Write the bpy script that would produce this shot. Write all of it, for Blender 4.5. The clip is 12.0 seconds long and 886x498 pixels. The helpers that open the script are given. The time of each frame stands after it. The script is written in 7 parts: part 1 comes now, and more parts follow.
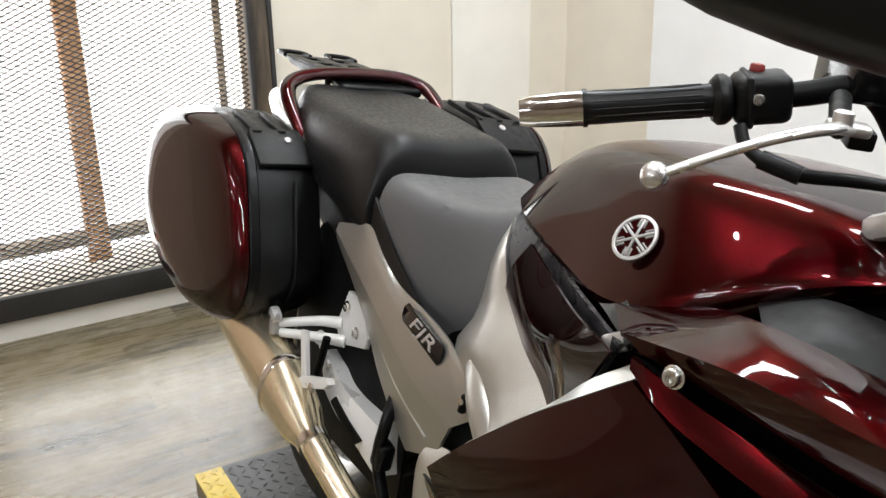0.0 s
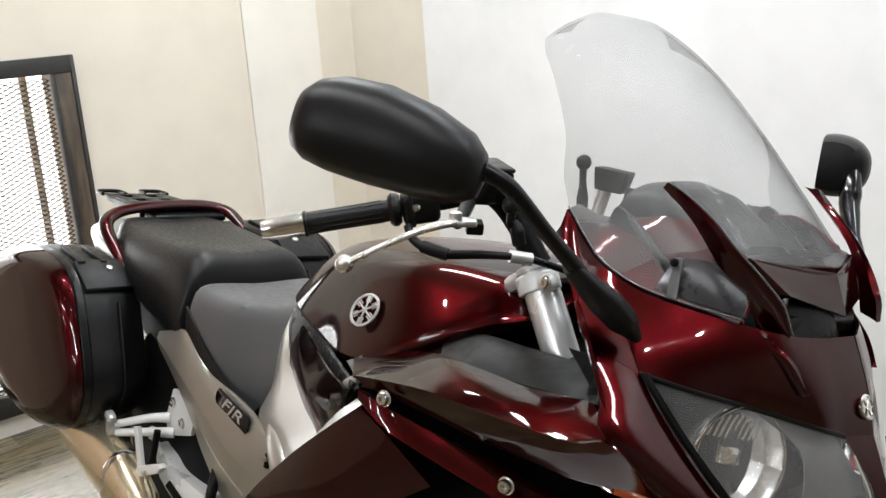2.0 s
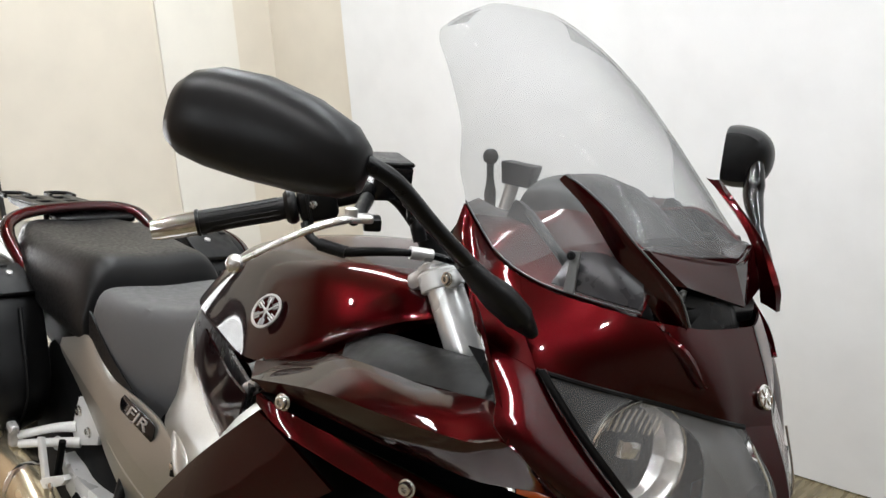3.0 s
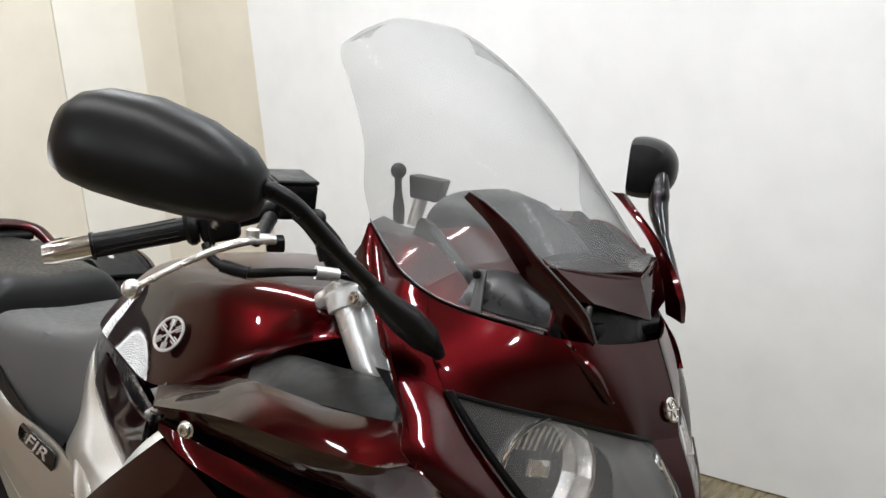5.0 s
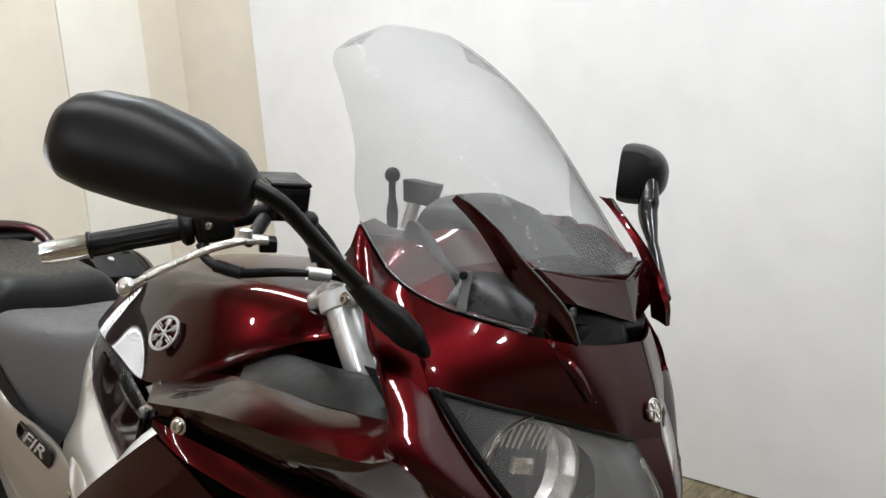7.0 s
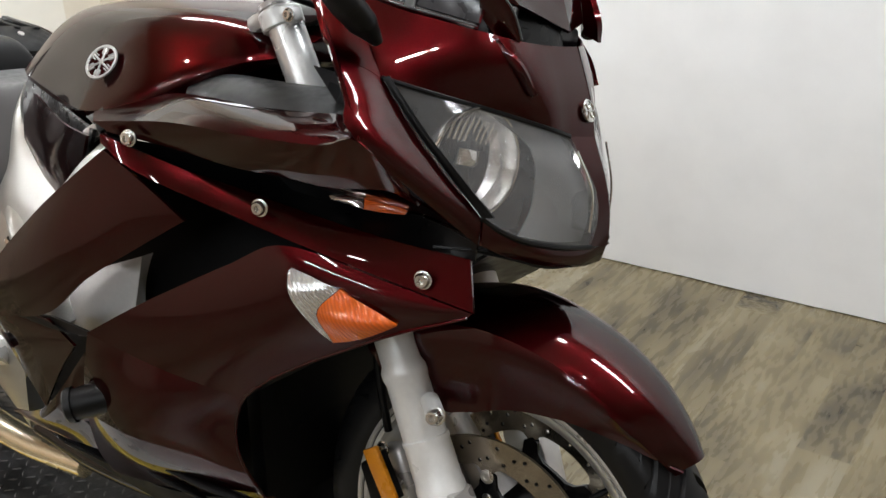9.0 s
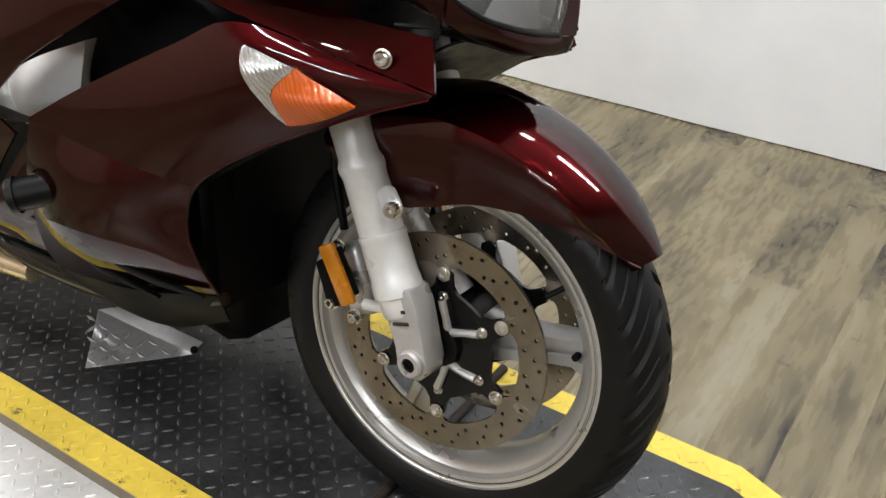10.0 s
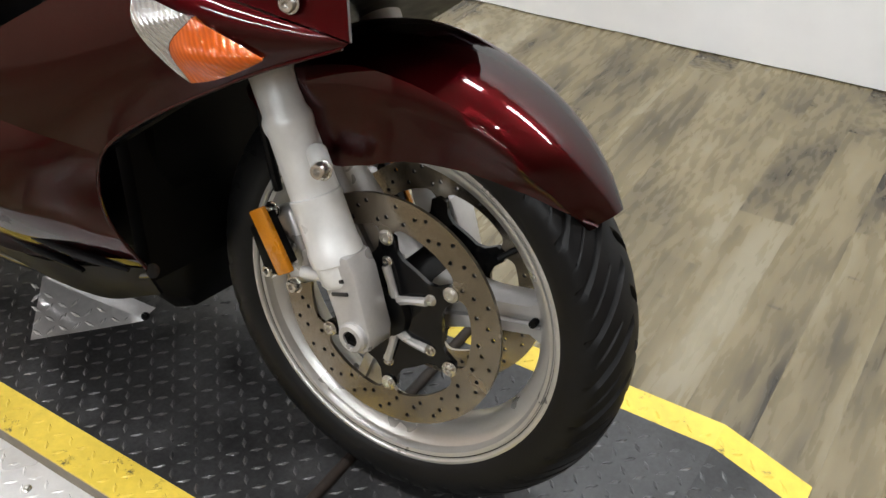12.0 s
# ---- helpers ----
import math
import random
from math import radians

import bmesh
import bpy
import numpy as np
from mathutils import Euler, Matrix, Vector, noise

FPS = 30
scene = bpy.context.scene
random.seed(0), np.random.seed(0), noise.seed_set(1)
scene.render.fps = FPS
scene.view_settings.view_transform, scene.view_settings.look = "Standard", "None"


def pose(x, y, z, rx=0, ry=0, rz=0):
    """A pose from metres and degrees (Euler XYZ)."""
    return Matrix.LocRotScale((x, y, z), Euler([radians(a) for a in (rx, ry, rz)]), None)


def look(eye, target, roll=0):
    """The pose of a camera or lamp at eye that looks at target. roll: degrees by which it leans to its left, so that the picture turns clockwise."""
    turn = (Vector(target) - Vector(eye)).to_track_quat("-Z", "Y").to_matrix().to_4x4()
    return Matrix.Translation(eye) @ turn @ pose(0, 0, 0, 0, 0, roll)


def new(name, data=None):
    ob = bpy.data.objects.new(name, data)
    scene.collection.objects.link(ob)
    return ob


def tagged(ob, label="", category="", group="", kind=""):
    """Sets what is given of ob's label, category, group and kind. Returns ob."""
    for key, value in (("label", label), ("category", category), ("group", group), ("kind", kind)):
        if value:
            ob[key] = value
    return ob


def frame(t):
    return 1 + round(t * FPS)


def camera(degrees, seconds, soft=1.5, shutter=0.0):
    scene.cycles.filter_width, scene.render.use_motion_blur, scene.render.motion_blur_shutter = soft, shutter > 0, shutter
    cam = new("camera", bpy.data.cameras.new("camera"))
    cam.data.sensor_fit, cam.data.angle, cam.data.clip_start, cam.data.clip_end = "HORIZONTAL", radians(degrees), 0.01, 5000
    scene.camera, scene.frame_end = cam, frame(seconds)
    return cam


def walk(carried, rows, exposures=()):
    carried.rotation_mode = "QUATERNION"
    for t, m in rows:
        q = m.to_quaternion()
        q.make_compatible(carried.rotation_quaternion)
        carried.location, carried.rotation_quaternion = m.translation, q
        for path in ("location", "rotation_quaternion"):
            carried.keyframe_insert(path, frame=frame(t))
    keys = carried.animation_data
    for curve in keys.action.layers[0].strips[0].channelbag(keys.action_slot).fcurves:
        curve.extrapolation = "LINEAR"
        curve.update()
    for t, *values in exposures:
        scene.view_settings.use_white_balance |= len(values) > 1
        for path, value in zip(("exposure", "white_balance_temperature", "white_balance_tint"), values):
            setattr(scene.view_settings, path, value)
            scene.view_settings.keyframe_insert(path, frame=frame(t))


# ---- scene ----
cam = camera(49.06, 12.0)
PATH = [
    (0, (0.128, -0.737, 1.331), (-1.482, 0.208, 0.612), -0.84),
    (0.3, (0.282, -0.747, 1.331), (-1.351, 0.142, 0.593), -1.98),
    (0.5, (0.340, -0.773, 1.339), (-1.242, 0.222, 0.625), -3.51),
    (0.8, (0.402, -0.871, 1.362), (-1.084, 0.278, 0.675), -5.35),
    (1, (0.438, -0.930, 1.389), (-1.057, 0.229, 0.737), -5.28),
    (1.5, (0.496, -0.940, 1.422), (-0.970, 0.296, 0.856), -3.71),
    (2, (0.524, -0.861, 1.427), (-0.952, 0.382, 0.901), -4.01),
    (2.5, (0.527, -0.826, 1.417), (-0.908, 0.458, 0.875), -4.60),
    (3, (0.533, -0.808, 1.414), (-0.852, 0.531, 0.875), -3.98),
    (3.5, (0.536, -0.794, 1.403), (-0.790, 0.593, 0.839), -3.79),
    (3.7, (0.534, -0.790, 1.405), (-0.771, 0.611, 0.827), -4.00),
    (5.3, (0.531, -0.783, 1.425), (-0.732, 0.678, 0.904), -3.53),
    (5.5, (0.540, -0.784, 1.423), (-0.738, 0.672, 0.924), -3.65),
    (6, (0.539, -0.793, 1.424), (-0.723, 0.677, 0.927), -3.31),
    (6.5, (0.559, -0.776, 1.419), (-0.723, 0.674, 0.916), -3.72),
    (6.7, (0.561, -0.780, 1.423), (-0.723, 0.668, 0.919), -3.58),
    (8.3, (0.559, -0.851, 1.365), (-0.580, 0.633, 0.657), -2.19),
    (8.5, (0.571, -0.869, 1.330), (-0.559, 0.618, 0.615), -2.52),
    (8.6, (0.569, -0.889, 1.323), (-0.535, 0.609, 0.589), -2.15),
    (9, (0.578, -0.911, 1.285), (-0.478, 0.570, 0.452), -2.09),
    (9.5, (0.585, -0.918, 1.245), (-0.395, 0.540, 0.289), -0.73),
    (10, (0.579, -0.918, 1.194), (-0.330, 0.492, 0.105), 0.63),
    (10.5, (0.574, -0.916, 1.160), (-0.265, 0.465, -0.018), 2.30),
    (11, (0.571, -0.907, 1.133), (-0.204, 0.460, -0.103), 3.08),
    (11.4, (0.565, -0.894, 1.117), (-0.165, 0.469, -0.151), 4.37),
    (11.5, (0.570, -0.888, 1.120), (-0.166, 0.472, -0.149), 4.29),
    (11.7, (0.557, -0.857, 1.132), (-0.186, 0.491, -0.145), 2.45),
    (11.9, (0.578, -0.803, 1.144), (-0.251, 0.544, -0.079), -0.48),
    (12, (0.584, -0.769, 1.161), (-0.300, 0.553, -0.051), -1.98),
]
walk(cam, [(t, look(eye, target, roll)) for t, eye, target, roll in PATH], [(0.0, 0.08), (1.0, 0.0), (2.5, -0.03), (3.7, 0.0), (5.3, -0.07), (6.5, -0.12), (8.5, -0.02), (10.0, 0.36), (12.0, 0.43)])

# ---- light ----
world = bpy.data.worlds.new("world")
scene.world = world
world.use_nodes = True
world.node_tree.nodes["Background"].inputs[0].default_value = (0.9, 0.95, 1.0, 1)
world.node_tree.nodes["Background"].inputs[1].default_value = 0.03
scene.view_settings.exposure = 0.0

# floor z=0, long wall y=1.58, window wall x=-2.89
WALL_Y, WALL_X, CEIL = 1.58, -2.89, 3.0
EAST, SOUTH = 3.6, -8.5


def area_lamp(name, m, sx, sy, watts, colour=(0.91, 0.965, 1.0)):
    d = bpy.data.lights.new(name, "AREA")
    d.shape, d.size, d.size_y, d.energy, d.color = "RECTANGLE", sx, sy, watts, colour
    ob = new(name, d)
    ob.matrix_world = m
    return ob


# ---- materials ----
def mat_new(name):
    m = bpy.data.materials.new(name)
    m.use_nodes = True
    nt = m.node_tree
    return m, nt, nt.nodes["Principled BSDF"]


def link(nt, a, b):
    nt.links.new(a, b)


def noise_tex(nt, scale, detail=4.0, rough=0.5, coords="Object", stretch=None):
    tc = nt.nodes.new("ShaderNodeTexCoord")
    src = tc.outputs[coords]
    if stretch:
        mp = nt.nodes.new("ShaderNodeMapping")
        mp.inputs["Scale"].default_value = stretch
        link(nt, src, mp.inputs[0])
        src = mp.outputs[0]
    n = nt.nodes.new("ShaderNodeTexNoise")
    n.inputs["Scale"].default_value, n.inputs["Detail"].default_value, n.inputs["Roughness"].default_value = scale, detail, rough
    link(nt, src, n.inputs["Vector"])
    return n


def ramp(nt, fac, stops):
    r = nt.nodes.new("ShaderNodeValToRGB")
    while len(r.color_ramp.elements) < len(stops):
        r.color_ramp.elements.new(0.5)
    for e, (p, c) in zip(r.color_ramp.elements, stops):
        e.position, e.color = p, (*c, 1)
    link(nt, fac, r.inputs[0])
    return r.outputs[0]


def bump(nt, bsdf, height, strength, distance=0.001):
    b = nt.nodes.new("ShaderNodeBump")
    b.inputs["Strength"].default_value, b.inputs["Distance"].default_value = strength, distance
    link(nt, height, b.inputs["Height"])
    link(nt, b.outputs[0], bsdf.inputs["Normal"])


def surface(name, colour, rough=0.5, metal=0.0, grain=60.0, vary=0.15, relief=0.1, coat=0.0, spread=0.1, depth=0.0008, spec=0.5):
    """Colour varied at two scales, roughness varied, fine relief."""
    m, nt, b = mat_new(name)
    big, fine = noise_tex(nt, grain / 12, 3), noise_tex(nt, grain, 5, 0.6)
    lo = tuple(c * (1 - vary) for c in colour)
    hi = tuple(min(1, c * (1 + vary)) for c in colour)
    mix = nt.nodes.new("ShaderNodeMath")
    mix.operation = "MULTIPLY_ADD"
    mix.inputs[1].default_value = 0.5
    link(nt, big.outputs[0], mix.inputs[0])
    half = nt.nodes.new("ShaderNodeMath")
    half.operation = "MULTIPLY"
    half.inputs[1].default_value = 0.5
    link(nt, fine.outputs[0], half.inputs[0])
    link(nt, half.outputs[0], mix.inputs[2])
    link(nt, ramp(nt, mix.outputs[0], [(0.3, lo), (0.7, hi)]), b.inputs["Base Color"])
    r = ramp(nt, big.outputs[0], [(0.3, (max(0.02, rough - spread),) * 3), (0.7, (min(1, rough + spread),) * 3)])
    link(nt, r, b.inputs["Roughness"])
    b.inputs["Metallic"].default_value = metal
    b.inputs["Coat Weight"].default_value = coat
    b.inputs["Coat Roughness"].default_value = 0.03
    b.inputs["Specular IOR Level"].default_value = spec
    if relief:
        bump(nt, b, fine.outputs[0], relief, depth)
    return m


def paint_metallic(name, colour, rough=0.32, metal=0.55, coat_rough=0.02, flake=0.1, edge=(1, 1, 1), coat=0.7):
    """Car paint: flakes under a clear coat."""
    m, nt, b = mat_new(name)
    fl = noise_tex(nt, 900, 2)
    big = noise_tex(nt, 6, 2)
    link(nt, ramp(nt, fl.outputs[0], [(0.35, tuple(c * (1 - flake) for c in colour)), (0.7, tuple(c * (1 + flake) for c in colour))]), b.inputs["Base Color"])
    b.inputs["Metallic"].default_value, b.inputs["Roughness"].default_value = metal, rough
    b.inputs["Specular Tint"].default_value = (*edge, 1)
    b.inputs["Coat Weight"].default_value = coat
    link(nt, ramp(nt, big.outputs[0], [(0.35, (coat_rough,) * 3), (0.7, (coat_rough + 0.03,) * 3)]), b.inputs["Coat Roughness"])
    return m


def clear(name, tint=(1, 1, 1), haze=0.05, gloss=1.0, rough=0.01):
    """A thin clear pane: straight through, with a mirror part by Fresnel and a little dust."""
    m, nt, b = mat_new(name)
    out = nt.nodes["Material Output"]
    nt.nodes.remove(b)
    tr, gl, df = nt.nodes.new("ShaderNodeBsdfTransparent"), nt.nodes.new("ShaderNodeBsdfGlossy"), nt.nodes.new("ShaderNodeBsdfDiffuse")
    tr.inputs[0].default_value = (*tint, 1)
    gl.inputs["Roughness"].default_value = rough
    gl.inputs[0].default_value = (gloss, gloss, gloss, 1)
    df.inputs[0].default_value = (0.85, 0.85, 0.85, 1)
    lw = nt.nodes.new("ShaderNodeLayerWeight")
    lw.inputs[0].default_value = 0.5
    pw = nt.nodes.new("ShaderNodeMath")
    pw.operation = "POWER"
    pw.inputs[1].default_value = 5.0
    link(nt, lw.outputs["Facing"], pw.inputs[0])
    fr = nt.nodes.new("ShaderNodeMath")
    fr.operation = "MULTIPLY_ADD"
    fr.inputs[1].default_value, fr.inputs[2].default_value = 0.5, 0.02
    link(nt, pw.outputs[0], fr.inputs[0])
    a, c = nt.nodes.new("ShaderNodeMixShader"), nt.nodes.new("ShaderNodeMixShader")
    dust = noise_tex(nt, 9, 4)
    link(nt, ramp(nt, dust.outputs[0], [(0.3, (haze * 0.6,) * 3), (0.75, (haze * 1.5,) * 3)]), a.inputs[0])
    link(nt, tr.outputs[0], a.inputs[1]), link(nt, df.outputs[0], a.inputs[2])
    link(nt, fr.outputs[0], c.inputs[0]), link(nt, a.outputs[0], c.inputs[1]), link(nt, gl.outputs[0], c.inputs[2])
    link(nt, c.outputs[0], out.inputs[0])
    return m


def glow(name, colour, strength):
    m, nt, b = mat_new(name)
    b.inputs["Base Color"].default_value = (*colour, 1)
    b.inputs["Emission Color"].default_value, b.inputs["Emission Strength"].default_value = (*colour, 1), strength
    return m


MAROON = paint_metallic("cherry_paint", (0.036, 0.0013, 0.0022), 0.31, 0.95, edge=(0.3, 0.03, 0.025), coat=0.75)
BLACK = surface("black_plastic", (0.0026, 0.0026, 0.0028), 0.36, grain=400, vary=0.2, relief=0.15, depth=0.0004, spec=0.18)
MATT = surface("textured_black_plastic", (0.0045, 0.0045, 0.0048), 0.45, grain=700, vary=0.25, relief=0.3, depth=0.0004, spec=0.22)
TRIMGREY = surface("satin_grey_trim", (0.02, 0.019, 0.021), 0.3, grain=500, vary=0.12, relief=0.06, depth=0.0003, spec=0.4)
GLOSSY = surface("gloss_black", (0.004, 0.004, 0.0045), 0.12, grain=60, relief=0.0, spread=0.04, spec=0.4)
DARK = surface("dark_metal", (0.0022, 0.0022, 0.0024), 0.55, 0.0, grain=120, vary=0.3, relief=0.2, spec=0.12)
VINYL = surface("seat_vinyl", (0.006, 0.006, 0.0063), 0.42, grain=1500, vary=0.1, relief=0.12, depth=0.0003, spec=0.28)
SEATGREY = surface("grey_seat_vinyl", (0.085, 0.085, 0.087), 0.48, grain=900, vary=0.1, relief=0.15, depth=0.0003, spec=0.4)
RUBBER = surface("tyre_rubber", (0.0055, 0.0055, 0.0058), 0.46, grain=150, vary=0.3, relief=0.2, spec=0.22)
GRIPRUBBER = surface("grip_rubber", (0.003, 0.003, 0.0031), 0.4, grain=300, vary=0.3, relief=0.3, depth=0.0005, spec=0.2)
SILVER = paint_metallic("silver_paint", (0.44, 0.44, 0.41), 0.36, 0.85, 0.06, 0.1, coat=0.3)
ALLOY = surface("cast_alloy", (0.5, 0.49, 0.48), 0.32, 0.5, grain=160, vary=0.08, relief=0.15)
FORK = surface("fork_paint", (0.74, 0.74, 0.73), 0.36, 0.15, grain=120, vary=0.06, relief=0.08)
CHROME = surface("polished_steel", (0.74, 0.73, 0.71), 0.12, 1.0, grain=90, vary=0.05, relief=0.0, spread=0.05)
STEEL = surface("exhaust_steel", (0.8, 0.7, 0.5), 0.22, 0.88, grain=60, vary=0.08, relief=0.05, spread=0.07)
DISC = surface("brake_steel", (0.3, 0.265, 0.215), 0.2, 0.95, grain=220, vary=0.12, relief=0.1)
RIMALLOY = surface("rim_paint", (0.48, 0.47, 0.445), 0.34, 0.6, grain=160, vary=0.05, relief=0.04, coat=0.2)
BOLT = surface("bolt_zinc", (0.72, 0.71, 0.68), 0.25, 1.0, grain=200, vary=0.06, relief=0.0)
CLEAR = clear("clear_lens", haze=0.04)
SCREEN = clear("acrylic_screen", (0.88, 0.885, 0.885), haze=0.06, gloss=0.1)
SATIN = surface("satin_black_plastic", (0.006, 0.006, 0.0063), 0.38, grain=900, vary=0.2, relief=0.2, depth=0.0003, spec=0.2, spread=0.02)
LEVER = surface("bare_lever_alloy", (0.6, 0.59, 0.57), 0.27, 0.85, grain=200, vary=0.08, relief=0.05)
FORKTUBE = surface("fork_tube_steel", (0.72, 0.72, 0.71), 0.3, 0.55, grain=90, vary=0.05, relief=0.0, spread=0.03)
AMBER = surface("amber_lens", (0.5, 0.085, 0.01), 0.12, grain=60, vary=0.25, relief=0.0, coat=0.6)
REFLECT = surface("amber_reflector", (0.52, 0.19, 0.006), 0.25, grain=300, vary=0.15, relief=0.3)
REDPLASTIC = surface("red_switch", (0.16, 0.012, 0.01), 0.4, relief=0.0)
YELLOWPAINT = surface("yellow_paint", (0.68, 0.5, 0.06), 0.5, grain=50, vary=0.2, relief=0.3)
# dark grey that paints in shade: lamp housing, pinch slots
SHADEGREY = surface("shade_grey", (0.03, 0.03, 0.031), 0.3, 0.2, grain=80, vary=0.2, relief=0.0)
GREYLAMP = surface("lamp_grey", (0.085, 0.086, 0.084), 0.3, 0.3, grain=80, vary=0.15, relief=0.0)
MIRRORED = surface("lamp_chrome", (0.9, 0.89, 0.87), 0.22, 0.85, grain=300, vary=0.05, relief=0.3, spread=0.04)


def scuffed(m, scale, low, high, colour):
    """Lay worn-through specks of another colour over a material's base colour."""
    nt = m.node_tree
    b = next(n for n in nt.nodes if n.type == "BSDF_PRINCIPLED")
    old = b.inputs["Base Color"].links[0].from_socket
    fac = ramp(nt, noise_tex(nt, scale, 6, 0.7).outputs[0], [(low, (0, 0, 0)), (high, (1, 1, 1))])
    mx = nt.nodes.new("ShaderNodeMix")
    mx.data_type = "RGBA"
    link(nt, fac, mx.inputs[0]), link(nt, old, mx.inputs[6])
    mx.inputs[7].default_value = (*colour, 1)
    link(nt, mx.outputs[2], b.inputs["Base Color"])


scuffed(YELLOWPAINT, 30, 0.6, 0.68, (0.06, 0.045, 0.02))
scuffed(YELLOWPAINT, 7, 0.55, 0.75, (0.4, 0.28, 0.05))


# ---- mesh helpers ----
def part(name, bm, mat, parent=None, label="", sharp=38):
    me = bpy.data.meshes.new(name)
    bmesh.ops.recalc_face_normals(bm, faces=bm.faces)
    bm.to_mesh(me)
    bm.free()
    for p in me.polygons:
        p.use_smooth = True
    me.set_sharp_from_angle(angle=radians(sharp))
    me.materials.append(mat)
    ob = new(name, me)
    if parent:
        ob.parent = parent
    if label:
        ob["label"] = label
    return ob


def spline(pts, n, closed=False):
    """Catmull-Rom through pts, n points."""
    p = np.array(pts, float)
    if len(p) == 2 and not closed:
        return p[0] + np.linspace(0, 1, n)[:, None] * (p[1] - p[0])
    k = len(p)
    if closed:
        q = np.concatenate([p[-1:], p, p[:2]])
        ts = np.linspace(0, k, n, endpoint=False)
    else:
        q = np.concatenate([2 * p[:1] - p[1:2], p, 2 * p[-1:] - p[-2:-1]])
        d = np.r_[0, np.cumsum(np.linalg.norm(np.diff(p, axis=0), axis=1))]
        ts = np.interp(np.linspace(0, d[-1], n), d, np.arange(k))
    out = []
    for t in ts:
        i = min(int(t), (k if closed else k - 1) - 1)
        f = t - i
        a, b, c, d_ = q[i], q[i + 1], q[i + 2], q[i + 3]
        out.append(0.5 * (2 * b + (c - a) * f + (2 * a - 5 * b + 4 * c - d_) * f**2 + (3 * b - a - 3 * c + d_) * f**3))
    return np.array(out)


def grid_solid(g, thick, out):
    """A sheet over the grid g (nu x nv x 3), thick metres deep, whose front faces the way out."""
    du, dv = np.gradient(g, axis=0), np.gradient(g, axis=1)
    n = np.cross(du, dv)
    ln = np.linalg.norm(n, axis=-1, keepdims=True)
    n = np.where(ln > 1e-9, n / np.maximum(ln, 1e-9), np.array(out, float) / np.linalg.norm(out))
    if (n.reshape(-1, 3).mean(0) @ np.array(out, float)) < 0:
        n = -n
    back = g - n * thick
    nu, nv = g.shape[:2]
    bm = bmesh.new()
    a = [[bm.verts.new(g[i, j]) for j in range(nv)] for i in range(nu)]
    b = [[bm.verts.new(back[i, j]) for j in range(nv)] for i in range(nu)]
    for i in range(nu - 1):
        for j in range(nv - 1):
            bm.faces.new((a[i][j], a[i + 1][j], a[i + 1][j + 1], a[i][j + 1]))
            bm.faces.new((b[i][j], b[i][j + 1], b[i + 1][j + 1], b[i + 1][j]))
    rim = [(i, 0) for i in range(nu)] + [(nu - 1, j) for j in range(1, nv)] + [(i, nv - 1) for i in range(nu - 2, -1, -1)] + [(0, j) for j in range(nv - 2, 0, -1)]
    for (i, j), (k, l) in zip(rim, rim[1:] + rim[:1]):
        bm.faces.new((a[i][j], b[i][j], b[k][l], a[k][l]))
    bmesh.ops.remove_doubles(bm, verts=bm.verts, dist=1e-5)
    return bm


def coons(low, high, left=None, right=None, out=(0, -1, 0), bulge=0.0, thick=0.004, nu=22, nv=12):
    """A panel between two long edges, and two short ones where they are not straight."""
    c0, c1 = spline(low, nu), spline(high, nu)
    d0 = spline(left or [low[0], high[0]], nv)
    d1 = spline(right or [low[-1], high[-1]], nv)
    u, v = np.linspace(0, 1, nu)[:, None, None], np.linspace(0, 1, nv)[None, :, None]
    g = (1 - v) * c0[:, None] + v * c1[:, None] + (1 - u) * d0[None] + u * d1[None]
    g = g - ((1 - u) * (1 - v) * c0[0] + u * (1 - v) * c0[-1] + (1 - u) * v * c1[0] + u * v * c1[-1])
    o = np.array(out, float)
    g = g + o / np.linalg.norm(o) * bulge * 16 * u * (1 - u) * v * (1 - v)
    return grid_solid(g, thick, out)


def rings(loops, cap=True):
    """A closed skin over rings of equal length."""
    bm = bmesh.new()
    vs = [[bm.verts.new(p) for p in loop] for loop in loops]
    for a, b in zip(vs, vs[1:]):
        for i in range(len(a)):
            j = (i + 1) % len(a)
            bm.faces.new((a[i], a[j], b[j], b[i]))
    if cap:
        for r in (vs[0], vs[-1]):
            bm.faces.new(r)
    return bm


def oval(c, ax, ay, rx, ry, p=2.0, n=28):
    c, ax, ay = np.array(c, float), np.array(ax, float), np.array(ay, float)
    t = np.linspace(0, 2 * math.pi, n, endpoint=False)
    co, si = np.cos(t), np.sin(t)
    return c + (np.sign(co) * np.abs(co) ** (2 / p))[:, None] * ax * rx + (np.sign(si) * np.abs(si) ** (2 / p))[:, None] * ay * ry


def tube(pts, r, n=12, steps=None, flat=1.0):
    """A pipe along a smooth line; r is one radius or one for each point."""
    steps = steps or max(2, (len(pts) - 1) * 7 + 1)
    c = spline(pts, steps)
    rs = np.interp(np.linspace(0, 1, steps), np.linspace(0, 1, len(pts)), [r] * len(pts) if np.isscalar(r) else r)
    d = np.gradient(c, axis=0)
    d /= np.linalg.norm(d, axis=1, keepdims=True)
    up = np.array((0.0, 0.0, 1.0)) if abs(d[0][2]) < 0.9 else np.array((0.0, 1.0, 0.0))
    loops = []
    for p, t, rr in zip(c, d, rs):
        s = np.cross(t, up)
        s /= np.linalg.norm(s)
        up = np.cross(s, t)
        loops.append(oval(p, s, up, rr, rr * flat, n=n))
    return rings(loops)


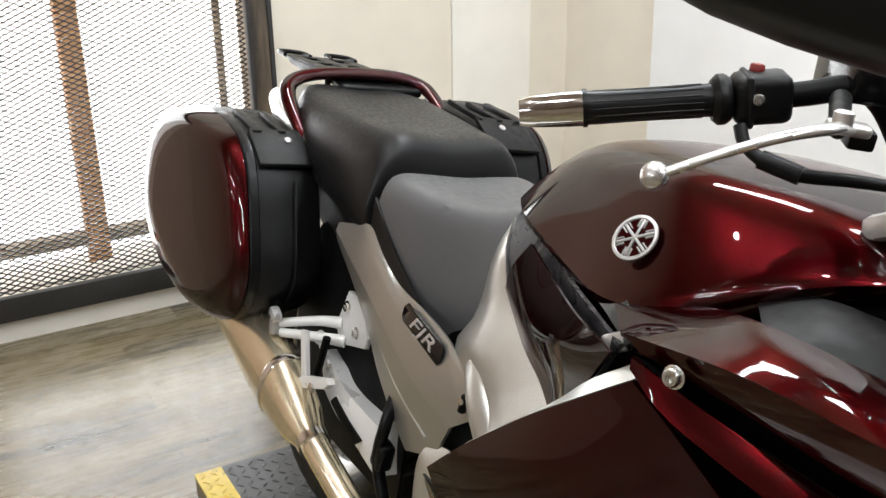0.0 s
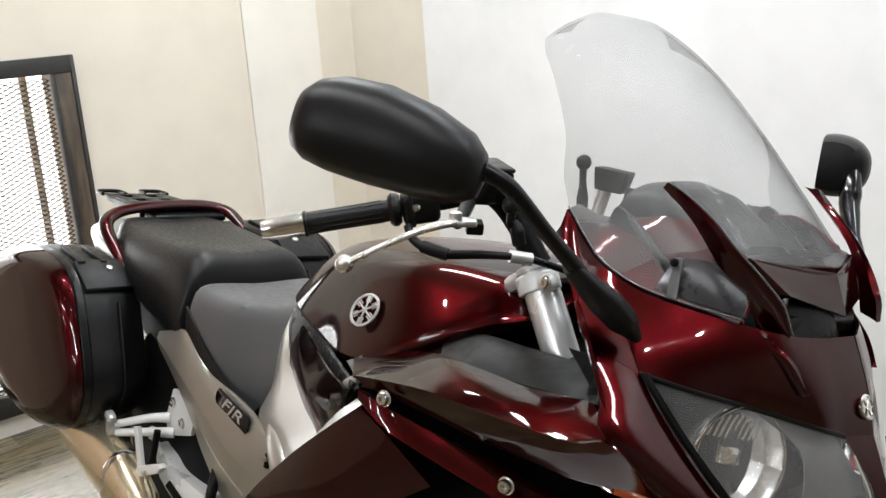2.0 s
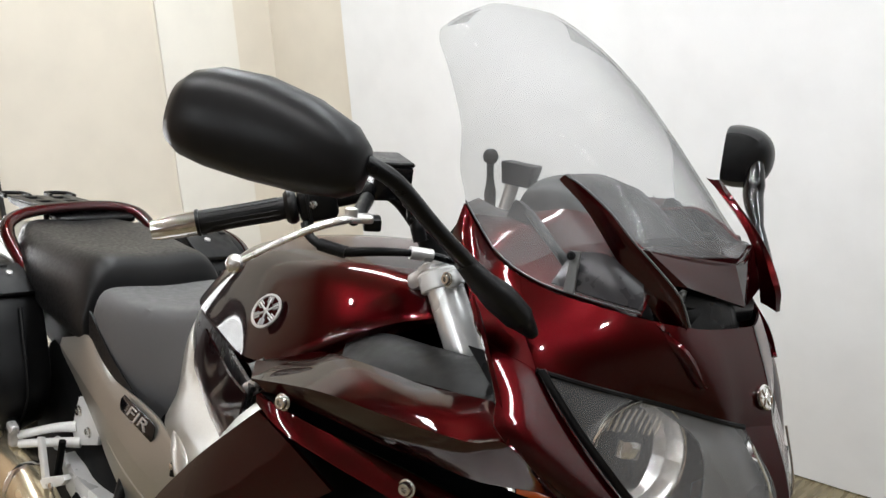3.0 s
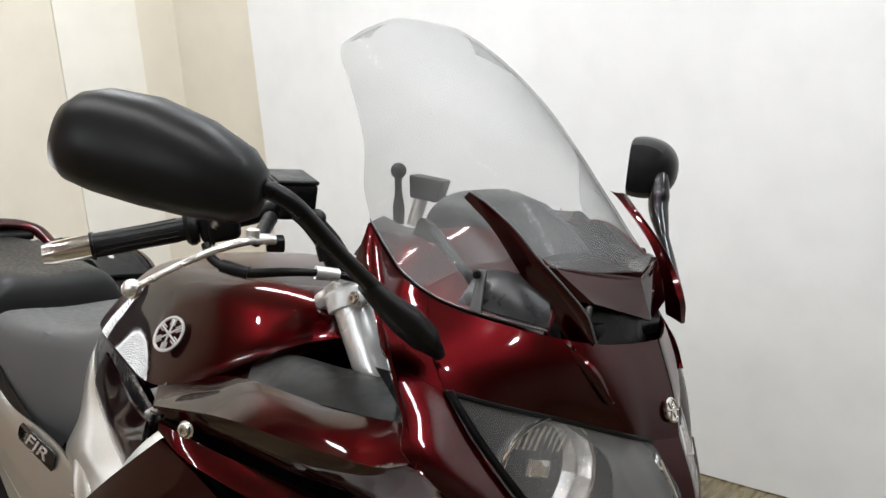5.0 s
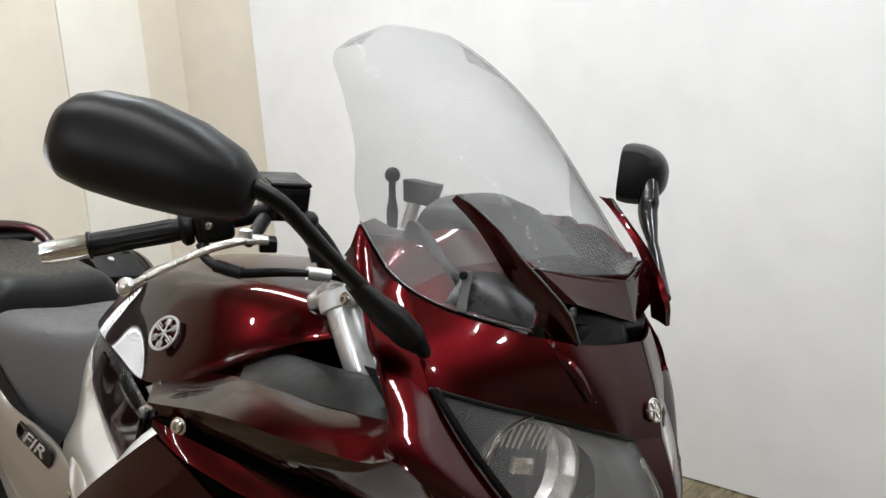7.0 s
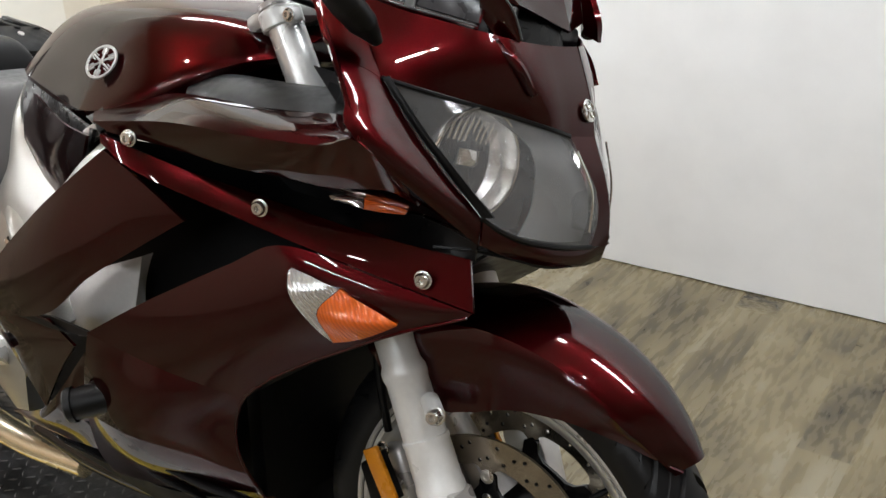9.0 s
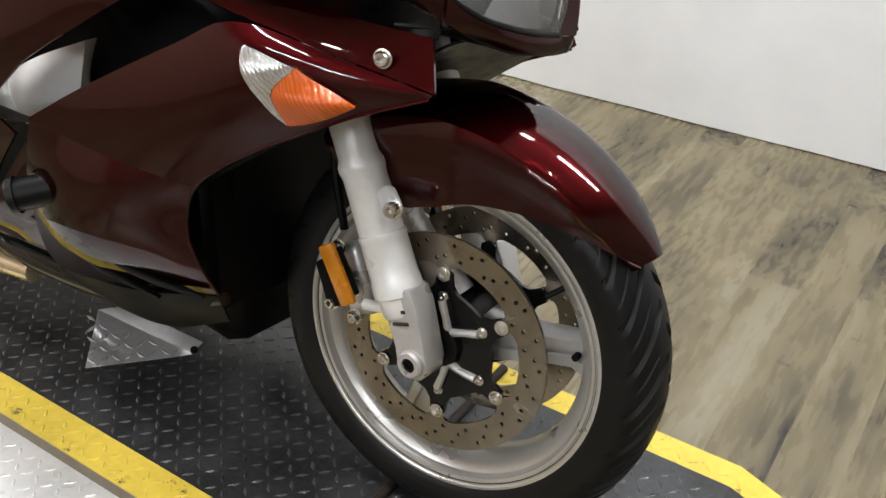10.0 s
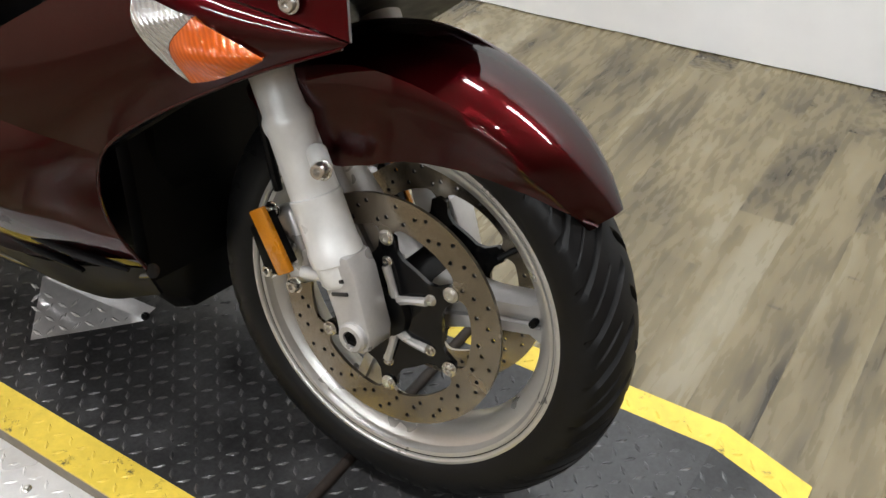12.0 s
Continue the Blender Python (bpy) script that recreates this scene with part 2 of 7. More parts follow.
def lathe(profile, n=64, at=(0, 0, 0), axis="y", closed=False):
    """Turned about an axis: profile of (radius, along)."""
    bm = bmesh.new()
    at = np.array(at, float)
    loops = []
    for r, h in profile:
        ring = []
        for k in range(n):
            a = 2 * math.pi * k / n
            c, s = r * math.cos(a), r * math.sin(a)
            p = {"y": (c, h, s), "x": (h, c, s), "z": (c, s, h)}[axis]
            ring.append(bm.verts.new(at + p))
        loops.append(ring)
    pairs = list(zip(loops, loops[1:])) + ([(loops[-1], loops[0])] if closed else [])
    for a, b in pairs:
        for i in range(n):
            j = (i + 1) % n
            bm.faces.new((a[i], a[j], b[j], b[i]))
    if not closed:
        for r, ring in ((profile[0][0], loops[0]), (profile[-1][0], loops[-1])):
            if r > 1e-6:
                bm.faces.new(ring)
    bmesh.ops.remove_doubles(bm, verts=bm.verts, dist=1e-6)
    return bm


def moved(bm, m):
    bmesh.ops.transform(bm, matrix=m, verts=bm.verts)
    return bm


def block(sx, sy, sz, m=None, bevel=0.004, seg=2, taper=None):
    """A box about its centre with rounded edges; taper scales its top."""
    bm = bmesh.new()
    bmesh.ops.create_cube(bm, size=1, matrix=Matrix.Diagonal((sx, sy, sz, 1)))
    if taper:
        for v in bm.verts:
            if v.co.z > 0:
                v.co.x *= taper[0]
                v.co.y *= taper[1]
    if bevel:
        bmesh.ops.bevel(bm, geom=bm.edges[:], offset=bevel, segments=seg, affect="EDGES", profile=0.5)
    return moved(bm, m) if m else bm


def plate(outline, thick, m=None, bevel=0.0015, holes=()):
    """A flat piece cut to an outline of (x, y), thick along z."""
    bm = bmesh.new()
    vs = [bm.verts.new((x, y, -thick / 2)) for x, y in outline]
    f = bm.faces.new(vs)
    r = bmesh.ops.extrude_face_region(bm, geom=[f])
    bmesh.ops.translate(bm, vec=(0, 0, thick), verts=[v for v in r["geom"] if isinstance(v, bmesh.types.BMVert)])
    bmesh.ops.recalc_face_normals(bm, faces=bm.faces)
    if bevel:
        bmesh.ops.bevel(bm, geom=[e for e in bm.edges if abs(e.verts[0].co.z - e.verts[1].co.z) < 1e-6], offset=bevel, segments=2, affect="EDGES", profile=0.5)
    return moved(bm, m) if m else bm


def stand(p, z_to, x_hint=(1, 0, 0)):
    """A pose at p whose z axis runs along z_to."""
    z = Vector(z_to).normalized()
    x = Vector(x_hint)
    x = (x - z * x.dot(z)).normalized()
    y = z.cross(x)
    return Matrix.Translation(p) @ Matrix((x, y, z)).transposed().to_4x4()


def bolt(parent, p, way, r=0.008, h=0.006, mat=None, name="bolt"):
    """A domed socket screw."""
    bm = lathe([(r * 1.25, 0), (r * 1.25, 0.001), (r, 0.0015), (r, h * 0.7), (r * 0.8, h), (r * 0.45, h), (r * 0.42, h * 0.45), (0, h * 0.45)], 16, axis="z")
    return part(name, moved(bm, stand(p, way)), mat or BOLT, parent)


# the bike's plane of symmetry lies a little askew of its axes
FIX = pose(0, 0.006, 0, 0, 0, 1.83) @ pose(0, 0, 0, -1.26)


def mid(bm):
    return moved(bm, FIX)


def flip(bm):
    """The left-hand twin of a right-hand part."""
    return moved(bm, FIX @ Matrix.Diagonal((1, -1, 1, 1)) @ FIX.inverted())


# ---- room ----
def wood_material(name, tones, rough=0.42, along="y", knots=True):
    """Printed rustic plank: each piece has its own tone and grain."""
    m, nt, b = mat_new(name)
    tc = nt.nodes.new("ShaderNodeTexCoord")
    info = nt.nodes.new("ShaderNodeObjectInfo")
    shift = nt.nodes.new("ShaderNodeVectorMath")
    shift.operation = "SCALE"
    shift.inputs[0].default_value = (7.3, 31.7, 3.1)
    link(nt, info.outputs["Random"], shift.inputs["Scale"])
    add = nt.nodes.new("ShaderNodeVectorMath")
    link(nt, tc.outputs["Object"], add.inputs[0])
    link(nt, shift.outputs[0], add.inputs[1])
    st = {"y": (1.0, 0.14, 1.0), "x": (0.14, 1.0, 1.0), "z": (1.0, 1.0, 0.14)}[along]

    def tex(scale, detail, stretch):
        mp = nt.nodes.new("ShaderNodeMapping")
        mp.inputs["Scale"].default_value = stretch
        link(nt, add.outputs[0], mp.inputs[0])
        n = nt.nodes.new("ShaderNodeTexNoise")
        n.inputs["Scale"].default_value, n.inputs["Detail"].default_value = scale, detail
        n.inputs["Distortion"].default_value = 0.25
        link(nt, mp.outputs[0], n.inputs["Vector"])
        return n.outputs[0]

    broad, fine = tex(9, 3, st), tex(60, 5, st)
    cloud = tex(2.2, 3, (1, 0.5, 1))
    k = nt.nodes.new("ShaderNodeMath")
    k.operation = "MULTIPLY_ADD"
    k.inputs[1].default_value = 0.62
    link(nt, broad, k.inputs[0])
    f = nt.nodes.new("ShaderNodeMath")
    f.operation = "MULTIPLY_ADD"
    f.inputs[1].default_value = 0.28
    link(nt, fine, f.inputs[0])
    tone = nt.nodes.new("ShaderNodeMath")
    tone.operation = "MULTIPLY"
    tone.inputs[1].default_value = 0.1
    link(nt, info.outputs["Random"], tone.inputs[0])
    link(nt, tone.outputs[0], f.inputs[2])
    link(nt, f.outputs[0], k.inputs[2])
    wear = nt.nodes.new("ShaderNodeMath")
    wear.operation = "MULTIPLY_ADD"
    wear.inputs[1].default_value = 0.25
    wear.use_clamp = True
    link(nt, cloud, wear.inputs[0])
    off = nt.nodes.new("ShaderNodeMath")
    off.operation = "SUBTRACT"
    off.inputs[1].default_value = 0.08
    link(nt, k.outputs[0], off.inputs[0])
    link(nt, off.outputs[0], wear.inputs[2])
    col = ramp(nt, wear.outputs[0], tones)
    if knots:
        v = nt.nodes.new("ShaderNodeTexVoronoi")
        v.inputs["Scale"].default_value = 5.0
        mp = nt.nodes.new("ShaderNodeMapping")
        mp.inputs["Scale"].default_value = (1.6, 0.8, 1)
        link(nt, add.outputs[0], mp.inputs[0])
        link(nt, mp.outputs[0], v.inputs["Vector"])
        kn = ramp(nt, v.outputs["Distance"], [(0.035, (0.35, 0.3, 0.26)), (0.075, (1, 1, 1))])
        mul = nt.nodes.new("ShaderNodeMix")
        mul.data_type, mul.blend_type = "RGBA", "MULTIPLY"
        mul.inputs[0].default_value = 0.75
        link(nt, col, mul.inputs[6])
        link(nt, kn, mul.inputs[7])
        col = mul.outputs[2]
        v2 = nt.nodes.new("ShaderNodeTexVoronoi")
        v2.inputs["Scale"].default_value = 9.0
        mp2 = nt.nodes.new("ShaderNodeMapping")
        mp2.inputs["Scale"].default_value = (0.55, 1.8, 1)
        link(nt, add.outputs[0], mp2.inputs[0])
        link(nt, mp2.outputs[0], v2.inputs["Vector"])
        mul2 = nt.nodes.new("ShaderNodeMix")
        mul2.data_type, mul2.blend_type = "RGBA", "MULTIPLY"
        mul2.inputs[0].default_value = 0.85
        link(nt, col, mul2.inputs[6])
        link(nt, ramp(nt, v2.outputs["Distance"], [(0.05, (0.2, 0.17, 0.14)), (0.085, (1, 1, 1))]), mul2.inputs[7])
        col = mul2.outputs[2]
    link(nt, col, b.inputs["Base Color"])
    link(nt, ramp(nt, fine, [(0.3, (rough - 0.08,) * 3), (0.7, (rough + 0.1,) * 3)]), b.inputs["Roughness"])
    bump(nt, b, fine, 0.2, 0.0008)
    return m


PLANK = wood_material("rustic_plank", [(0.36, (0.022, 0.018, 0.012)), (0.43, (0.066, 0.053, 0.032)), (0.5, (0.115, 0.092, 0.051)), (0.57, (0.152, 0.122, 0.068)), (0.66, (0.19, 0.163, 0.108))], 0.27)
POSTWOOD = wood_material("orange_post_wood", [(0.3, (0.38, 0.17, 0.06)), (0.5, (0.55, 0.27, 0.1)), (0.7, (0.62, 0.36, 0.17))], 0.55, along="z")
OLDWOOD = wood_material("weathered_wood", [(0.3, (0.1, 0.07, 0.045)), (0.5, (0.2, 0.15, 0.1)), (0.7, (0.32, 0.26, 0.18))], 0.65)
FRAMEWOOD = wood_material("dark_worn_board", [(0.35, (0.008, 0.007, 0.006)), (0.48, (0.03, 0.022, 0.015)), (0.58, (0.09, 0.065, 0.042)), (0.7, (0.16, 0.12, 0.08))], 0.55, along="z")


def wall_material(name, colour, rough=0.5, stain=0.05, swell=0.0):
    m, nt, b = mat_new(name)
    big, mid, fine = noise_tex(nt, 1.3, 3), noise_tex(nt, 7, 5), noise_tex(nt, 240, 3)
    mid_c = ramp(nt, mid.outputs[0], [(0.3, tuple(c * (1 - stain) for c in colour)), (0.6, colour)])
    mul = nt.nodes.new("ShaderNodeMix")
    mul.data_type, mul.blend_type = "RGBA", "MULTIPLY"
    mul.inputs[0].default_value = 1
    link(nt, mid_c, mul.inputs[6])
    link(nt, ramp(nt, big.outputs[0], [(0.3, (1 - stain,) * 3), (0.65, (1, 1, 1))]), mul.inputs[7])
    link(nt, mul.outputs[2], b.inputs["Base Color"])
    b.inputs["Roughness"].default_value = rough
    bump(nt, b, fine.outputs[0], 0.12, 0.0008)
    return m


UNDER = surface("brown_boards", (0.12, 0.095, 0.06), 0.4, grain=30, vary=0.3, relief=0.1)
BEIGE = wall_material("beige_wall_paint", (0.74, 0.68, 0.58))
PALE = wall_material("pale_wall_paint", (0.82, 0.79, 0.72))
WHITE = wall_material("white_wall_board", (0.8, 0.8, 0.8), 0.38, 0.05)
CEILING = wall_material("ceiling_beige", (0.34, 0.26, 0.2))
FARWALL = wall_material("brown_far_wall", (0.23, 0.168, 0.12))
TAN = wall_material("tan_wall_paint", (0.54, 0.39, 0.29))
FRAMESTEEL = surface("black_steel_frame", (0.03, 0.029, 0.028), 0.42, 0.2, grain=90, vary=0.3, relief=0.25)
MESHSTEEL = surface("expanded_steel", (0.03, 0.028, 0.026), 0.5, 0.2, grain=200, vary=0.3, relief=0.0)


def slab(name, lo, hi, mat, parent=None, kind="structure", label="", category=""):
    lo, hi = np.array(lo, float), np.array(hi, float)
    bm = block(*(hi - lo), Matrix.Translation((lo + hi) / 2), bevel=0)
    ob = part(name, bm, mat, parent)
    return tagged(ob, label, category, kind=kind if not parent else "")


subfloor = slab("floor", (WALL_X - 0.3, SOUTH - 0.2, -0.12), (EAST + 0.2, WALL_Y + 0.2, -0.006), UNDER, label="rustic grey and tan vinyl plank floor", category="floor")
slab("ceiling", (WALL_X - 0.3, SOUTH - 0.2, CEIL), (EAST + 0.2, WALL_Y + 0.2, CEIL + 0.1), CEILING, label="beige painted ceiling with tube lights", category="ceiling")
slab("wall_south", (WALL_X - 0.2, SOUTH - 0.15, 0), (EAST + 0.15, SOUTH, CEIL), FARWALL, label="plain brown painted wall", category="wall")
slab("wall_east", (EAST, SOUTH, 0), (EAST + 0.15, WALL_Y + 0.15, CEIL), FARWALL, label="plain brown painted wall", category="wall")

# long wall: beige at the corner, then white boards with a soft swell
slab("wall_north", (WALL_X - 0.15, WALL_Y + 0.02, 0), (EAST, WALL_Y + 0.17, CEIL), BEIGE, label="long wall faced with smooth white boards", category="wall")
BOARD_X = -2.38
gx, gz = np.linspace(BOARD_X, EAST - 0.01, 90), np.linspace(0.004, CEIL - 0.01, 40)
gg = np.zeros((90, 40, 3))
for i, x in enumerate(gx):
    for j, z in enumerate(gz):
        y = WALL_Y - 0.012 + 0.004 * math.sin(2.1 * x + 0.6) + 0.011 * noise.noise((x * 2.6, z * 0.55, 3.0)) + 0.005 * noise.noise((x * 7, z * 1.2, 8.0))
        gg[i, j] = (x, y, z)
tagged(part("wall_panel", grid_solid(gg, 0.006, (0, -1, 0)), WHITE), "smooth white wall board, slightly uneven, down to the floor", "wall panel", kind="structure")

# window wall
WIN_R, WIN_L, WIN_B, WIN_T = 0.36, -0.62, 0.11, 1.24
wx0, wx1 = WALL_X - 0.14, WALL_X
slab("wall_west_5", (wx0, WIN_L - 0.1, WIN_T), (wx1, -0.32, CEIL), TAN, label="plain tan painted wall above a caged opening", category="wall")
slab("wall_west", (wx0, -0.32, WIN_T), (wx1, WALL_Y + 0.02, CEIL), BEIGE, label="beige painted wall round a caged opening", category="wall")
slab("wall_west_2", (wx0, WIN_R, 0), (wx1, WALL_Y + 0.02, WIN_T), BEIGE, label="beige painted wall beside a caged opening", category="wall")
slab("wall_west_3", (wx0, SOUTH, 0), (wx1, WIN_L - 0.1, CEIL), TAN, label="plain tan painted wall", category="wall")
slab("wall_west_4", (wx0, WIN_L - 0.1, 0), (wx1, WIN_R, WIN_B), PALE, label="low pale wall under a caged opening", category="wall")
slab("wall_pilaster", (WALL_X, 1.08, 0), (WALL_X + 0.012, 1.42, CEIL - 0.002), PALE, label="paler flat painted strip on the wall", category="wall")

window = tagged(new("window_1"), "black steel framed opening behind expanded metal mesh", "window", kind="structure")


def bar(name, lo, hi, mat, parent=None, bevel=0.002, label=""):
    lo, hi = np.array(lo, float), np.array(hi, float)
    return part(name, block(*(hi - lo), Matrix.Translation((lo + hi) / 2), bevel=bevel), mat, parent, label)


FX = WALL_X + 0.028
bar("window_frame", (WALL_X, 0.385, 0.075), (FX, 0.4, 1.28), FRAMESTEEL, window)
bar("frame_board", (WALL_X, 0.3285, 0.153), (FX - 0.004, 0.3845, 1.221), FRAMEWOOD, window, label="dark worn timber board in the frame")
bar("window_frame", (WALL_X, 0.3145, 0.153), (FX - 0.002, 0.328, 1.221), FRAMESTEEL, window)
bar("window_frame", (WALL_X, WIN_L - 0.04, 1.222), (FX, 0.3845, 1.28), FRAMESTEEL, window)
bar("window_frame", (WALL_X, WIN_L - 0.04, 0.075), (FX, 0.3845, 0.152), FRAMESTEEL, window)
bar("jamb", (WALL_X - 0.13, 0.335, 0.153), (WALL_X - 0.001, 0.359, 1.221), OLDWOOD, window, label="weathered timber jamb")
bar("jamb", (WALL_X - 0.13, WIN_L, 0.153), (WALL_X - 0.02, 0.3345, 0.16), PALE, window, label="pale sill behind the mesh")
for z in (0.37, 0.66, 0.955, 1.24):
    bolt(window, (FX, 0.3925, z), (1, 0, 0), 0.009, 0.005)
for y in (-0.52, -0.27, -0.02):
    bolt(window, (FX, y, 0.1), (1, 0, 0), 0.009, 0.005)
# expanded mesh: long diamonds
bm = bmesh.new()
PW, PH = 0.036, 0.0165


def strand(bm, a, b, w=0.0018, d=0.003):
    a, b = Vector(a), Vector(b)
    t = (b - a).normalized()
    s = Vector((0, -t.z, t.y)) * w
    f = Vector((d, 0, 0))
    v = [bm.verts.new(p) for p in (a + s, a - s, b - s, b + s)] + [bm.verts.new(p + f) for p in (a + s, a - s, b - s, b + s)]
    for q in ((0, 1, 2, 3), (7, 6, 5, 4), (0, 4, 5, 1), (1, 5, 6, 2), (2, 6, 7, 3), (3, 7, 4, 0)):
        bm.faces.new([v[k] for k in q])


MX = WALL_X - 0.006
ny, nz = int((0.314 - WIN_L) / PW), int((1.222 - 0.152) / PH)
for i in range(ny):
    for j in range(nz):
        y, z = 0.314 - (i + 1) * PW, 0.152 + j * PH
        strand(bm, (MX, y, z + PH / 2), (MX, y + PW / 2, z + PH))
        strand(bm, (MX, y, z + PH / 2), (MX, y + PW / 2, z))
        strand(bm, (MX, y + PW / 2, z), (MX, y + PW, z + PH / 2))
        strand(bm, (MX, y + PW / 2, z + PH), (MX, y + PW, z + PH / 2))
tagged(part("mesh", bm, MESHSTEEL, window, "expanded steel mesh of long diamonds"), kind="stuff")

# behind the mesh: posts, sill, a bright daylit ground
post = tagged(part("timber_post", block(0.07, 0.068, 1.6, Matrix.Translation((-3.2, -0.169, 0.8)), 0.003), POSTWOOD), "orange-brown timber post behind the mesh", "post")
tagged(part("timber_post", block(0.03, 0.022, 1.6, Matrix.Translation((-3.2, 0.325, 0.8)), 0.003), OLDWOOD), "thin weathered post behind the mesh", "post")
sill = tagged(part("timber_rail", block(0.06, 2.6, 0.04, Matrix.Translation((-3.2, -0.6, 0.185)), 0.003), OLDWOOD), "thin weathered timber rail behind the mesh", "rail")
for y in (-1.6, -0.6, 0.4):
    tagged(part("rail_foot", block(0.05, 0.05, 0.176, Matrix.Translation((-3.2, y, 0.0785)), 0.003), OLDWOOD), "short timber foot under a rail", "post")
GLOW = glow("daylight_panel", (0.98, 0.99, 1.0), 1.7)
area_lamp("daylight", pose(WALL_X - 0.02, -0.15, 0.72, 0, -90, 0), 1.0, 0.85, 26, (0.95, 0.98, 1.0))
tagged(part("backdrop", block(0.02, 5.0, 3.2, Matrix.Translation((-3.6, -0.6, 1.5)), 0), GLOW), "bright overexposed daylight beyond the opening", "backdrop", kind="structure")
slab("ground_outside", (-3.7, -3.2, -0.1), (wx0, 2.0, -0.01), PALE, label="pale ground beyond the opening", category="ground")

# tube lights and spot lamps on the ceiling
TUBE = glow("tube_glow", (0.96, 0.98, 1.0), 9.0)
HOUSING = surface("lamp_housing", (0.7, 0.7, 0.68), 0.4, relief=0.0)


def tube_light(x, y, length=1.2, turn=0.0):
    root = tagged(new("ceiling_light"), "white fluorescent batten with bare tubes on ceiling", "ceiling light", "ceiling lights")
    root.matrix_world = pose(x, y, CEIL, 0, 0, turn)
    part("housing", block(length, 0.22, 0.05, Matrix.Translation((0, 0, -0.026)), 0.004), HOUSING, root)
    for dy in (-0.07, 0.0, 0.07):
        part("tube", lathe([(0.0, -length / 2), (0.013, -length / 2), (0.013, length / 2), (0.0, length / 2)], 12, (0, dy, -0.068), "x"), TUBE, root)
    return root


for x, y in ((-1.9, 0.85), (-0.2, 0.85), (1.5, 0.85)):
    tube_light(x, y)
    for dy in (-0.07, 0.0, 0.07):
        area_lamp("tube_lamp", pose(x, y + dy, CEIL - 0.085), 1.2, 0.028, 11)
# two rows further down the hall
for x, y in ((-1.3, -4.2), (1.3, -4.2), (-1.3, -6.8), (1.3, -6.8)):
    tube_light(x, y)
    area_lamp("tube_lamp", pose(x, y, CEIL - 0.085), 1.2, 0.03, 50)


def downlight(x, y):
    root = tagged(new("spot_lamp"), "small round recessed ceiling lamp, lit", "spot lamp", "spot lamps")
    root.matrix_world = pose(x, y, CEIL)
    part("trim", lathe([(0.036, -0.012), (0.05, -0.01), (0.052, -0.001), (0.036, -0.001)], 24, axis="z", closed=True), HOUSING, root)
    part("lens", lathe([(0, -0.008), (0.035, -0.008), (0.035, -0.002), (0, -0.002)], 24, axis="z"), SPOT, root)


SPOT = glow("spot_glow", (1.0, 0.97, 0.94), 110.0)
for k in range(5):
    downlight(-1.75 + 0.75 * k, -0.7)
    area_lamp("spot_light", pose(-1.75 + 0.75 * k, -0.7, CEIL - 0.014), 0.06, 0.06, 11, (0.97, 0.98, 1.0))
    downlight(-1.9 + 0.75 * k, -2.4)


# ---- motorcycle: x forward from the front axle, y to its left, z up from the tyre's foot ----
bike = tagged(new("motorcycle"), "dark cherry-red sport-touring motorcycle leaning on its stand on a runway", "motorcycle")
bike.matrix_world = pose(0.009, -0.031, 0.059, 0, 0, -2) @ pose(0, 0, 0, -10)
STEER = Matrix.Translation((0, 0, 0.297)) @ pose(0, 0, 0, 0, 0, 3.5)


def assembly(name, label=""):
    ob = new(name)
    ob.parent = bike
    if label:
        ob["label"] = label
    return ob




def fluted(name, colour, metal, bands):
    """A lens with fine upright flutes."""
    m, nt, b = mat_new(name)
    b.inputs["Base Color"].default_value = (*colour, 1)
    b.inputs["Metallic"].default_value, b.inputs["Roughness"].default_value = metal, 0.16
    b.inputs["Coat Weight"].default_value = 0.6
    tc, w = nt.nodes.new("ShaderNodeTexCoord"), nt.nodes.new("ShaderNodeTexWave")
    mp = nt.nodes.new("ShaderNodeMapping")
    mp.inputs["Rotation"].default_value = (0, radians(35), 0)
    w.inputs["Scale"].default_value, w.inputs["Distortion"].default_value = bands, 0.4
    link(nt, tc.outputs["Object"], mp.inputs[0])
    link(nt, mp.outputs[0], w.inputs["Vector"])
    link(nt, ramp(nt, w.outputs[0], [(0.2, tuple(c * 0.8 for c in colour)), (0.8, colour)]), b.inputs["Base Color"])
    bump(nt, b, w.outputs[0], 0.4, 0.001)
    return m


LENSWHITE = fluted("ribbed_clear_lens", (0.72, 0.72, 0.71), 0.75, 70)
AMBERLENS = fluted("ribbed_amber_lens", (0.62, 0.105, 0.006), 0.1, 60)


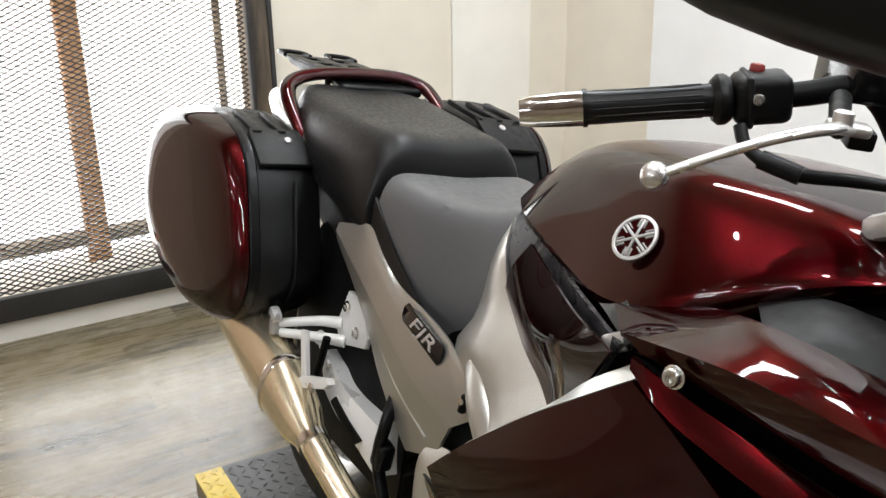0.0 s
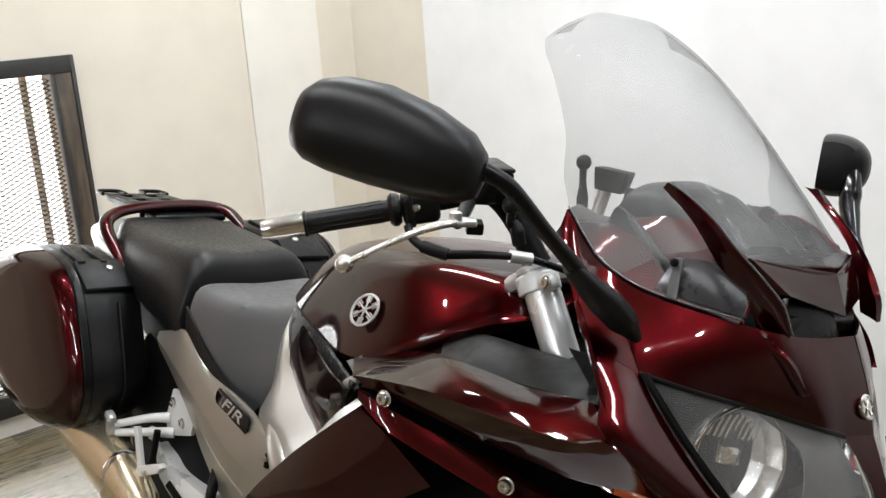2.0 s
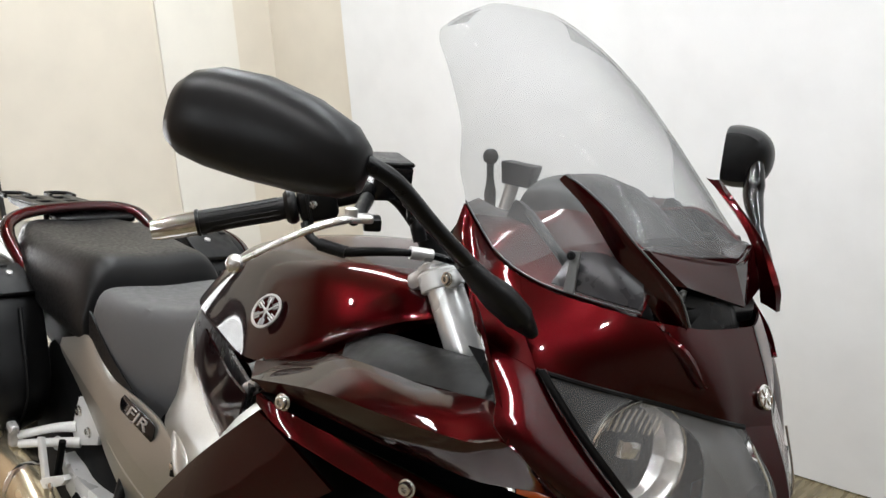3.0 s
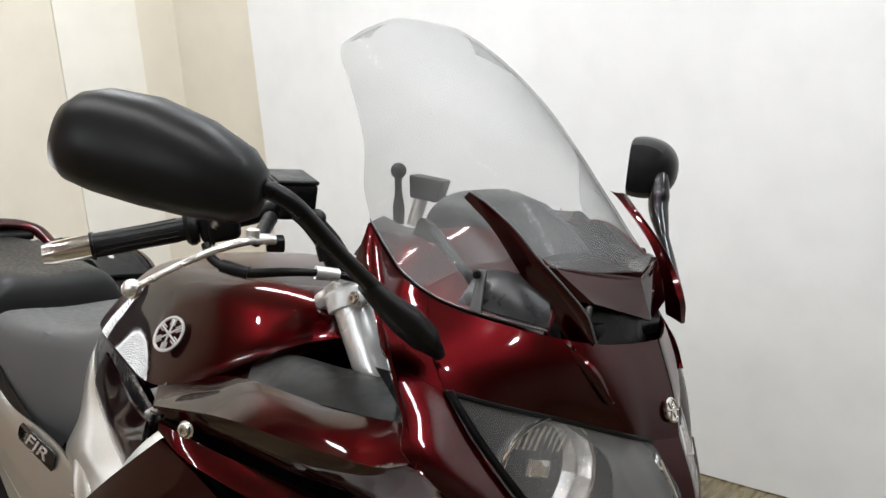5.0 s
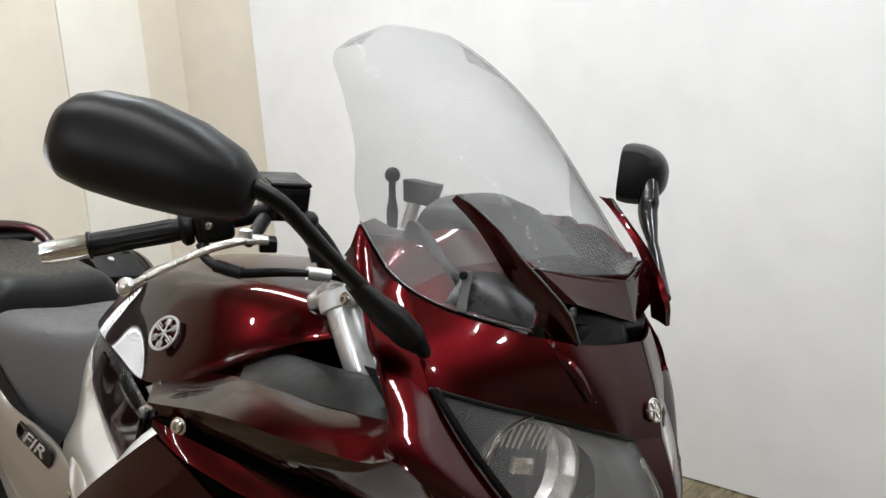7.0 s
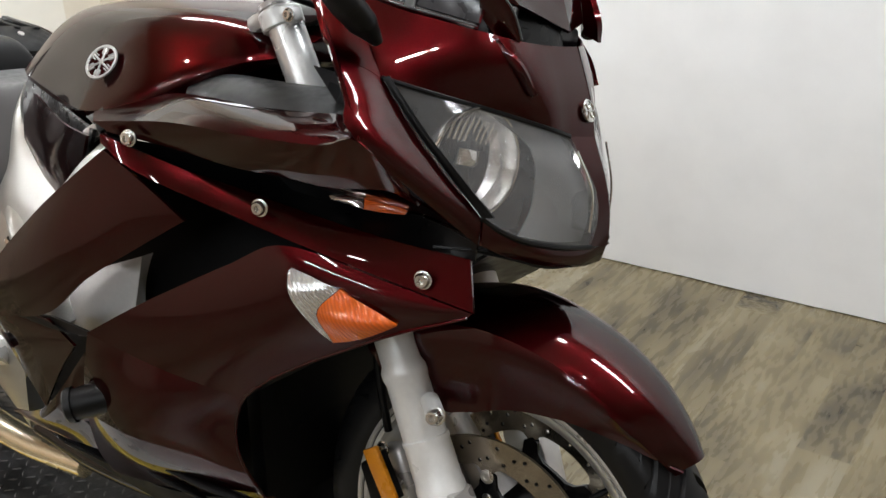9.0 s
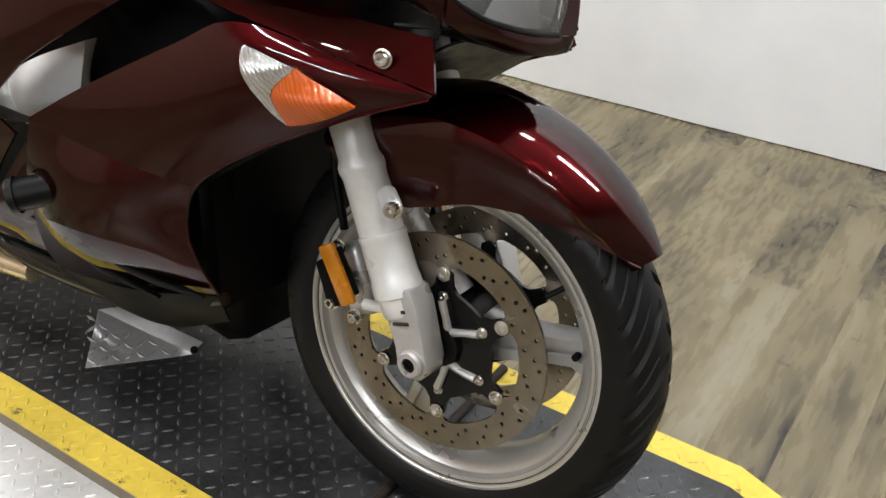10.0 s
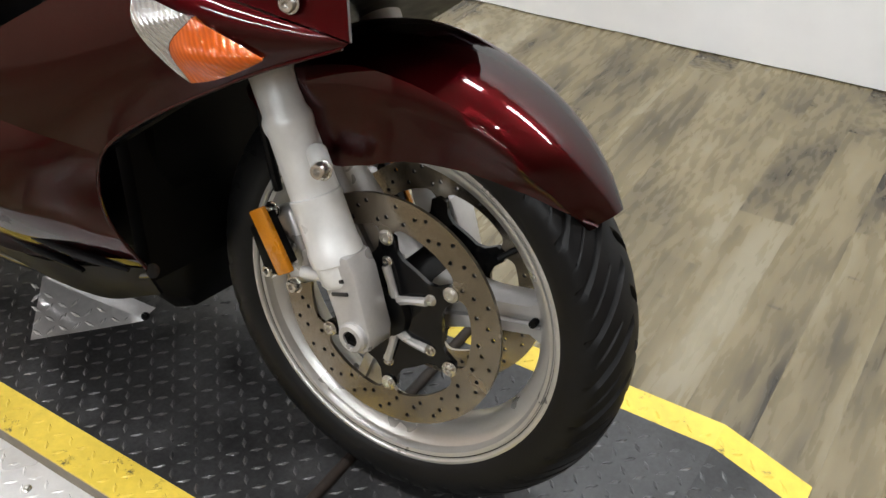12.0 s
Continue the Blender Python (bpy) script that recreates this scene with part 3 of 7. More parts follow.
# -- wheels --
def tyre_mesh(R, half, bead, pitches, seg=540):
    """Round-shouldered tyre with slanted grooves cut in."""
    prof = [(bead, -half * 0.82), (bead + 0.012, -half * 0.93), (R - 0.055, -half), (R - 0.038, -half * 0.99), (R - 0.026, -half * 0.93)]
    for k in range(1, 14):
        a = -1 + 2 * k / 14
        prof.append((R - 0.026 * abs(a) ** 2.2, half * 0.93 * a))
    prof += [(r, -y) for r, y in prof[4::-1]]
    prof += [(bead - 0.006, half * 0.7), (bead - 0.006, -half * 0.7)]
    bm = bmesh.new()
    loops = []
    for r, y in prof:
        ring = []
        f = min(1.0, abs(y) / half)
        sweep = 2 * math.pi / pitches * (0.75 * f + 0.55 * f * f)
        for k in range(seg):
            a = 2 * math.pi * k / seg - sweep
            rr = r
            if r > R - 0.03:
                g = (k * pitches / seg + (0.5 if y > 0 else 0)) % 1.0
                if (g < 0.17 and 0.08 < f < 0.97) or (0.5 < g < 0.58 and 0.45 < f < 0.8):
                    rr -= 0.006
            ring.append(bm.verts.new((rr * math.cos(a), y, rr * math.sin(a))))
        loops.append(ring)
    for a, b in zip(loops, loops[1:] + loops[:1]):
        for i in range(seg):
            j = (i + 1) % seg
            bm.faces.new((a[i], a[j], b[j], b[i]))
    return bm


def rim_mesh(half, rf=0.231):
    p = [(rf + 0.001, half - 0.003), (rf, half), (rf - 0.005, half + 0.0006), (rf - 0.0075, half - 0.001), (rf - 0.0085, half - 0.0045), (rf - 0.0105, half - 0.0045), (rf - 0.0115, half - 0.002), (rf - 0.016, half - 0.003), (rf - 0.02, half - 0.012), (rf - 0.03, half - 0.02), (rf - 0.036, 0.012), (rf - 0.036, -0.012)]
    outer = p[:-1] + [(r, -y) for r, y in p[:-1][::-1]]
    inner = [(rf - 0.024, -half + 0.014), (rf - 0.038, -half + 0.026), (rf - 0.043, -0.01), (rf - 0.043, 0.01), (rf - 0.038, half - 0.026), (rf - 0.024, half - 0.014)]
    return lathe(outer + inner, 128, closed=True)


def disc_mesh(ro=0.16, ri=0.12, thick=0.005, seg=132, lugs=6, at=94):
    """A drilled brake ring with round holes and lugs inside."""
    nr = 6
    holes = set()
    for k in range(0, seg, 4):
        q = (k // 4) % 3
        holes.add((k, {0: 1, 1: 3, 2: 4}[q]))
        holes.add(((k + 2) % seg, {0: 4, 1: 1, 2: 2}[q]))
    bm = bmesh.new()
    lay = []
    for y in (-thick / 2, thick / 2):
        grid = []
        for i in range(nr + 1):
            row = []
            for k in range(seg):
                a = 2 * math.pi * k / seg
                lug = max(0, math.cos(lugs * (a - radians(at)))) ** 6
                r_in = ri - 0.016 * lug
                r = r_in + (ro - r_in) * (i / nr) ** (1 - 0.2 * lug)
                row.append(bm.verts.new((r * math.cos(a), y, r * math.sin(a))))
            grid.append(row)
        lay.append(grid)
    for i in range(nr):
        for k in range(seg):
            j = (k + 1) % seg
            cells = [(g[i][k], g[i + 1][k], g[i + 1][j], g[i][j]) for g in lay]
            if (k, i) not in holes:
                for c in cells:
                    bm.faces.new(c)
                continue
            rims = []
            for c in cells:
                mid_p = sum((v.co for v in c), Vector()) / 4
                ring = []
                for e in range(4):
                    p, q = c[e].co - mid_p, c[(e + 1) % 4].co - mid_p
                    for w in ((p + (q - p) * 0.02) * 0.72, ((p + q) / 2) * 0.95):
                        ring.append(bm.verts.new(mid_p + w.normalized() * 0.0031))
                rims.append(ring)
                for e in range(4):
                    bm.faces.new((c[e], ring[2 * e], ring[2 * e + 1], ring[(2 * e + 2) % 8], c[(e + 1) % 4]))
            # hole walls take the second, dark material, which paints in their shade
            for e in range(8):
                f = bm.faces.new((rims[0][e], rims[0][(e + 1) % 8], rims[1][(e + 1) % 8], rims[1][e]))
                f.material_index = 1
    for k in range(seg):
        j = (k + 1) % seg
        for i in (0, nr):
            bm.faces.new((lay[0][i][k], lay[0][i][j], lay[1][i][j], lay[1][i][k]))
    return bm


def brake_disc(y, parent, label="", **sizes):
    ob = part("brake_disc", moved(disc_mesh(**sizes), Matrix.Translation((0, y, 0))), DISC, parent, label)
    # slot 1: near-black for the shaded hole walls
    ob.data.materials.append(DARK)
    return ob


def polar(r, deg, y=0.0):
    return Vector((r * math.cos(radians(deg)), y, r * math.sin(radians(deg))))


def spoke(deg, r0, r1, half, w0=0.03, w1=0.022):
    """A cast spoke with a slot along its face, bolted end at the rim."""
    loops = []
    for r, w, h in ((r0, w0, half * 1.0), ((r0 + r1) / 2, w0 * 0.72, half * 0.72), (r1 - 0.02, w1 * 0.9, half * 0.7), (r1, w1 * 1.35, half * 0.85)):
        loops.append([(r, y, z) for y, z in ((-h, -w * 0.8), (-h, -w * 0.25), (-h + 0.008, -w * 0.2), (-h + 0.008, w * 0.2), (-h, w * 0.25), (-h, w * 0.8), (-h + 0.012, w), (h - 0.012, w), (h, w * 0.8), (h, -w * 0.8), (h - 0.012, -w), (-h + 0.012, -w))])
    return moved(rings(loops), Matrix.Rotation(-radians(deg), 4, "Y"))


front = assembly("front_wheel", "cast alloy wheel with road tyre and twin drilled discs")
front.matrix_local = STEER
part("tyre", tyre_mesh(0.300, 0.0585, 0.222, 27), RUBBER, front, sharp=30)
part("rim", rim_mesh(0.052), RIMALLOY, front)
for k in range(3):
    sp = part("spoke", spoke(11 + 120 * k, 0.045, 0.195, 0.032, 0.034, 0.026), ALLOY, front)
    part("spoke_bolt", moved(lathe([(0, -0.031), (0.005, -0.031), (0.005, -0.02), (0, -0.02)], 12), Matrix.Translation(polar(0.184, 11 + 120 * k))), DARK, front)
# hub coloured black to paint in the shade inside the wheel
part("hub", lathe([(0.018, -0.075), (0.03, -0.072), (0.036, -0.05), (0.05, -0.035), (0.05, 0.035), (0.036, 0.05), (0.03, 0.072), (0.018, 0.075)], 40), BLACK, front)
part("axle", lathe([(0.0, -0.135), (0.012, -0.135), (0.012, 0.135), (0.0, 0.135)], 24), DARK, front)
for side in (-1, 1):
    brake_disc(0.063 * side, front, "drilled steel brake disc")
    # carrier petals widened so their black also covers the shaded hub area
    pts = []
    for k in range(6):
        a = 94 + 60 * k
        pts += [(0.079, a - 29), (0.081, a - 15), (0.09, a - 8.5), (0.107, a - 6), (0.112, a), (0.107, a + 6), (0.09, a + 8.5), (0.081, a + 15), (0.079, a + 29)]
    bm = bmesh.new()
    lo = [bm.verts.new(polar(r, a, side * 0.061 - 0.003)) for r, a in pts]
    hi = [bm.verts.new(polar(r, a, side * 0.061 + 0.003)) for r, a in pts]
    n = len(pts)
    li = [bm.verts.new(polar(0.034, a, side * 0.061 - 0.003)) for r, a in pts]
    ho = [bm.verts.new(polar(0.034, a, side * 0.061 + 0.003)) for r, a in pts]
    for i in range(n):
        j = (i + 1) % n
        bm.faces.new((lo[i], lo[j], hi[j], hi[i]))
        bm.faces.new((li[i], ho[i], ho[j], li[j]))
        bm.faces.new((lo[i], li[i], li[j], lo[j]))
        bm.faces.new((hi[i], hi[j], ho[j], ho[i]))
    part("disc_carrier", bm, GLOSSY, front, "black disc carrier")
    for k in range(6):
        a = 94 + 60 * k
        bolt(front, polar(0.105, a, side * 0.066), (0, side, 0), 0.0082, 0.005, name="rivet")
        bolt(front, polar(0.072, a, side * 0.064), (0, side, 0), 0.006, 0.005)
        if side < 0 and k % 2:
            for b in (a, a + 60):
                part("hub_arm", tube([polar(0.024, a + 30, -0.065), polar(0.044, (a + 30) * 0.35 + b * 0.65, -0.068), polar(0.067, b, -0.067)], [0.0068, 0.0052, 0.006], 8), ALLOY, front, "bright alloy hub arm")
part("valve", tube([polar(0.19, 40, -0.02), polar(0.165, 40, -0.03)], 0.004, 8), DARK, front)

rear = assembly("rear_wheel", "cast alloy wheel with wide road tyre")
rear.matrix_local = FIX @ Matrix.Translation((-1.53, 0, 0.312))
part("tyre", tyre_mesh(0.314, 0.09, 0.222, 22, 360), RUBBER, rear, sharp=30)
part("rim", rim_mesh(0.075), ALLOY, rear)
for k in range(5):
    part("spoke", spoke(20 + 72 * k, 0.06, 0.19, 0.036), ALLOY, rear)
part("hub", lathe([(0.02, -0.1), (0.055, -0.09), (0.07, -0.04), (0.07, 0.04), (0.055, 0.09), (0.02, 0.1)], 40), ALLOY, rear)
brake_disc(-0.085, rear, ro=0.141, ri=0.1)

# -- fork --
def leg_x(z):
    return -0.03 - 0.50 * (z - 0.35)


FD = np.array((-0.447, 0, 0.894))
for side in (-1, 1):
    fork = assembly("fork_leg", "silver painted fork leg")
    y = 0.108 * side
    ax, ay = (0.894, 0, 0.447), (0, 1, 0)
    loops = []
    for z, rx, ry in ((0.348, 0.03, 0.028), (0.352, 0.0335, 0.0315), (0.372, 0.0345, 0.0325), (0.3735, 0.0378, 0.0358), (0.378, 0.0385, 0.0365), (0.39, 0.0385, 0.0365), (0.3945, 0.037, 0.035), (0.442, 0.0362, 0.0342), (0.4435, 0.0372, 0.0352), (0.449, 0.0372, 0.0352), (0.4505, 0.0348, 0.0328), (0.52, 0.0338, 0.0318), (0.527, 0.0365, 0.0345), (0.535, 0.0365, 0.0345), (0.543, 0.0315, 0.0305), (0.6, 0.0315, 0.0305), (0.65, 0.032, 0.031), (0.67, 0.034, 0.033), (0.69, 0.036, 0.035)):
        loops.append(oval((leg_x(z), y, z), ax, ay, 0.9 * rx, 0.9 * ry, n=36))
    part("slider", rings(loops), FORK, fork)
    part("tube", tube([(leg_x(0.67), y, 0.67), (-0.361, y + 0.012 * side, 0.985)], 0.025, 24), FORKTUBE, fork, "satin steel fork tube")
    # axle lug: a flattened foot with an oval boss
    lug = plate([(-0.062, 0.075), (-0.06, 0.1), (-0.016, 0.1), (-0.004, 0.08), (0.0225, 0.006), (0.0225, -0.012), (0.013, -0.0235), (-0.013, -0.0255), (-0.024, -0.014), (-0.031, 0.012)], 0.046, Matrix.Translation((0.004, y, 0.295)) @ pose(0, 0, 0, 90), 0.006)
    part("axle_lug", lug, ALLOY, fork, "bare alloy axle lug")
    part("axle_boss", lathe([(0.0105, 0.024 * side), (0.0105, 0.032 * side), (0.0165, 0.032 * side), (0.0195, 0.029 * side), (0.0195, 0.014 * side)], 28, (0.004, y, 0.295)), ALLOY, fork)
    part("axle_nut", lathe([(0, 0.024 * side), (0.0105, 0.024 * side), (0.0105, 0.0295 * side), (0.006, 0.0295 * side), (0.005, 0.025 * side), (0, 0.025 * side)], 6, (0.004, y, 0.295)), DARK, fork)
    # dark blocks paint in the shade of the pinch slots; nothing is cut
    for z in (0.345, 0.36):
        part("pinch_slot_shade", block(0.026, 0.004, 0.005, Matrix.Translation((leg_x(z) + 0.008, y + side * 0.0232, z)) @ pose(0, 0, 0, 0, -20, 0), 0.001), SHADEGREY, fork)
    part("pinch_bolt", tube([(-0.055, y, 0.345), (-0.095, y + 0.004 * side, 0.338)], 0.008, 14), FORK, fork)
    # clamp and cap
    part("clamp", rings([oval((-0.355, y + 0.011 * side, 0.968) + FD * h, ax, ay, r, r, n=32) for h, r in ((-0.014, 0.027), (-0.012, 0.0295), (0.009, 0.0295), (0.012, 0.027))]), FORK, fork)
    part("clamp_ear", block(0.026, 0.022, 0.024, Matrix.Translation((-0.327, y + side * 0.019, 0.975)) @ pose(0, 0, 0, 0, -26, 0), 0.009, 3), FORK, fork)
    bolt(fork, (-0.323, y + side * 0.0305, 0.976), (0, side, 0), 0.0075, 0.005)
    part("cap", rings([oval(np.array((-0.361, y + 0.012 * side, 0.985)) + FD * h, ax, ay, r, r, n=24) for h, r in ((-0.004, 0.027), (0.003, 0.027), (0.005, 0.022), (0.007, 0.018), (0.008, 0.012))]), ALLOY, fork)
    # caliper behind the leg
    cal = assembly("brake_caliper", "silver four-piston caliper")
    part("body", block(0.05, 0.04, 0.105, Matrix.Translation((-0.135, side * 0.072, 0.35)) @ pose(0, 0, 0, 0, -26, 0), 0.012, 3), ALLOY, cal)
    part("pad_cover", block(0.03, 0.03, 0.07, Matrix.Translation((-0.165, side * 0.092, 0.34)) @ pose(0, 0, 0, 0, -26, 0), 0.006), DARK, cal)
    for p in ((-0.155, 0.4), (-0.118, 0.305), (-0.16, 0.312)):
        bolt(cal, (p[0], side * 0.1, p[1]), (0, side, 0), 0.009, 0.01)
    part("bracket", block(0.05, 0.012, 0.05, Matrix.Translation((-0.15, side * 0.098, 0.345)) @ pose(0, 0, 0, 0, 20, 0), 0.006), ALLOY, cal)
    part("hose", tube([(-0.16, side * 0.085, 0.42), (-0.178, side * 0.09, 0.5), (-0.2, side * 0.085, 0.6), (-0.26, side * 0.06, 0.72)], 0.006, 8), BLACK, cal)
    rf = assembly("reflector", "amber side reflector")
    part("lens", block(0.026, 0.008, 0.088, Matrix.Translation((-0.134, side * 0.126, 0.373)) @ pose(0, 0, 0, 0, -33, 0), 0.002), REFLECT, rf)
    part("holder", block(0.02, 0.014, 0.07, Matrix.Translation((-0.134, side * 0.115, 0.373)) @ pose(0, 0, 0, 0, -33, 0), 0.002), BLACK, rf)
part("fork_bridge", block(0.07, 0.26, 0.03, Matrix.Translation((leg_x(0.72) - 0.01, 0, 0.72)) @ pose(0, 0, 0, 0, -26, 0), 0.01), DARK, bike)
part("top_yoke", block(0.075, 0.25, 0.026, Matrix.Translation((-0.385, 0, 0.967)) @ pose(0, 0, 0, 0, -26, 0), 0.01), ALLOY, bike)

# -- front fender --
fender = assembly("front_fender", "glossy cherry-red front mudguard")
fender.matrix_local = STEER
nu, nv = 34, 25
g = np.zeros((nu, nv, 3))
for i, th in enumerate(np.linspace(38, 128, nu)):
    ro = np.interp(th, [38, 55, 75, 95, 128], [0.322, 0.33, 0.337, 0.348, 0.35])
    rl = np.interp(th, [38, 46, 60, 72, 84, 96, 108, 118, 128], [0.305, 0.285, 0.258, 0.238, 0.222, 0.205, 0.2, 0.225, 0.27])
    hw = np.interp(th, [38, 44, 55, 70, 90, 128], [0.028, 0.05, 0.068, 0.08, 0.09, 0.09])
    for j, v in enumerate(np.linspace(-1, 1, nv)):
        a = abs(v)
        r = ro - 0.03 * min(1, a / 0.6) ** 2.4 if a < 0.6 else ro - 0.03 - (ro - 0.03 - rl) * ((a - 0.6) / 0.4)
        yy = hw * min(1.0, (a / 0.62)) ** 0.8 * (1.0 if a < 0.62 else 1.0 + 0.06 * (a - 0.62))
        yy += 0.006 * math.exp(-(((a - 0.62) / 0.12) ** 2)) * (1 if th > 50 else 0.3)
        g[i, j] = (r * math.cos(radians(th)), math.copysign(yy, v), r * math.sin(radians(th)))
part("guard", grid_solid(g, 0.003, (0, 0, 1)), MAROON, fender)
for side in (-1, 1):
    bolt(fender, (-0.0535, side * 0.133, 0.2045), (0.1, side, 0.1), 0.0105, 0.013)
    part("stay", tube([(-0.078, side * 0.112, 0.212), (-0.0545, side * 0.132, 0.2045)], 0.0125, 16), FORK, fender, "pale mounting boss")


# -- fairing: panels on the right, twins on the left --
fairing = assembly("fairing", "cherry-red full fairing")
screen = assembly("windscreen", "tall clear acrylic windscreen")


def left(bm):
    """The left twin of a front panel: the fairing is set back a little on that side."""
    ws = [min(1.0, max(0.0, (0.02 - v.co.y) / 0.12)) for v in bm.verts]
    bm = flip(bm)
    for v, w in zip(bm.verts, ws):
        v.co += Vector((-0.03, -0.016, 0.0)) * w
    return bm


def both(name, make, mat, label="", parent=None, sharp=38):
    a = part(name, make(), mat, parent or bike, label, sharp)
    b = part(name, (left if parent in (fairing, screen) else flip)(make()), mat, parent or bike, label, sharp)
    return a, b


E1 = [(-0.508, -0.306, 0.824), (-0.362, -0.304, 0.845), (-0.225, -0.302, 0.850), (-0.11, -0.300, 0.858), (-0.06, -0.298, 0.871)]
SP_UP = [(-0.47, -0.322, 0.815), (-0.375, -0.284, 0.787), (-0.274, -0.253, 0.769), (-0.172, -0.227, 0.752), (-0.076, -0.203, 0.74), (0.016, -0.179, 0.734)]
SP_LO = [(-0.47, -0.322, 0.804), (-0.412, -0.311, 0.774), (-0.25, -0.270, 0.736), (-0.162, -0.248, 0.717), (-0.064, -0.223, 0.698), (0.038, -0.197, 0.680)]


def spear():
    return coons(SP_LO, SP_UP, bulge=0.0022, thick=0.008, nu=34, nv=8)


both("side_spear", spear, MAROON, "long bright red fairing strip with three screws", fairing)
DEEP = [(-0.485, -0.304, 0.812), (-0.38, -0.235, 0.80), (-0.3, -0.2, 0.785), (-0.21, -0.172, 0.768), (-0.14, -0.154, 0.763), (-0.06, -0.158, 0.765), (0.02, -0.174, 0.755)]
LIP = [(-0.368, -0.291, 0.81), (-0.264, -0.281, 0.803), (-0.185, -0.278, 0.806), (-0.124, -0.272, 0.805), (-0.074, -0.262, 0.811), (-0.047, -0.249, 0.811), (-0.027, -0.226, 0.795)]
both("hollow_face", lambda: coons([(-0.48, -0.304, 0.815)] + LIP, E1 + [(-0.03, -0.258, 0.822)], out=(0.2, -0.95, -0.2), bulge=0.002, thick=0.004, nu=34, nv=8), MAROON, "glossy face under the fairing edge", fairing)
both("side_hollow", lambda: coons(DEEP, [(-0.48, -0.302, 0.818)] + [(x, y + 0.004, z + 0.003) for x, y, z in LIP], bulge=-0.004, thick=0.003, nu=30, nv=8), MAROON, "", fairing)
# floor coloured black in place of the spear's shadow
both("hollow_floor", lambda: coons([(x, y + 0.010, z - 0.004) for x, y, z in SP_UP], [(x, y, z - 0.003) for x, y, z in DEEP], out=(0, -0.5, 0.8), bulge=-0.004, thick=0.003, nu=24, nv=6), BLACK, "floor of the side hollow, black to paint in its shade", fairing)
# shelf behind the edge, running in under the tank and to the dash
both("side_shelf", lambda: coons(E1, [(-0.6, -0.24, 0.82), (-0.5, -0.222, 0.85), (-0.4, -0.238, 0.87), (-0.25, -0.235, 0.872), (-0.14, -0.235, 0.882)], out=(0, -0.6, 0.8), bulge=0.004, thick=0.004, nu=26, nv=8), MAROON, "", fairing)
both("inner_panel", lambda: coons([(-0.40, -0.243, 0.867), (-0.3, -0.238, 0.870), (-0.2, -0.235, 0.876), (-0.135, -0.236, 0.882)], [(-0.48, -0.17, 0.872), (-0.4, -0.17, 0.892), (-0.3, -0.165, 0.894), (-0.17, -0.165, 0.9)], out=(0, -0.5, 0.8), bulge=0.008, thick=0.004, nu=20, nv=8), MATT, "textured black inner panel", fairing)
# edge of the upper cowl, sweeping up to the mirror
RIM = [(-0.06, -0.298, 0.871), (-0.088, -0.288, 0.912), (-0.125, -0.275, 0.963), (-0.17, -0.255, 1.005), (-0.235, -0.222, 1.045)]
both("cowl_rim", lambda: coons(RIM, [(x - 0.016, y + 0.03, z - 0.004) for x, y, z in RIM], out=(-1, -0.3, 0), thick=0.004, nu=18, nv=5), MAROON, "", fairing)
both("cowl_inner_wall", lambda: coons([(-0.12, -0.235, 0.88), (-0.13, -0.24, 0.92), (-0.16, -0.235, 0.965), (-0.22, -0.205, 1.03)], [(x - 0.016, y + 0.03, z - 0.004) for x, y, z in RIM[:1] + RIM[1:3] + RIM[4:]], out=(-1, 0.2, 0), thick=0.003, nu=16, nv=5), BLACK, "", fairing)
# cheek between rim and lamp
HL_REAR = [(-0.085, -0.232, 0.930), (-0.05, -0.217, 0.880), (-0.015, -0.200, 0.835), (0.024, -0.176, 0.784)]
both("cheek", lambda: coons(HL_REAR, [(-0.125, -0.275, 0.963), (-0.088, -0.288, 0.912), (-0.06, -0.298, 0.871), (0.024, -0.178, 0.752)], right=[(0.024, -0.176, 0.784), (0.025, -0.177, 0.768), (0.024, -0.178, 0.752)], bulge=0.012, out=(0.5, -0.9, 0.1), thick=0.004, nu=22, nv=10), MAROON, "", fairing)
# upper cowl over the lamps to the nose
HL_TOP = [(-0.085, -0.232, 0.930), (-0.045, -0.185, 0.914), (-0.003, -0.12, 0.895), (0.032, -0.06, 0.876), (0.04, -0.02, 0.864), (0.05, 0.026, 0.86)]
COWL_TOP = [(-0.149, -0.195, 1.015), (-0.112, -0.182, 1.003), (-0.065, -0.158, 0.993), (-0.03, -0.128, 0.984), (-0.003, -0.08, 0.974), (0.007, -0.03, 0.969), (0.012, 0.026, 0.967)]
both("upper_cowl", lambda: coons(HL_TOP, COWL_TOP, left=[HL_TOP[0], (-0.115, -0.222, 0.97), COWL_TOP[0]], right=[HL_TOP[-1], (0.038, 0.026, 0.905), COWL_TOP[-1]], bulge=0.006, out=(0.7, -0.5, 0.3), thick=0.004, nu=30, nv=12), MAROON, "", fairing)
both("upper_cowl_side", lambda: coons([HL_TOP[0], (-0.125, -0.275, 0.963), (-0.17, -0.255, 1.005), (-0.235, -0.222, 1.045)], [COWL_TOP[0], (-0.183, -0.2, 1.032), (-0.209, -0.202, 1.056), (-0.234, -0.205, 1.086)], bulge=0.006, out=(0.2, -0.9, 0.4), thick=0.004, nu=18, nv=10), MAROON, "", fairing)
both("cowl_scoop", lambda: coons([(-0.065, -0.115, 0.975), (-0.02, -0.1, 0.94), (0.024, -0.092, 0.915)], [(-0.02, -0.118, 0.978), (0.012, -0.098, 0.952), (0.03, -0.09, 0.917)], out=(0.7, -0.6, 0.2), bulge=0.012, thick=0.006, nu=14, nv=6), MAROON, "", fairing)
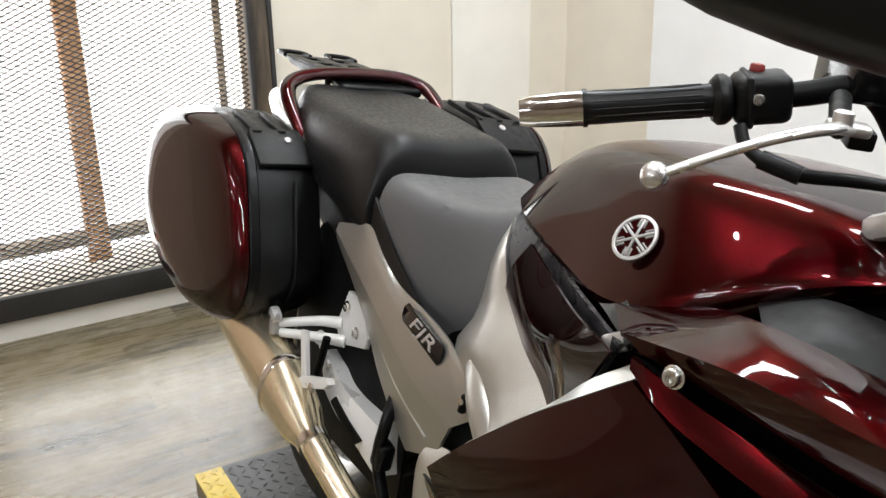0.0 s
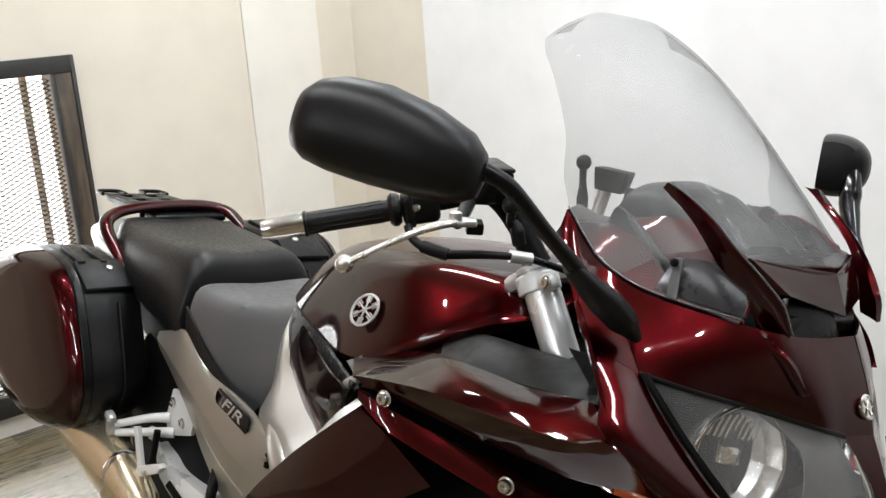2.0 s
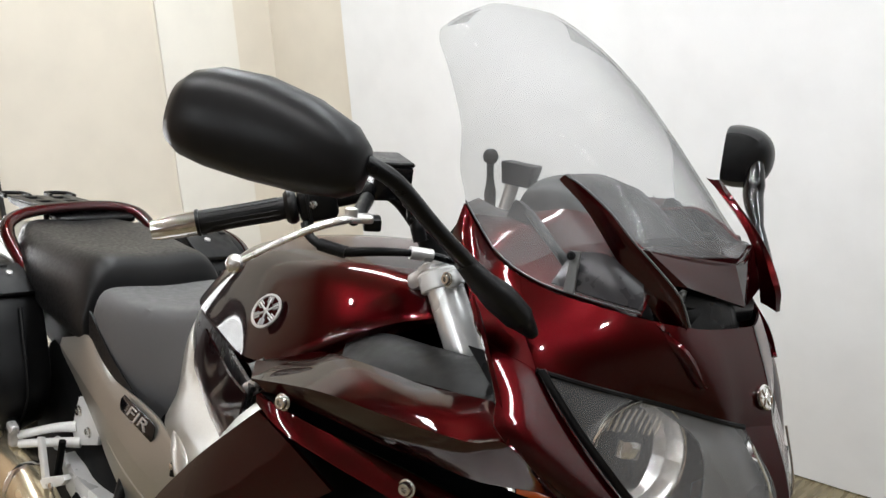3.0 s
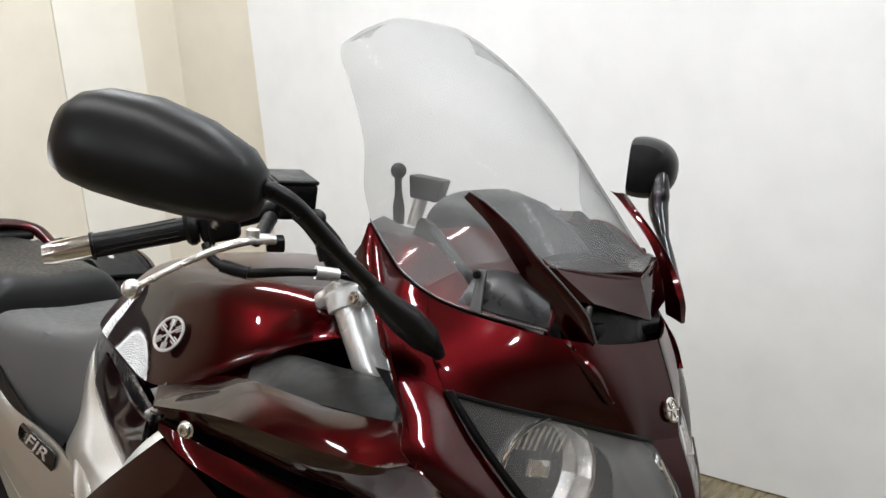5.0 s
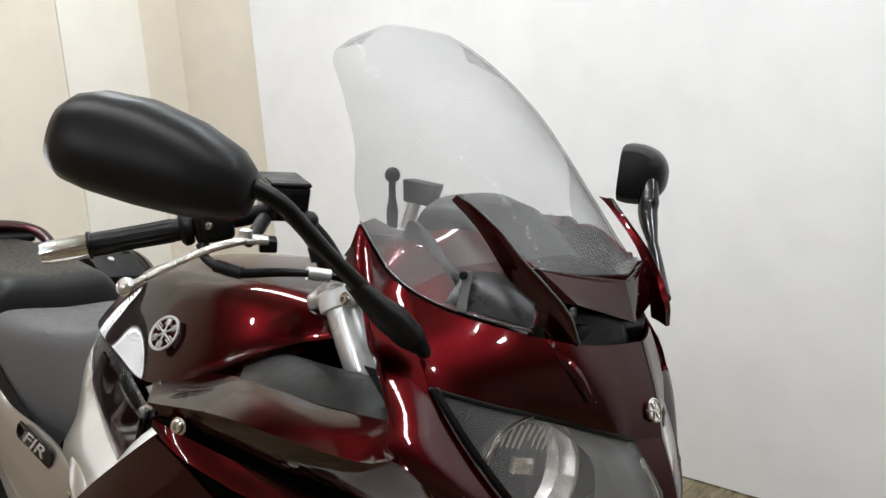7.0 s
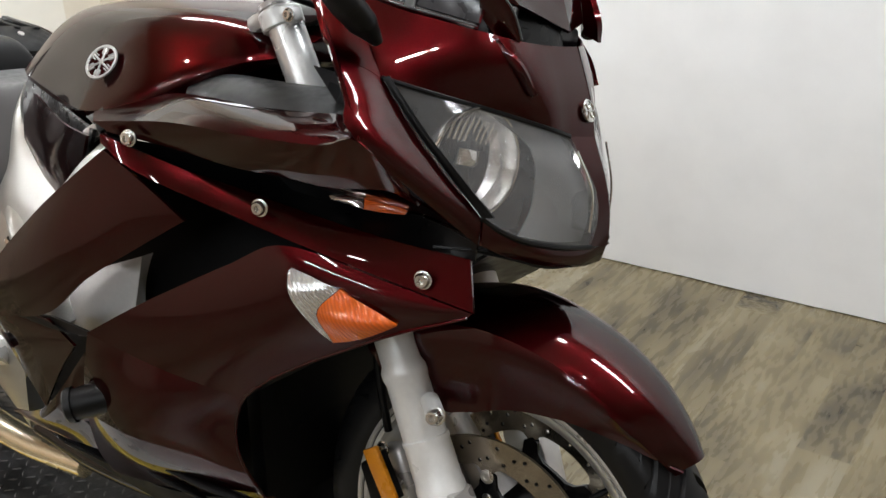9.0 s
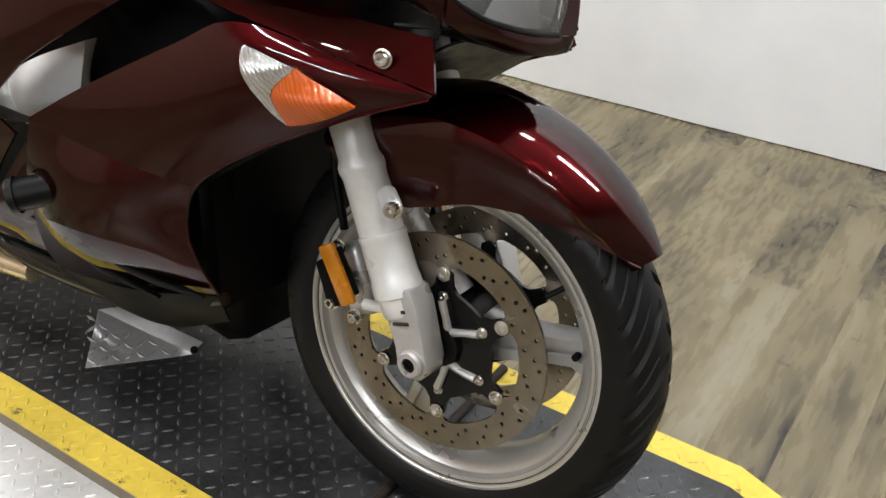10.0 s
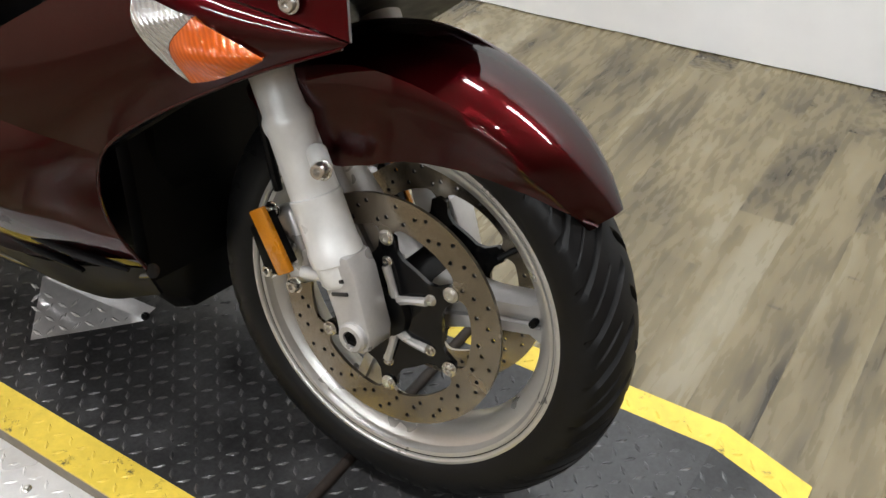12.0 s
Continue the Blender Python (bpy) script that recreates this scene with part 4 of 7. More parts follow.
part("nose_badge", moved(lathe([(0, 0), (0.0145, 0), (0.0145, 0.003), (0.0127, 0.004), (0.0122, 0.0025), (0, 0.0025)], 32, axis="z"), stand((0.041, 0.016, 0.892), (0.93, 0.03, 0.36))), CHROME, bike, "small round chrome nose badge")
for k in range(3):
    part("badge_mark", block(0.0026, 0.022, 0.0025, stand((0.0435, 0.016, 0.893), (0.93, 0.03, 0.36)) @ pose(0, 0, 0, 0, 0, 60 * k), 0.0008, 1), CHROME, bike)

# -- headlamps --
HL_BOT = [(0.024, -0.176, 0.784), (0.036, -0.155, 0.768), (0.052, -0.12, 0.752), (0.07, -0.06, 0.737), (0.08, -0.01, 0.731)]
HL_IN = [(0.08, -0.01, 0.731), (0.079, 0.004, 0.765), (0.068, 0.006, 0.805), (0.04, -0.02, 0.864)]


def lamp_parts(twin):
    f = left if twin else (lambda b: b)
    s = -1 if twin else 1
    lamp = assembly("headlamp", "large clear headlamp with chrome reflector")
    lens = part("lens", f(coons(HL_BOT, HL_TOP[:5], left=HL_REAR[::-1], right=HL_IN, out=(0.8, -0.5, 0.2), bulge=0.012, thick=0.003, nu=26, nv=18)), CLEAR, lamp, "clear plastic lens")
    lens.visible_shadow = False
    back = lambda pts, d: [(x - d, y * 0.96 - 0.0, z) for x, y, z in pts]
    # housing coloured dark for the shadow inside the lamp
    part("housing", f(coons(back(HL_BOT, 0.11), back(HL_TOP[:5], 0.11), left=back(HL_REAR[::-1], 0.1)[:1] + back(HL_REAR[::-1], 0.11)[1:-1] + back(HL_REAR[::-1], 0.11)[-1:], right=back(HL_IN, 0.11), out=(0.8, -0.5, 0.2), thick=0.003, nu=16, nv=12)), SHADEGREY, lamp)
    c, w = Vector((-0.014, -0.14, 0.836)), Vector((0.93, -0.25, 0.05))
    bowl = stand(c, w) @ Matrix.Scale(1.04, 4)
    part("reflector", f(moved(lathe([(0.012, -0.05), (0.026, -0.047), (0.041, -0.035), (0.053, -0.016), (0.06, 0.003), (0.0615, 0.0), (0.055, -0.018), (0.043, -0.038), (0.012, -0.054)], 16, axis="z", closed=True), bowl)), MIRRORED, lamp, "faceted chrome reflector bowl", sharp=4)
    for k in range(10):
        x = -0.036 + 0.008 * k
        part("flute", f(tube([bowl @ Vector((x, y, -0.004 - 0.02 * (1 - (y / 0.06) ** 2))) for y in (0.022, 0.036, 0.05 - abs(x) * 0.25)], 0.0016, 6)), MIRRORED, lamp, "upright flute in the lamp")
    part("bulb_shield", f(moved(block(0.026, 0.02, 0.012, None, 0.003, 2), bowl @ pose(0.004, 0.004, -0.02))), CHROME, lamp)
    part("bezel", f(moved(lathe([(0.061, 0.004), (0.0625, 0.005), (0.063, 0.0), (0.0615, -0.004)], 48, axis="z", closed=True), bowl)), CHROME, lamp)
    sink = lambda pts: [(x - 0.014, y * 0.97, z + (0.836 - z) * 0.04) for x, y, z in pts]
    part("inner_reflector", f(coons(sink(HL_BOT[2:]), sink(HL_TOP[2:5]), left=[sink(HL_BOT)[2], (0.032, -0.078, 0.79), (0.022, -0.076, 0.85), sink(HL_TOP)[2]], right=sink(HL_IN), out=(1, -0.4, 0), bulge=-0.004, thick=0.002, nu=16, nv=12)), GREYLAMP, lamp, "smooth grey inner panel")
    edge = [(x + 0.003, y - 0.002, z + 0.001) for x, y, z in HL_REAR]
    if not twin:
        part("seal", f(coons(edge, [(x + 0.007 + 0.002 * k, y + 0.004, z + 0.002) for k, (x, y, z) in enumerate(edge)], out=(0.6, -0.8, 0.1), bulge=0.002, thick=0.004, nu=20, nv=5)), BLACK, lamp, "black seal along the lens edge")
    part("lower_seal", f(tube(HL_BOT, 0.0035, 8)), BLACK, lamp)
    part("light_guide", f(tube([(0.058, -0.03, 0.85), (0.075, -0.012, 0.8), (0.077, -0.012, 0.75)], 0.0016, 6)), CHROME, lamp)
    part("brow", f(tube(HL_TOP[:5], 0.003, 8)), BLACK, lamp)
    return lamp


lamp_parts(False)
lamp_parts(True)
both("chin", lambda: coons([(0.03, -0.18, 0.754), (0.04, -0.14, 0.735), (0.06, -0.08, 0.715), (0.074, -0.02, 0.706), (0.078, 0.026, 0.705)], [(0.027, -0.176, 0.78), (0.039, -0.155, 0.764), (0.055, -0.12, 0.748), (0.073, -0.05, 0.732), (0.084, 0.026, 0.727)], out=(0.7, -0.4, -0.3), bulge=0.004, thick=0.004, nu=20, nv=6), MAROON, "", fairing)
both("nose_centre", lambda: coons(HL_IN, [(0.086, 0.026, 0.728), (0.084, 0.026, 0.765), (0.073, 0.026, 0.808), (0.05, 0.026, 0.86)], out=(1, 0, 0.2), thick=0.004, nu=12, nv=4), MAROON, "", fairing)
both("chin_floor", lambda: coons([(-0.03, -0.19, 0.74), (-0.03, -0.09, 0.72), (-0.03, 0.026, 0.712)], [(0.03, -0.165, 0.744), (0.062, -0.08, 0.713), (0.076, 0.026, 0.706)], out=(0.2, 0, -1), thick=0.003, nu=12, nv=6), BLACK, "", fairing)

# position lamp in the side hollow
for tw in (False, True):
    f = left if tw else (lambda b: b)
    ml = assembly("marker_lamp", "slim clear and amber marker lamp")
    part("clear_half", f(coons([(-0.1954, -0.1840, 0.7634), (-0.1724, -0.1800, 0.7616), (-0.1499, -0.1760, 0.7591)], [(-0.2083, -0.1800, 0.7698), (-0.1826, -0.1740, 0.7732), (-0.1565, -0.1680, 0.7767)], bulge=0.003, thick=0.004, nu=10, nv=6)), CHROME, ml)
    part("amber_half", f(coons([(-0.1480, -0.1760, 0.7588), (-0.1216, -0.1700, 0.7591), (-0.0942, -0.1640, 0.7611)], [(-0.1547, -0.1680, 0.7771), (-0.1281, -0.1640, 0.7762), (-0.0910, -0.1620, 0.7664)], bulge=0.003, thick=0.004, nu=10, nv=6)), AMBER, ml)


# lower fairing
ARCH = [(0.03, -0.198, 0.672), (-0.05, -0.219, 0.636), (-0.11, -0.235, 0.603), (-0.17, -0.249, 0.568), (-0.225, -0.26, 0.53), (-0.262, -0.263, 0.494), (-0.281, -0.258, 0.452), (-0.286, -0.25, 0.408), (-0.281, -0.236, 0.368), (-0.27, -0.21, 0.318)]
both("lower_fairing", lambda: coons(ARCH[:6][::-1], [(-0.5, -0.332, 0.536), (-0.41, -0.311, 0.597), (-0.28, -0.278, 0.676), (-0.2, -0.257, 0.716), (-0.064, -0.222, 0.695), (0.036, -0.197, 0.678)], left=[ARCH[5], (-0.38, -0.3, 0.51), (-0.5, -0.332, 0.536)], bulge=0.008, thick=0.004, nu=34, nv=14), MAROON, "", fairing)
both("arch_edge", lambda: tube(ARCH, 0.0022, 8), MAROON, "rolled edge of the wheel arch", fairing)
both("belly_fairing", lambda: coons(ARCH[5:], [(-0.5, -0.33, 0.536), (-0.53, -0.318, 0.46), (-0.56, -0.295, 0.38), (-0.585, -0.262, 0.3), (-0.585, -0.235, 0.25)][:5], left=[ARCH[5], (-0.38, -0.3, 0.51), (-0.5, -0.33, 0.536)], right=[ARCH[-1], (-0.35, -0.22, 0.3), (-0.46, -0.232, 0.272), (-0.585, -0.235, 0.25)], bulge=0.028, thick=0.004, nu=24, nv=16), MAROON, "", fairing)
both("belly_tail", lambda: coons([(-0.585, -0.262, 0.3), (-0.72, -0.245, 0.27), (-0.86, -0.22, 0.245)], [(-0.515, -0.326, 0.5), (-0.66, -0.3, 0.36), (-0.86, -0.24, 0.262)], bulge=0.012, thick=0.004, nu=18, nv=8), MAROON, "", fairing)
both("belly_edge", lambda: tube([(-0.27, -0.2, 0.31), (-0.36, -0.19, 0.27), (-0.5, -0.185, 0.225), (-0.7, -0.175, 0.195), (-0.9, -0.17, 0.19)], [0.01, 0.016, 0.02, 0.02, 0.012], 10), GLOSSY, "", fairing)
both("belly_louvre", lambda: tube([(-0.56, -0.287, 0.405), (-0.5381, -0.283, 0.3886), (-0.4251, -0.262, 0.3444), (-0.35, -0.245, 0.325), (-0.285, -0.225, 0.316)], [0.005, 0.014, 0.017, 0.012, 0.004], 14, flat=0.5), DARK, "black louvre along the belly", fairing)
both("belly_louvre", lambda: tube([(-0.6, -0.278, 0.36), (-0.5325, -0.272, 0.345), (-0.4441, -0.252, 0.312), (-0.36, -0.238, 0.292)], [0.005, 0.014, 0.016, 0.004], 14, flat=0.5), DARK, "black louvre along the belly", fairing)
both("belly_lip", lambda: coons([(-0.27, -0.19, 0.27), (-0.45, -0.16, 0.18), (-0.7, -0.13, 0.14)], [(-0.272, -0.212, 0.318), (-0.46, -0.233, 0.27), (-0.72, -0.235, 0.25)], bulge=0.01, thick=0.004, nu=16, nv=7), DARK, "", fairing)
# upper side panel, with pale strip along its rear edge
B_TOP = [(-0.775, -0.33, 0.535), (-0.7, -0.335, 0.605), (-0.6, -0.335, 0.69), (-0.52, -0.33, 0.752), (-0.462, -0.324, 0.796)]
both("side_panel", lambda: coons([(-0.72, -0.332, 0.5), (-0.59, -0.333, 0.54), (-0.5, -0.331, 0.612), (-0.415, -0.312, 0.672), (-0.342, -0.293, 0.722)], B_TOP, right=[(-0.342, -0.293, 0.722), (-0.41, -0.312, 0.767), B_TOP[-1]], bulge=0.01, thick=0.006, nu=26, nv=12), MAROON, "", fairing)
both("side_panel_strip", lambda: coons([(x, y + 0.004, z + 0.002) for x, y, z in B_TOP[1:]], [(-0.70, -0.325, 0.61), (-0.58, -0.318, 0.714), (-0.533, -0.312, 0.763), (-0.482, -0.31, 0.802)], out=(-0.3, -0.5, 0.8), thick=0.004, nu=16, nv=6), SILVER, "pale silver strip", fairing)
both("gill", lambda: coons([(-0.6, -0.322, 0.52), (-0.54, -0.322, 0.52), (-0.49, -0.318, 0.53)], [(-0.785, -0.325, 0.52), (-0.72, -0.322, 0.505), (-0.6, -0.322, 0.53)], bulge=0.0, thick=0.004, nu=8, nv=5), BLACK, "", fairing)
both("side_tail", lambda: coons([(-0.66, -0.3, 0.36), (-0.6, -0.312, 0.44), (-0.545, -0.322, 0.5)], [(-0.80, -0.315, 0.5), (-0.76, -0.325, 0.515), (-0.6, -0.325, 0.525)], bulge=0.004, thick=0.004, nu=12, nv=8), MAROON, "", fairing)
for p in ((-0.424, -0.312, 0.816), (-0.233, -0.268, 0.758), (-0.023, -0.214, 0.708)):
    for s in (1, -1):
        bolt(fairing, (p[0], p[1] * s, p[2]), (0.25, -0.97 * s, 0), 0.009, 0.008)

# turn signal in the lower fairing
for tw in (False, True):
    f = left if tw else (lambda b: b)
    ts = assembly("turn_signal", "flush clear and amber turn signal")
    part("clear_half", f(coons([(-0.185, -0.268, 0.688), (-0.172, -0.266, 0.655), (-0.148, -0.257, 0.625), (-0.124, -0.25, 0.611)], [(-0.18, -0.266, 0.695), (-0.158, -0.26, 0.69), (-0.135, -0.255, 0.684), (-0.118, -0.25, 0.68)], right=[(-0.124, -0.25, 0.611), (-0.145, -0.258, 0.645), (-0.118, -0.25, 0.68)], bulge=0.012, thick=0.006, nu=14, nv=10)), LENSWHITE, ts, "clear ribbed lens")
    part("amber_half", f(coons([(-0.123, -0.25, 0.611), (-0.1, -0.243, 0.618), (-0.075, -0.235, 0.63), (-0.048, -0.226, 0.647)], [(-0.117, -0.25, 0.68), (-0.098, -0.244, 0.672), (-0.072, -0.236, 0.662), (-0.047, -0.226, 0.65)], left=[(-0.123, -0.25, 0.611), (-0.144, -0.258, 0.645), (-0.117, -0.25, 0.68)], bulge=0.014, thick=0.006, nu=14, nv=10)), AMBERLENS, ts, "amber lens")

# black belly between the lower panels, added to fill in the deep shade there
part("belly", mid(rings([[(x, 0.065 + y * w, z0 + (z1 - z0) * k) for y, k in ((-1, 0.45), (-0.96, 1), (0.96, 1), (1, 0.45), (0.93, 0.12), (0.75, 0), (-0.75, 0), (-0.93, 0.12))] for x, w, z0, z1 in ((-0.375, 0.11, 0.16, 0.34), (-0.39, 0.12, 0.125, 0.36), (-0.43, 0.125, 0.108, 0.36), (-0.52, 0.12, 0.115, 0.34), (-0.55, 0.1, 0.15, 0.3))])), DARK, bike, "black engine belly, enlarged to fill in deep shade")

# -- windscreen and dash --
WS = [  # from foot to top: x and z on the centre line, half width, sweep back and lift at the edge
    (0.012, 0.985, 0.212, 0.25, 0.1), (-0.06, 1.075, 0.226, 0.19, 0.045), (-0.135, 1.155, 0.23, 0.118, 0.018), (-0.21, 1.225, 0.226, 0.07, 0.004), (-0.275, 1.283, 0.219, 0.034, -0.014), (-0.306, 1.311, 0.196, 0.018, -0.026), (-0.322, 1.324, 0.155, 0.008, -0.03)]
nu, nv = 31, 33
g = np.zeros((nu, nv, 3))
ws = spline(WS, nu)
for i, (x, z, w, back, lift) in enumerate(ws):
    for j, v in enumerate(np.linspace(-1, 1, nv)):
        k = min(1.0, max(0.0, (z - 1.1) / 0.21)) ** 1.2 * 0.05
        g[i, j] = (x - back * abs(v) ** 2.0, (w - k) * v - k, z + lift * abs(v) ** 5)
# the foot follows the cowl's rim
RIM_FOOT = [(-0.234, -0.203, 1.089), (-0.209, -0.2, 1.06), (-0.183, -0.198, 1.036), (-0.149, -0.193, 1.019), (-0.112, -0.18, 1.007), (-0.065, -0.155, 0.997), (-0.034, -0.128, 0.989), (-0.066, -0.1, 1.045), (-0.05, -0.06, 1.046), (-0.028, 0.0, 1.04)]
foot = spline([tuple(FIX.inverted() @ Vector(p)) for p in RIM_FOOT], 17)
first_row = g[0].copy()
for i in range(nu):
    k = max(0.0, 1 - i / (0.4 * (nu - 1))) ** 2
    for j in range(nv):
        q = foot[abs(16 - abs(j - 16))]
        q = np.array((q[0], math.copysign(q[1], j - 16), q[2]))
        g[i, j] += (q - first_row[j]) * k
pane = part("pane", mid(grid_solid(g, 0.003, (1, 0, 0.5))), SCREEN, screen)
pane.visible_shadow = False
both("screen_rim", lambda: tube(RIM_FOOT[:7], 0.001, 8), GREYLAMP, "pale edge strip along the foot of the screen", screen)
for s in (1, -1):
    bolt(screen, (-0.1, -0.171 * s, 1.044), (0.3, -0.9 * s, 0.3), 0.004, 0.003, DARK)
    part("bracket", plate([(-0.0055, 0.016), (0.0055, 0.016), (0.0055, -0.006), (0.0065, -0.03), (-0.0065, -0.03), (-0.0055, -0.006)], 0.004, stand((-0.098, -0.168 * s, 1.033), (0.3, -0.9 * s, 0.3), (0.95 * s, 0.3, 0)), 0.001), GREYLAMP, screen)


WING_EDGE = [(-0.136, -0.15, 1.1275), (-0.1138, -0.145, 1.1162), (-0.0805, -0.137, 1.092), (-0.0552, -0.127, 1.0641), (-0.0277, -0.11, 1.0331), (-0.0096, -0.096, 1.0071), (-0.0019, -0.085, 0.9761)]


def winglet():
    """A long blade: outer face, and a bevelled foot."""
    return coons([(-0.1426, -0.15, 1.1213), (-0.106, -0.143, 1.0905), (-0.0707, -0.128, 1.0405), (-0.0302, -0.1, 0.98)], WING_EDGE, right=[(-0.0302, -0.1, 0.98), (-0.018, -0.088, 0.967), (-0.006, -0.085, 0.968), WING_EDGE[-1]], out=(0.6, -0.7, 0.3), bulge=0.003, thick=0.009, nu=30, nv=10)


def winglet_edge():
    return tube([(x + 0.0015, y + 0.001, z) for x, y, z in WING_EDGE], 0.0012, 8)


part("winglet", winglet(), MAROON, screen, "cherry-red blade beside the screen")
part("winglet_edge", winglet_edge(), GREYLAMP, screen, "pale edge of the blade")
part("winglet", coons([(-0.1471, 0.164, 1.1174), (-0.0844, 0.15, 1.0649), (-0.052, 0.145, 1.02), (-0.0372, 0.14, 0.9737)], [(-0.1277, 0.164, 1.1171), (-0.0542, 0.15, 1.0506), (-0.0181, 0.14, 0.9989), (-0.0142, 0.14, 0.967)], out=(0.7, 0.6, 0.3), bulge=0.005, thick=0.009, nu=28, nv=10), MAROON, screen, "cherry-red blade beside the screen")
# three flat facets at the foot of the screen
DEFL_TOP = [(-0.075, -0.118, 1.056), (-0.05, -0.1, 1.052), (-0.03, 0.0487, 1.0305), (-0.055, 0.131, 1.0446)]
DEFL_LOW = [(-0.06, -0.118, 1.02), (-0.02, -0.065, 1.0141), (-0.012, 0.05, 0.982), (-0.045, 0.141, 0.99)]
deflector = assembly("deflector", "cherry-red cowl piece at the foot of the screen")
for k in range(3):
    part("facet", coons(DEFL_LOW[k:k + 2], DEFL_TOP[k:k + 2], out=((0.8, -0.5, 0.3), (1, 0, 0.4), (0.7, 0.6, 0.3))[k], bulge=0.002, thick=0.005, nu=14, nv=8), MAROON, deflector)
part("shelf", coons(DEFL_TOP, [(-0.13, -0.1, 1.05), (-0.125, -0.05, 1.045), (-0.125, 0.07, 1.035), (-0.13, 0.12, 1.04)], out=(0.1, 0, 1), thick=0.004, nu=20, nv=6), MAROON, deflector)
part("tab", block(0.004, 0.028, 0.024, Matrix.Translation((-0.026, -0.066, 1.0)) @ pose(0, 0, 0, 0, 10, 20), 0.002), GREYLAMP, deflector, "pale clip under the cowl piece")
# black block stands in for the shade deep in the slot under the screen
part("slot_shade_block", mid(block(0.05, 0.16, 0.03, Matrix.Translation((-0.05, 0, 0.972)), 0.008)), BLACK, bike)
# inner dash
# added black sheet behind that slot, for the same shade
both("slot_shade_sheet", lambda: coons([(-0.06, -0.13, 0.96), (-0.025, -0.08, 0.955), (-0.012, 0.0, 0.954), (-0.01, 0.03, 0.954)], [(-0.1, -0.12, 1.03), (-0.055, -0.075, 1.02), (-0.03, 0.0, 1.012), (-0.03, 0.03, 1.012)], out=(1, 0, 0), thick=0.004, nu=12, nv=4), BLACK, "", fairing)
dash = assembly("instrument_panel", "cherry-red inner cowl and black dash behind the screen")
COWL_EDGE = [(x, y + 0.001, z - 0.003) for x, y, z in RIM_FOOT[:7]]
both("dash_cowl", lambda: coons(COWL_EDGE, [(-0.266, -0.15, 1.087), (-0.24, -0.132, 1.075), (-0.2, -0.12, 1.078), (-0.15, -0.11, 1.085), (-0.1, -0.09, 1.07), (-0.045, -0.08, 1.035)], out=(0.1, -0.7, 0.7), bulge=0.004, thick=0.004, nu=24, nv=10), MAROON, "cherry-red inner cowl", dash)
# added dark sheet over the red cowl, to darken it near the blade
both("cowl_shade_sheet", lambda: coons([(-0.118, -0.179, 1.012), (-0.065, -0.153, 1.001), (-0.034, -0.125, 0.992)], [(-0.115, -0.15, 1.045), (-0.08, -0.132, 1.045), (-0.045, -0.112, 1.02)], out=(0.3, -0.8, 0.6), bulge=0.004, thick=0.003, nu=14, nv=8), TRIMGREY, "added dark grey sheet shading the inner cowl beside the screen guide", dash)
part("clock_hood", mid(rings([oval((x, 0.004, z), (0, 1, 0), (0.25, 0, 0.97), w, h, 2.4, 34) for x, z, w, h in ((-0.285, 1.068, 0.085, 0.046), (-0.25, 1.074, 0.09, 0.045), (-0.205, 1.07, 0.088, 0.038), (-0.165, 1.055, 0.082, 0.028), (-0.125, 1.036, 0.07, 0.014))])), SATIN, dash, "satin black hood over the clocks")
part("strut", tube([(-0.1932, -0.14, 1.079), (-0.15, -0.148, 1.052), (-0.0909, -0.155, 1.012)], [0.006, 0.009, 0.011], 10, flat=0.6), MATT, dash, "black screen guide")
for s in (1, -1):
    part("inner_fin", mid(coons([(-0.236, 0.168 * s, 1.045), (-0.19, 0.17 * s, 1.02), (-0.14, 0.165 * s, 1.0)], [(-0.222, 0.165 * s, 1.083), (-0.205, 0.165 * s, 1.083), (-0.13, 0.165 * s, 1.018)], out=(0, -1, 0.2), bulge=0.004, thick=0.012, nu=14, nv=8)), MATT, dash)
part("clock_face", mid(rings([oval((x, 0.0, z), (0, 1, 0), (0.25, 0, 0.97), w, h, 2.4, 34) for x, z, w, h in ((-0.272, 1.06, 0.085, 0.038), (-0.268, 1.061, 0.09, 0.041))])), GLOSSY, dash)
part("dash_back", coons([(-0.262, -0.2, 1.045), (-0.285, 0.0, 0.98), (-0.262, 0.2, 1.045)], [(-0.255, -0.17, 1.084), (-0.262, 0.0, 1.05), (-0.255, 0.17, 1.084)], out=(-1, 0, 0), thick=0.004, nu=16, nv=6), BLACK, dash)
part("dash_floor", block(0.2, 0.3, 0.02, Matrix.Translation((-0.16, 0, 0.975)), 0.006), BLACK, dash)

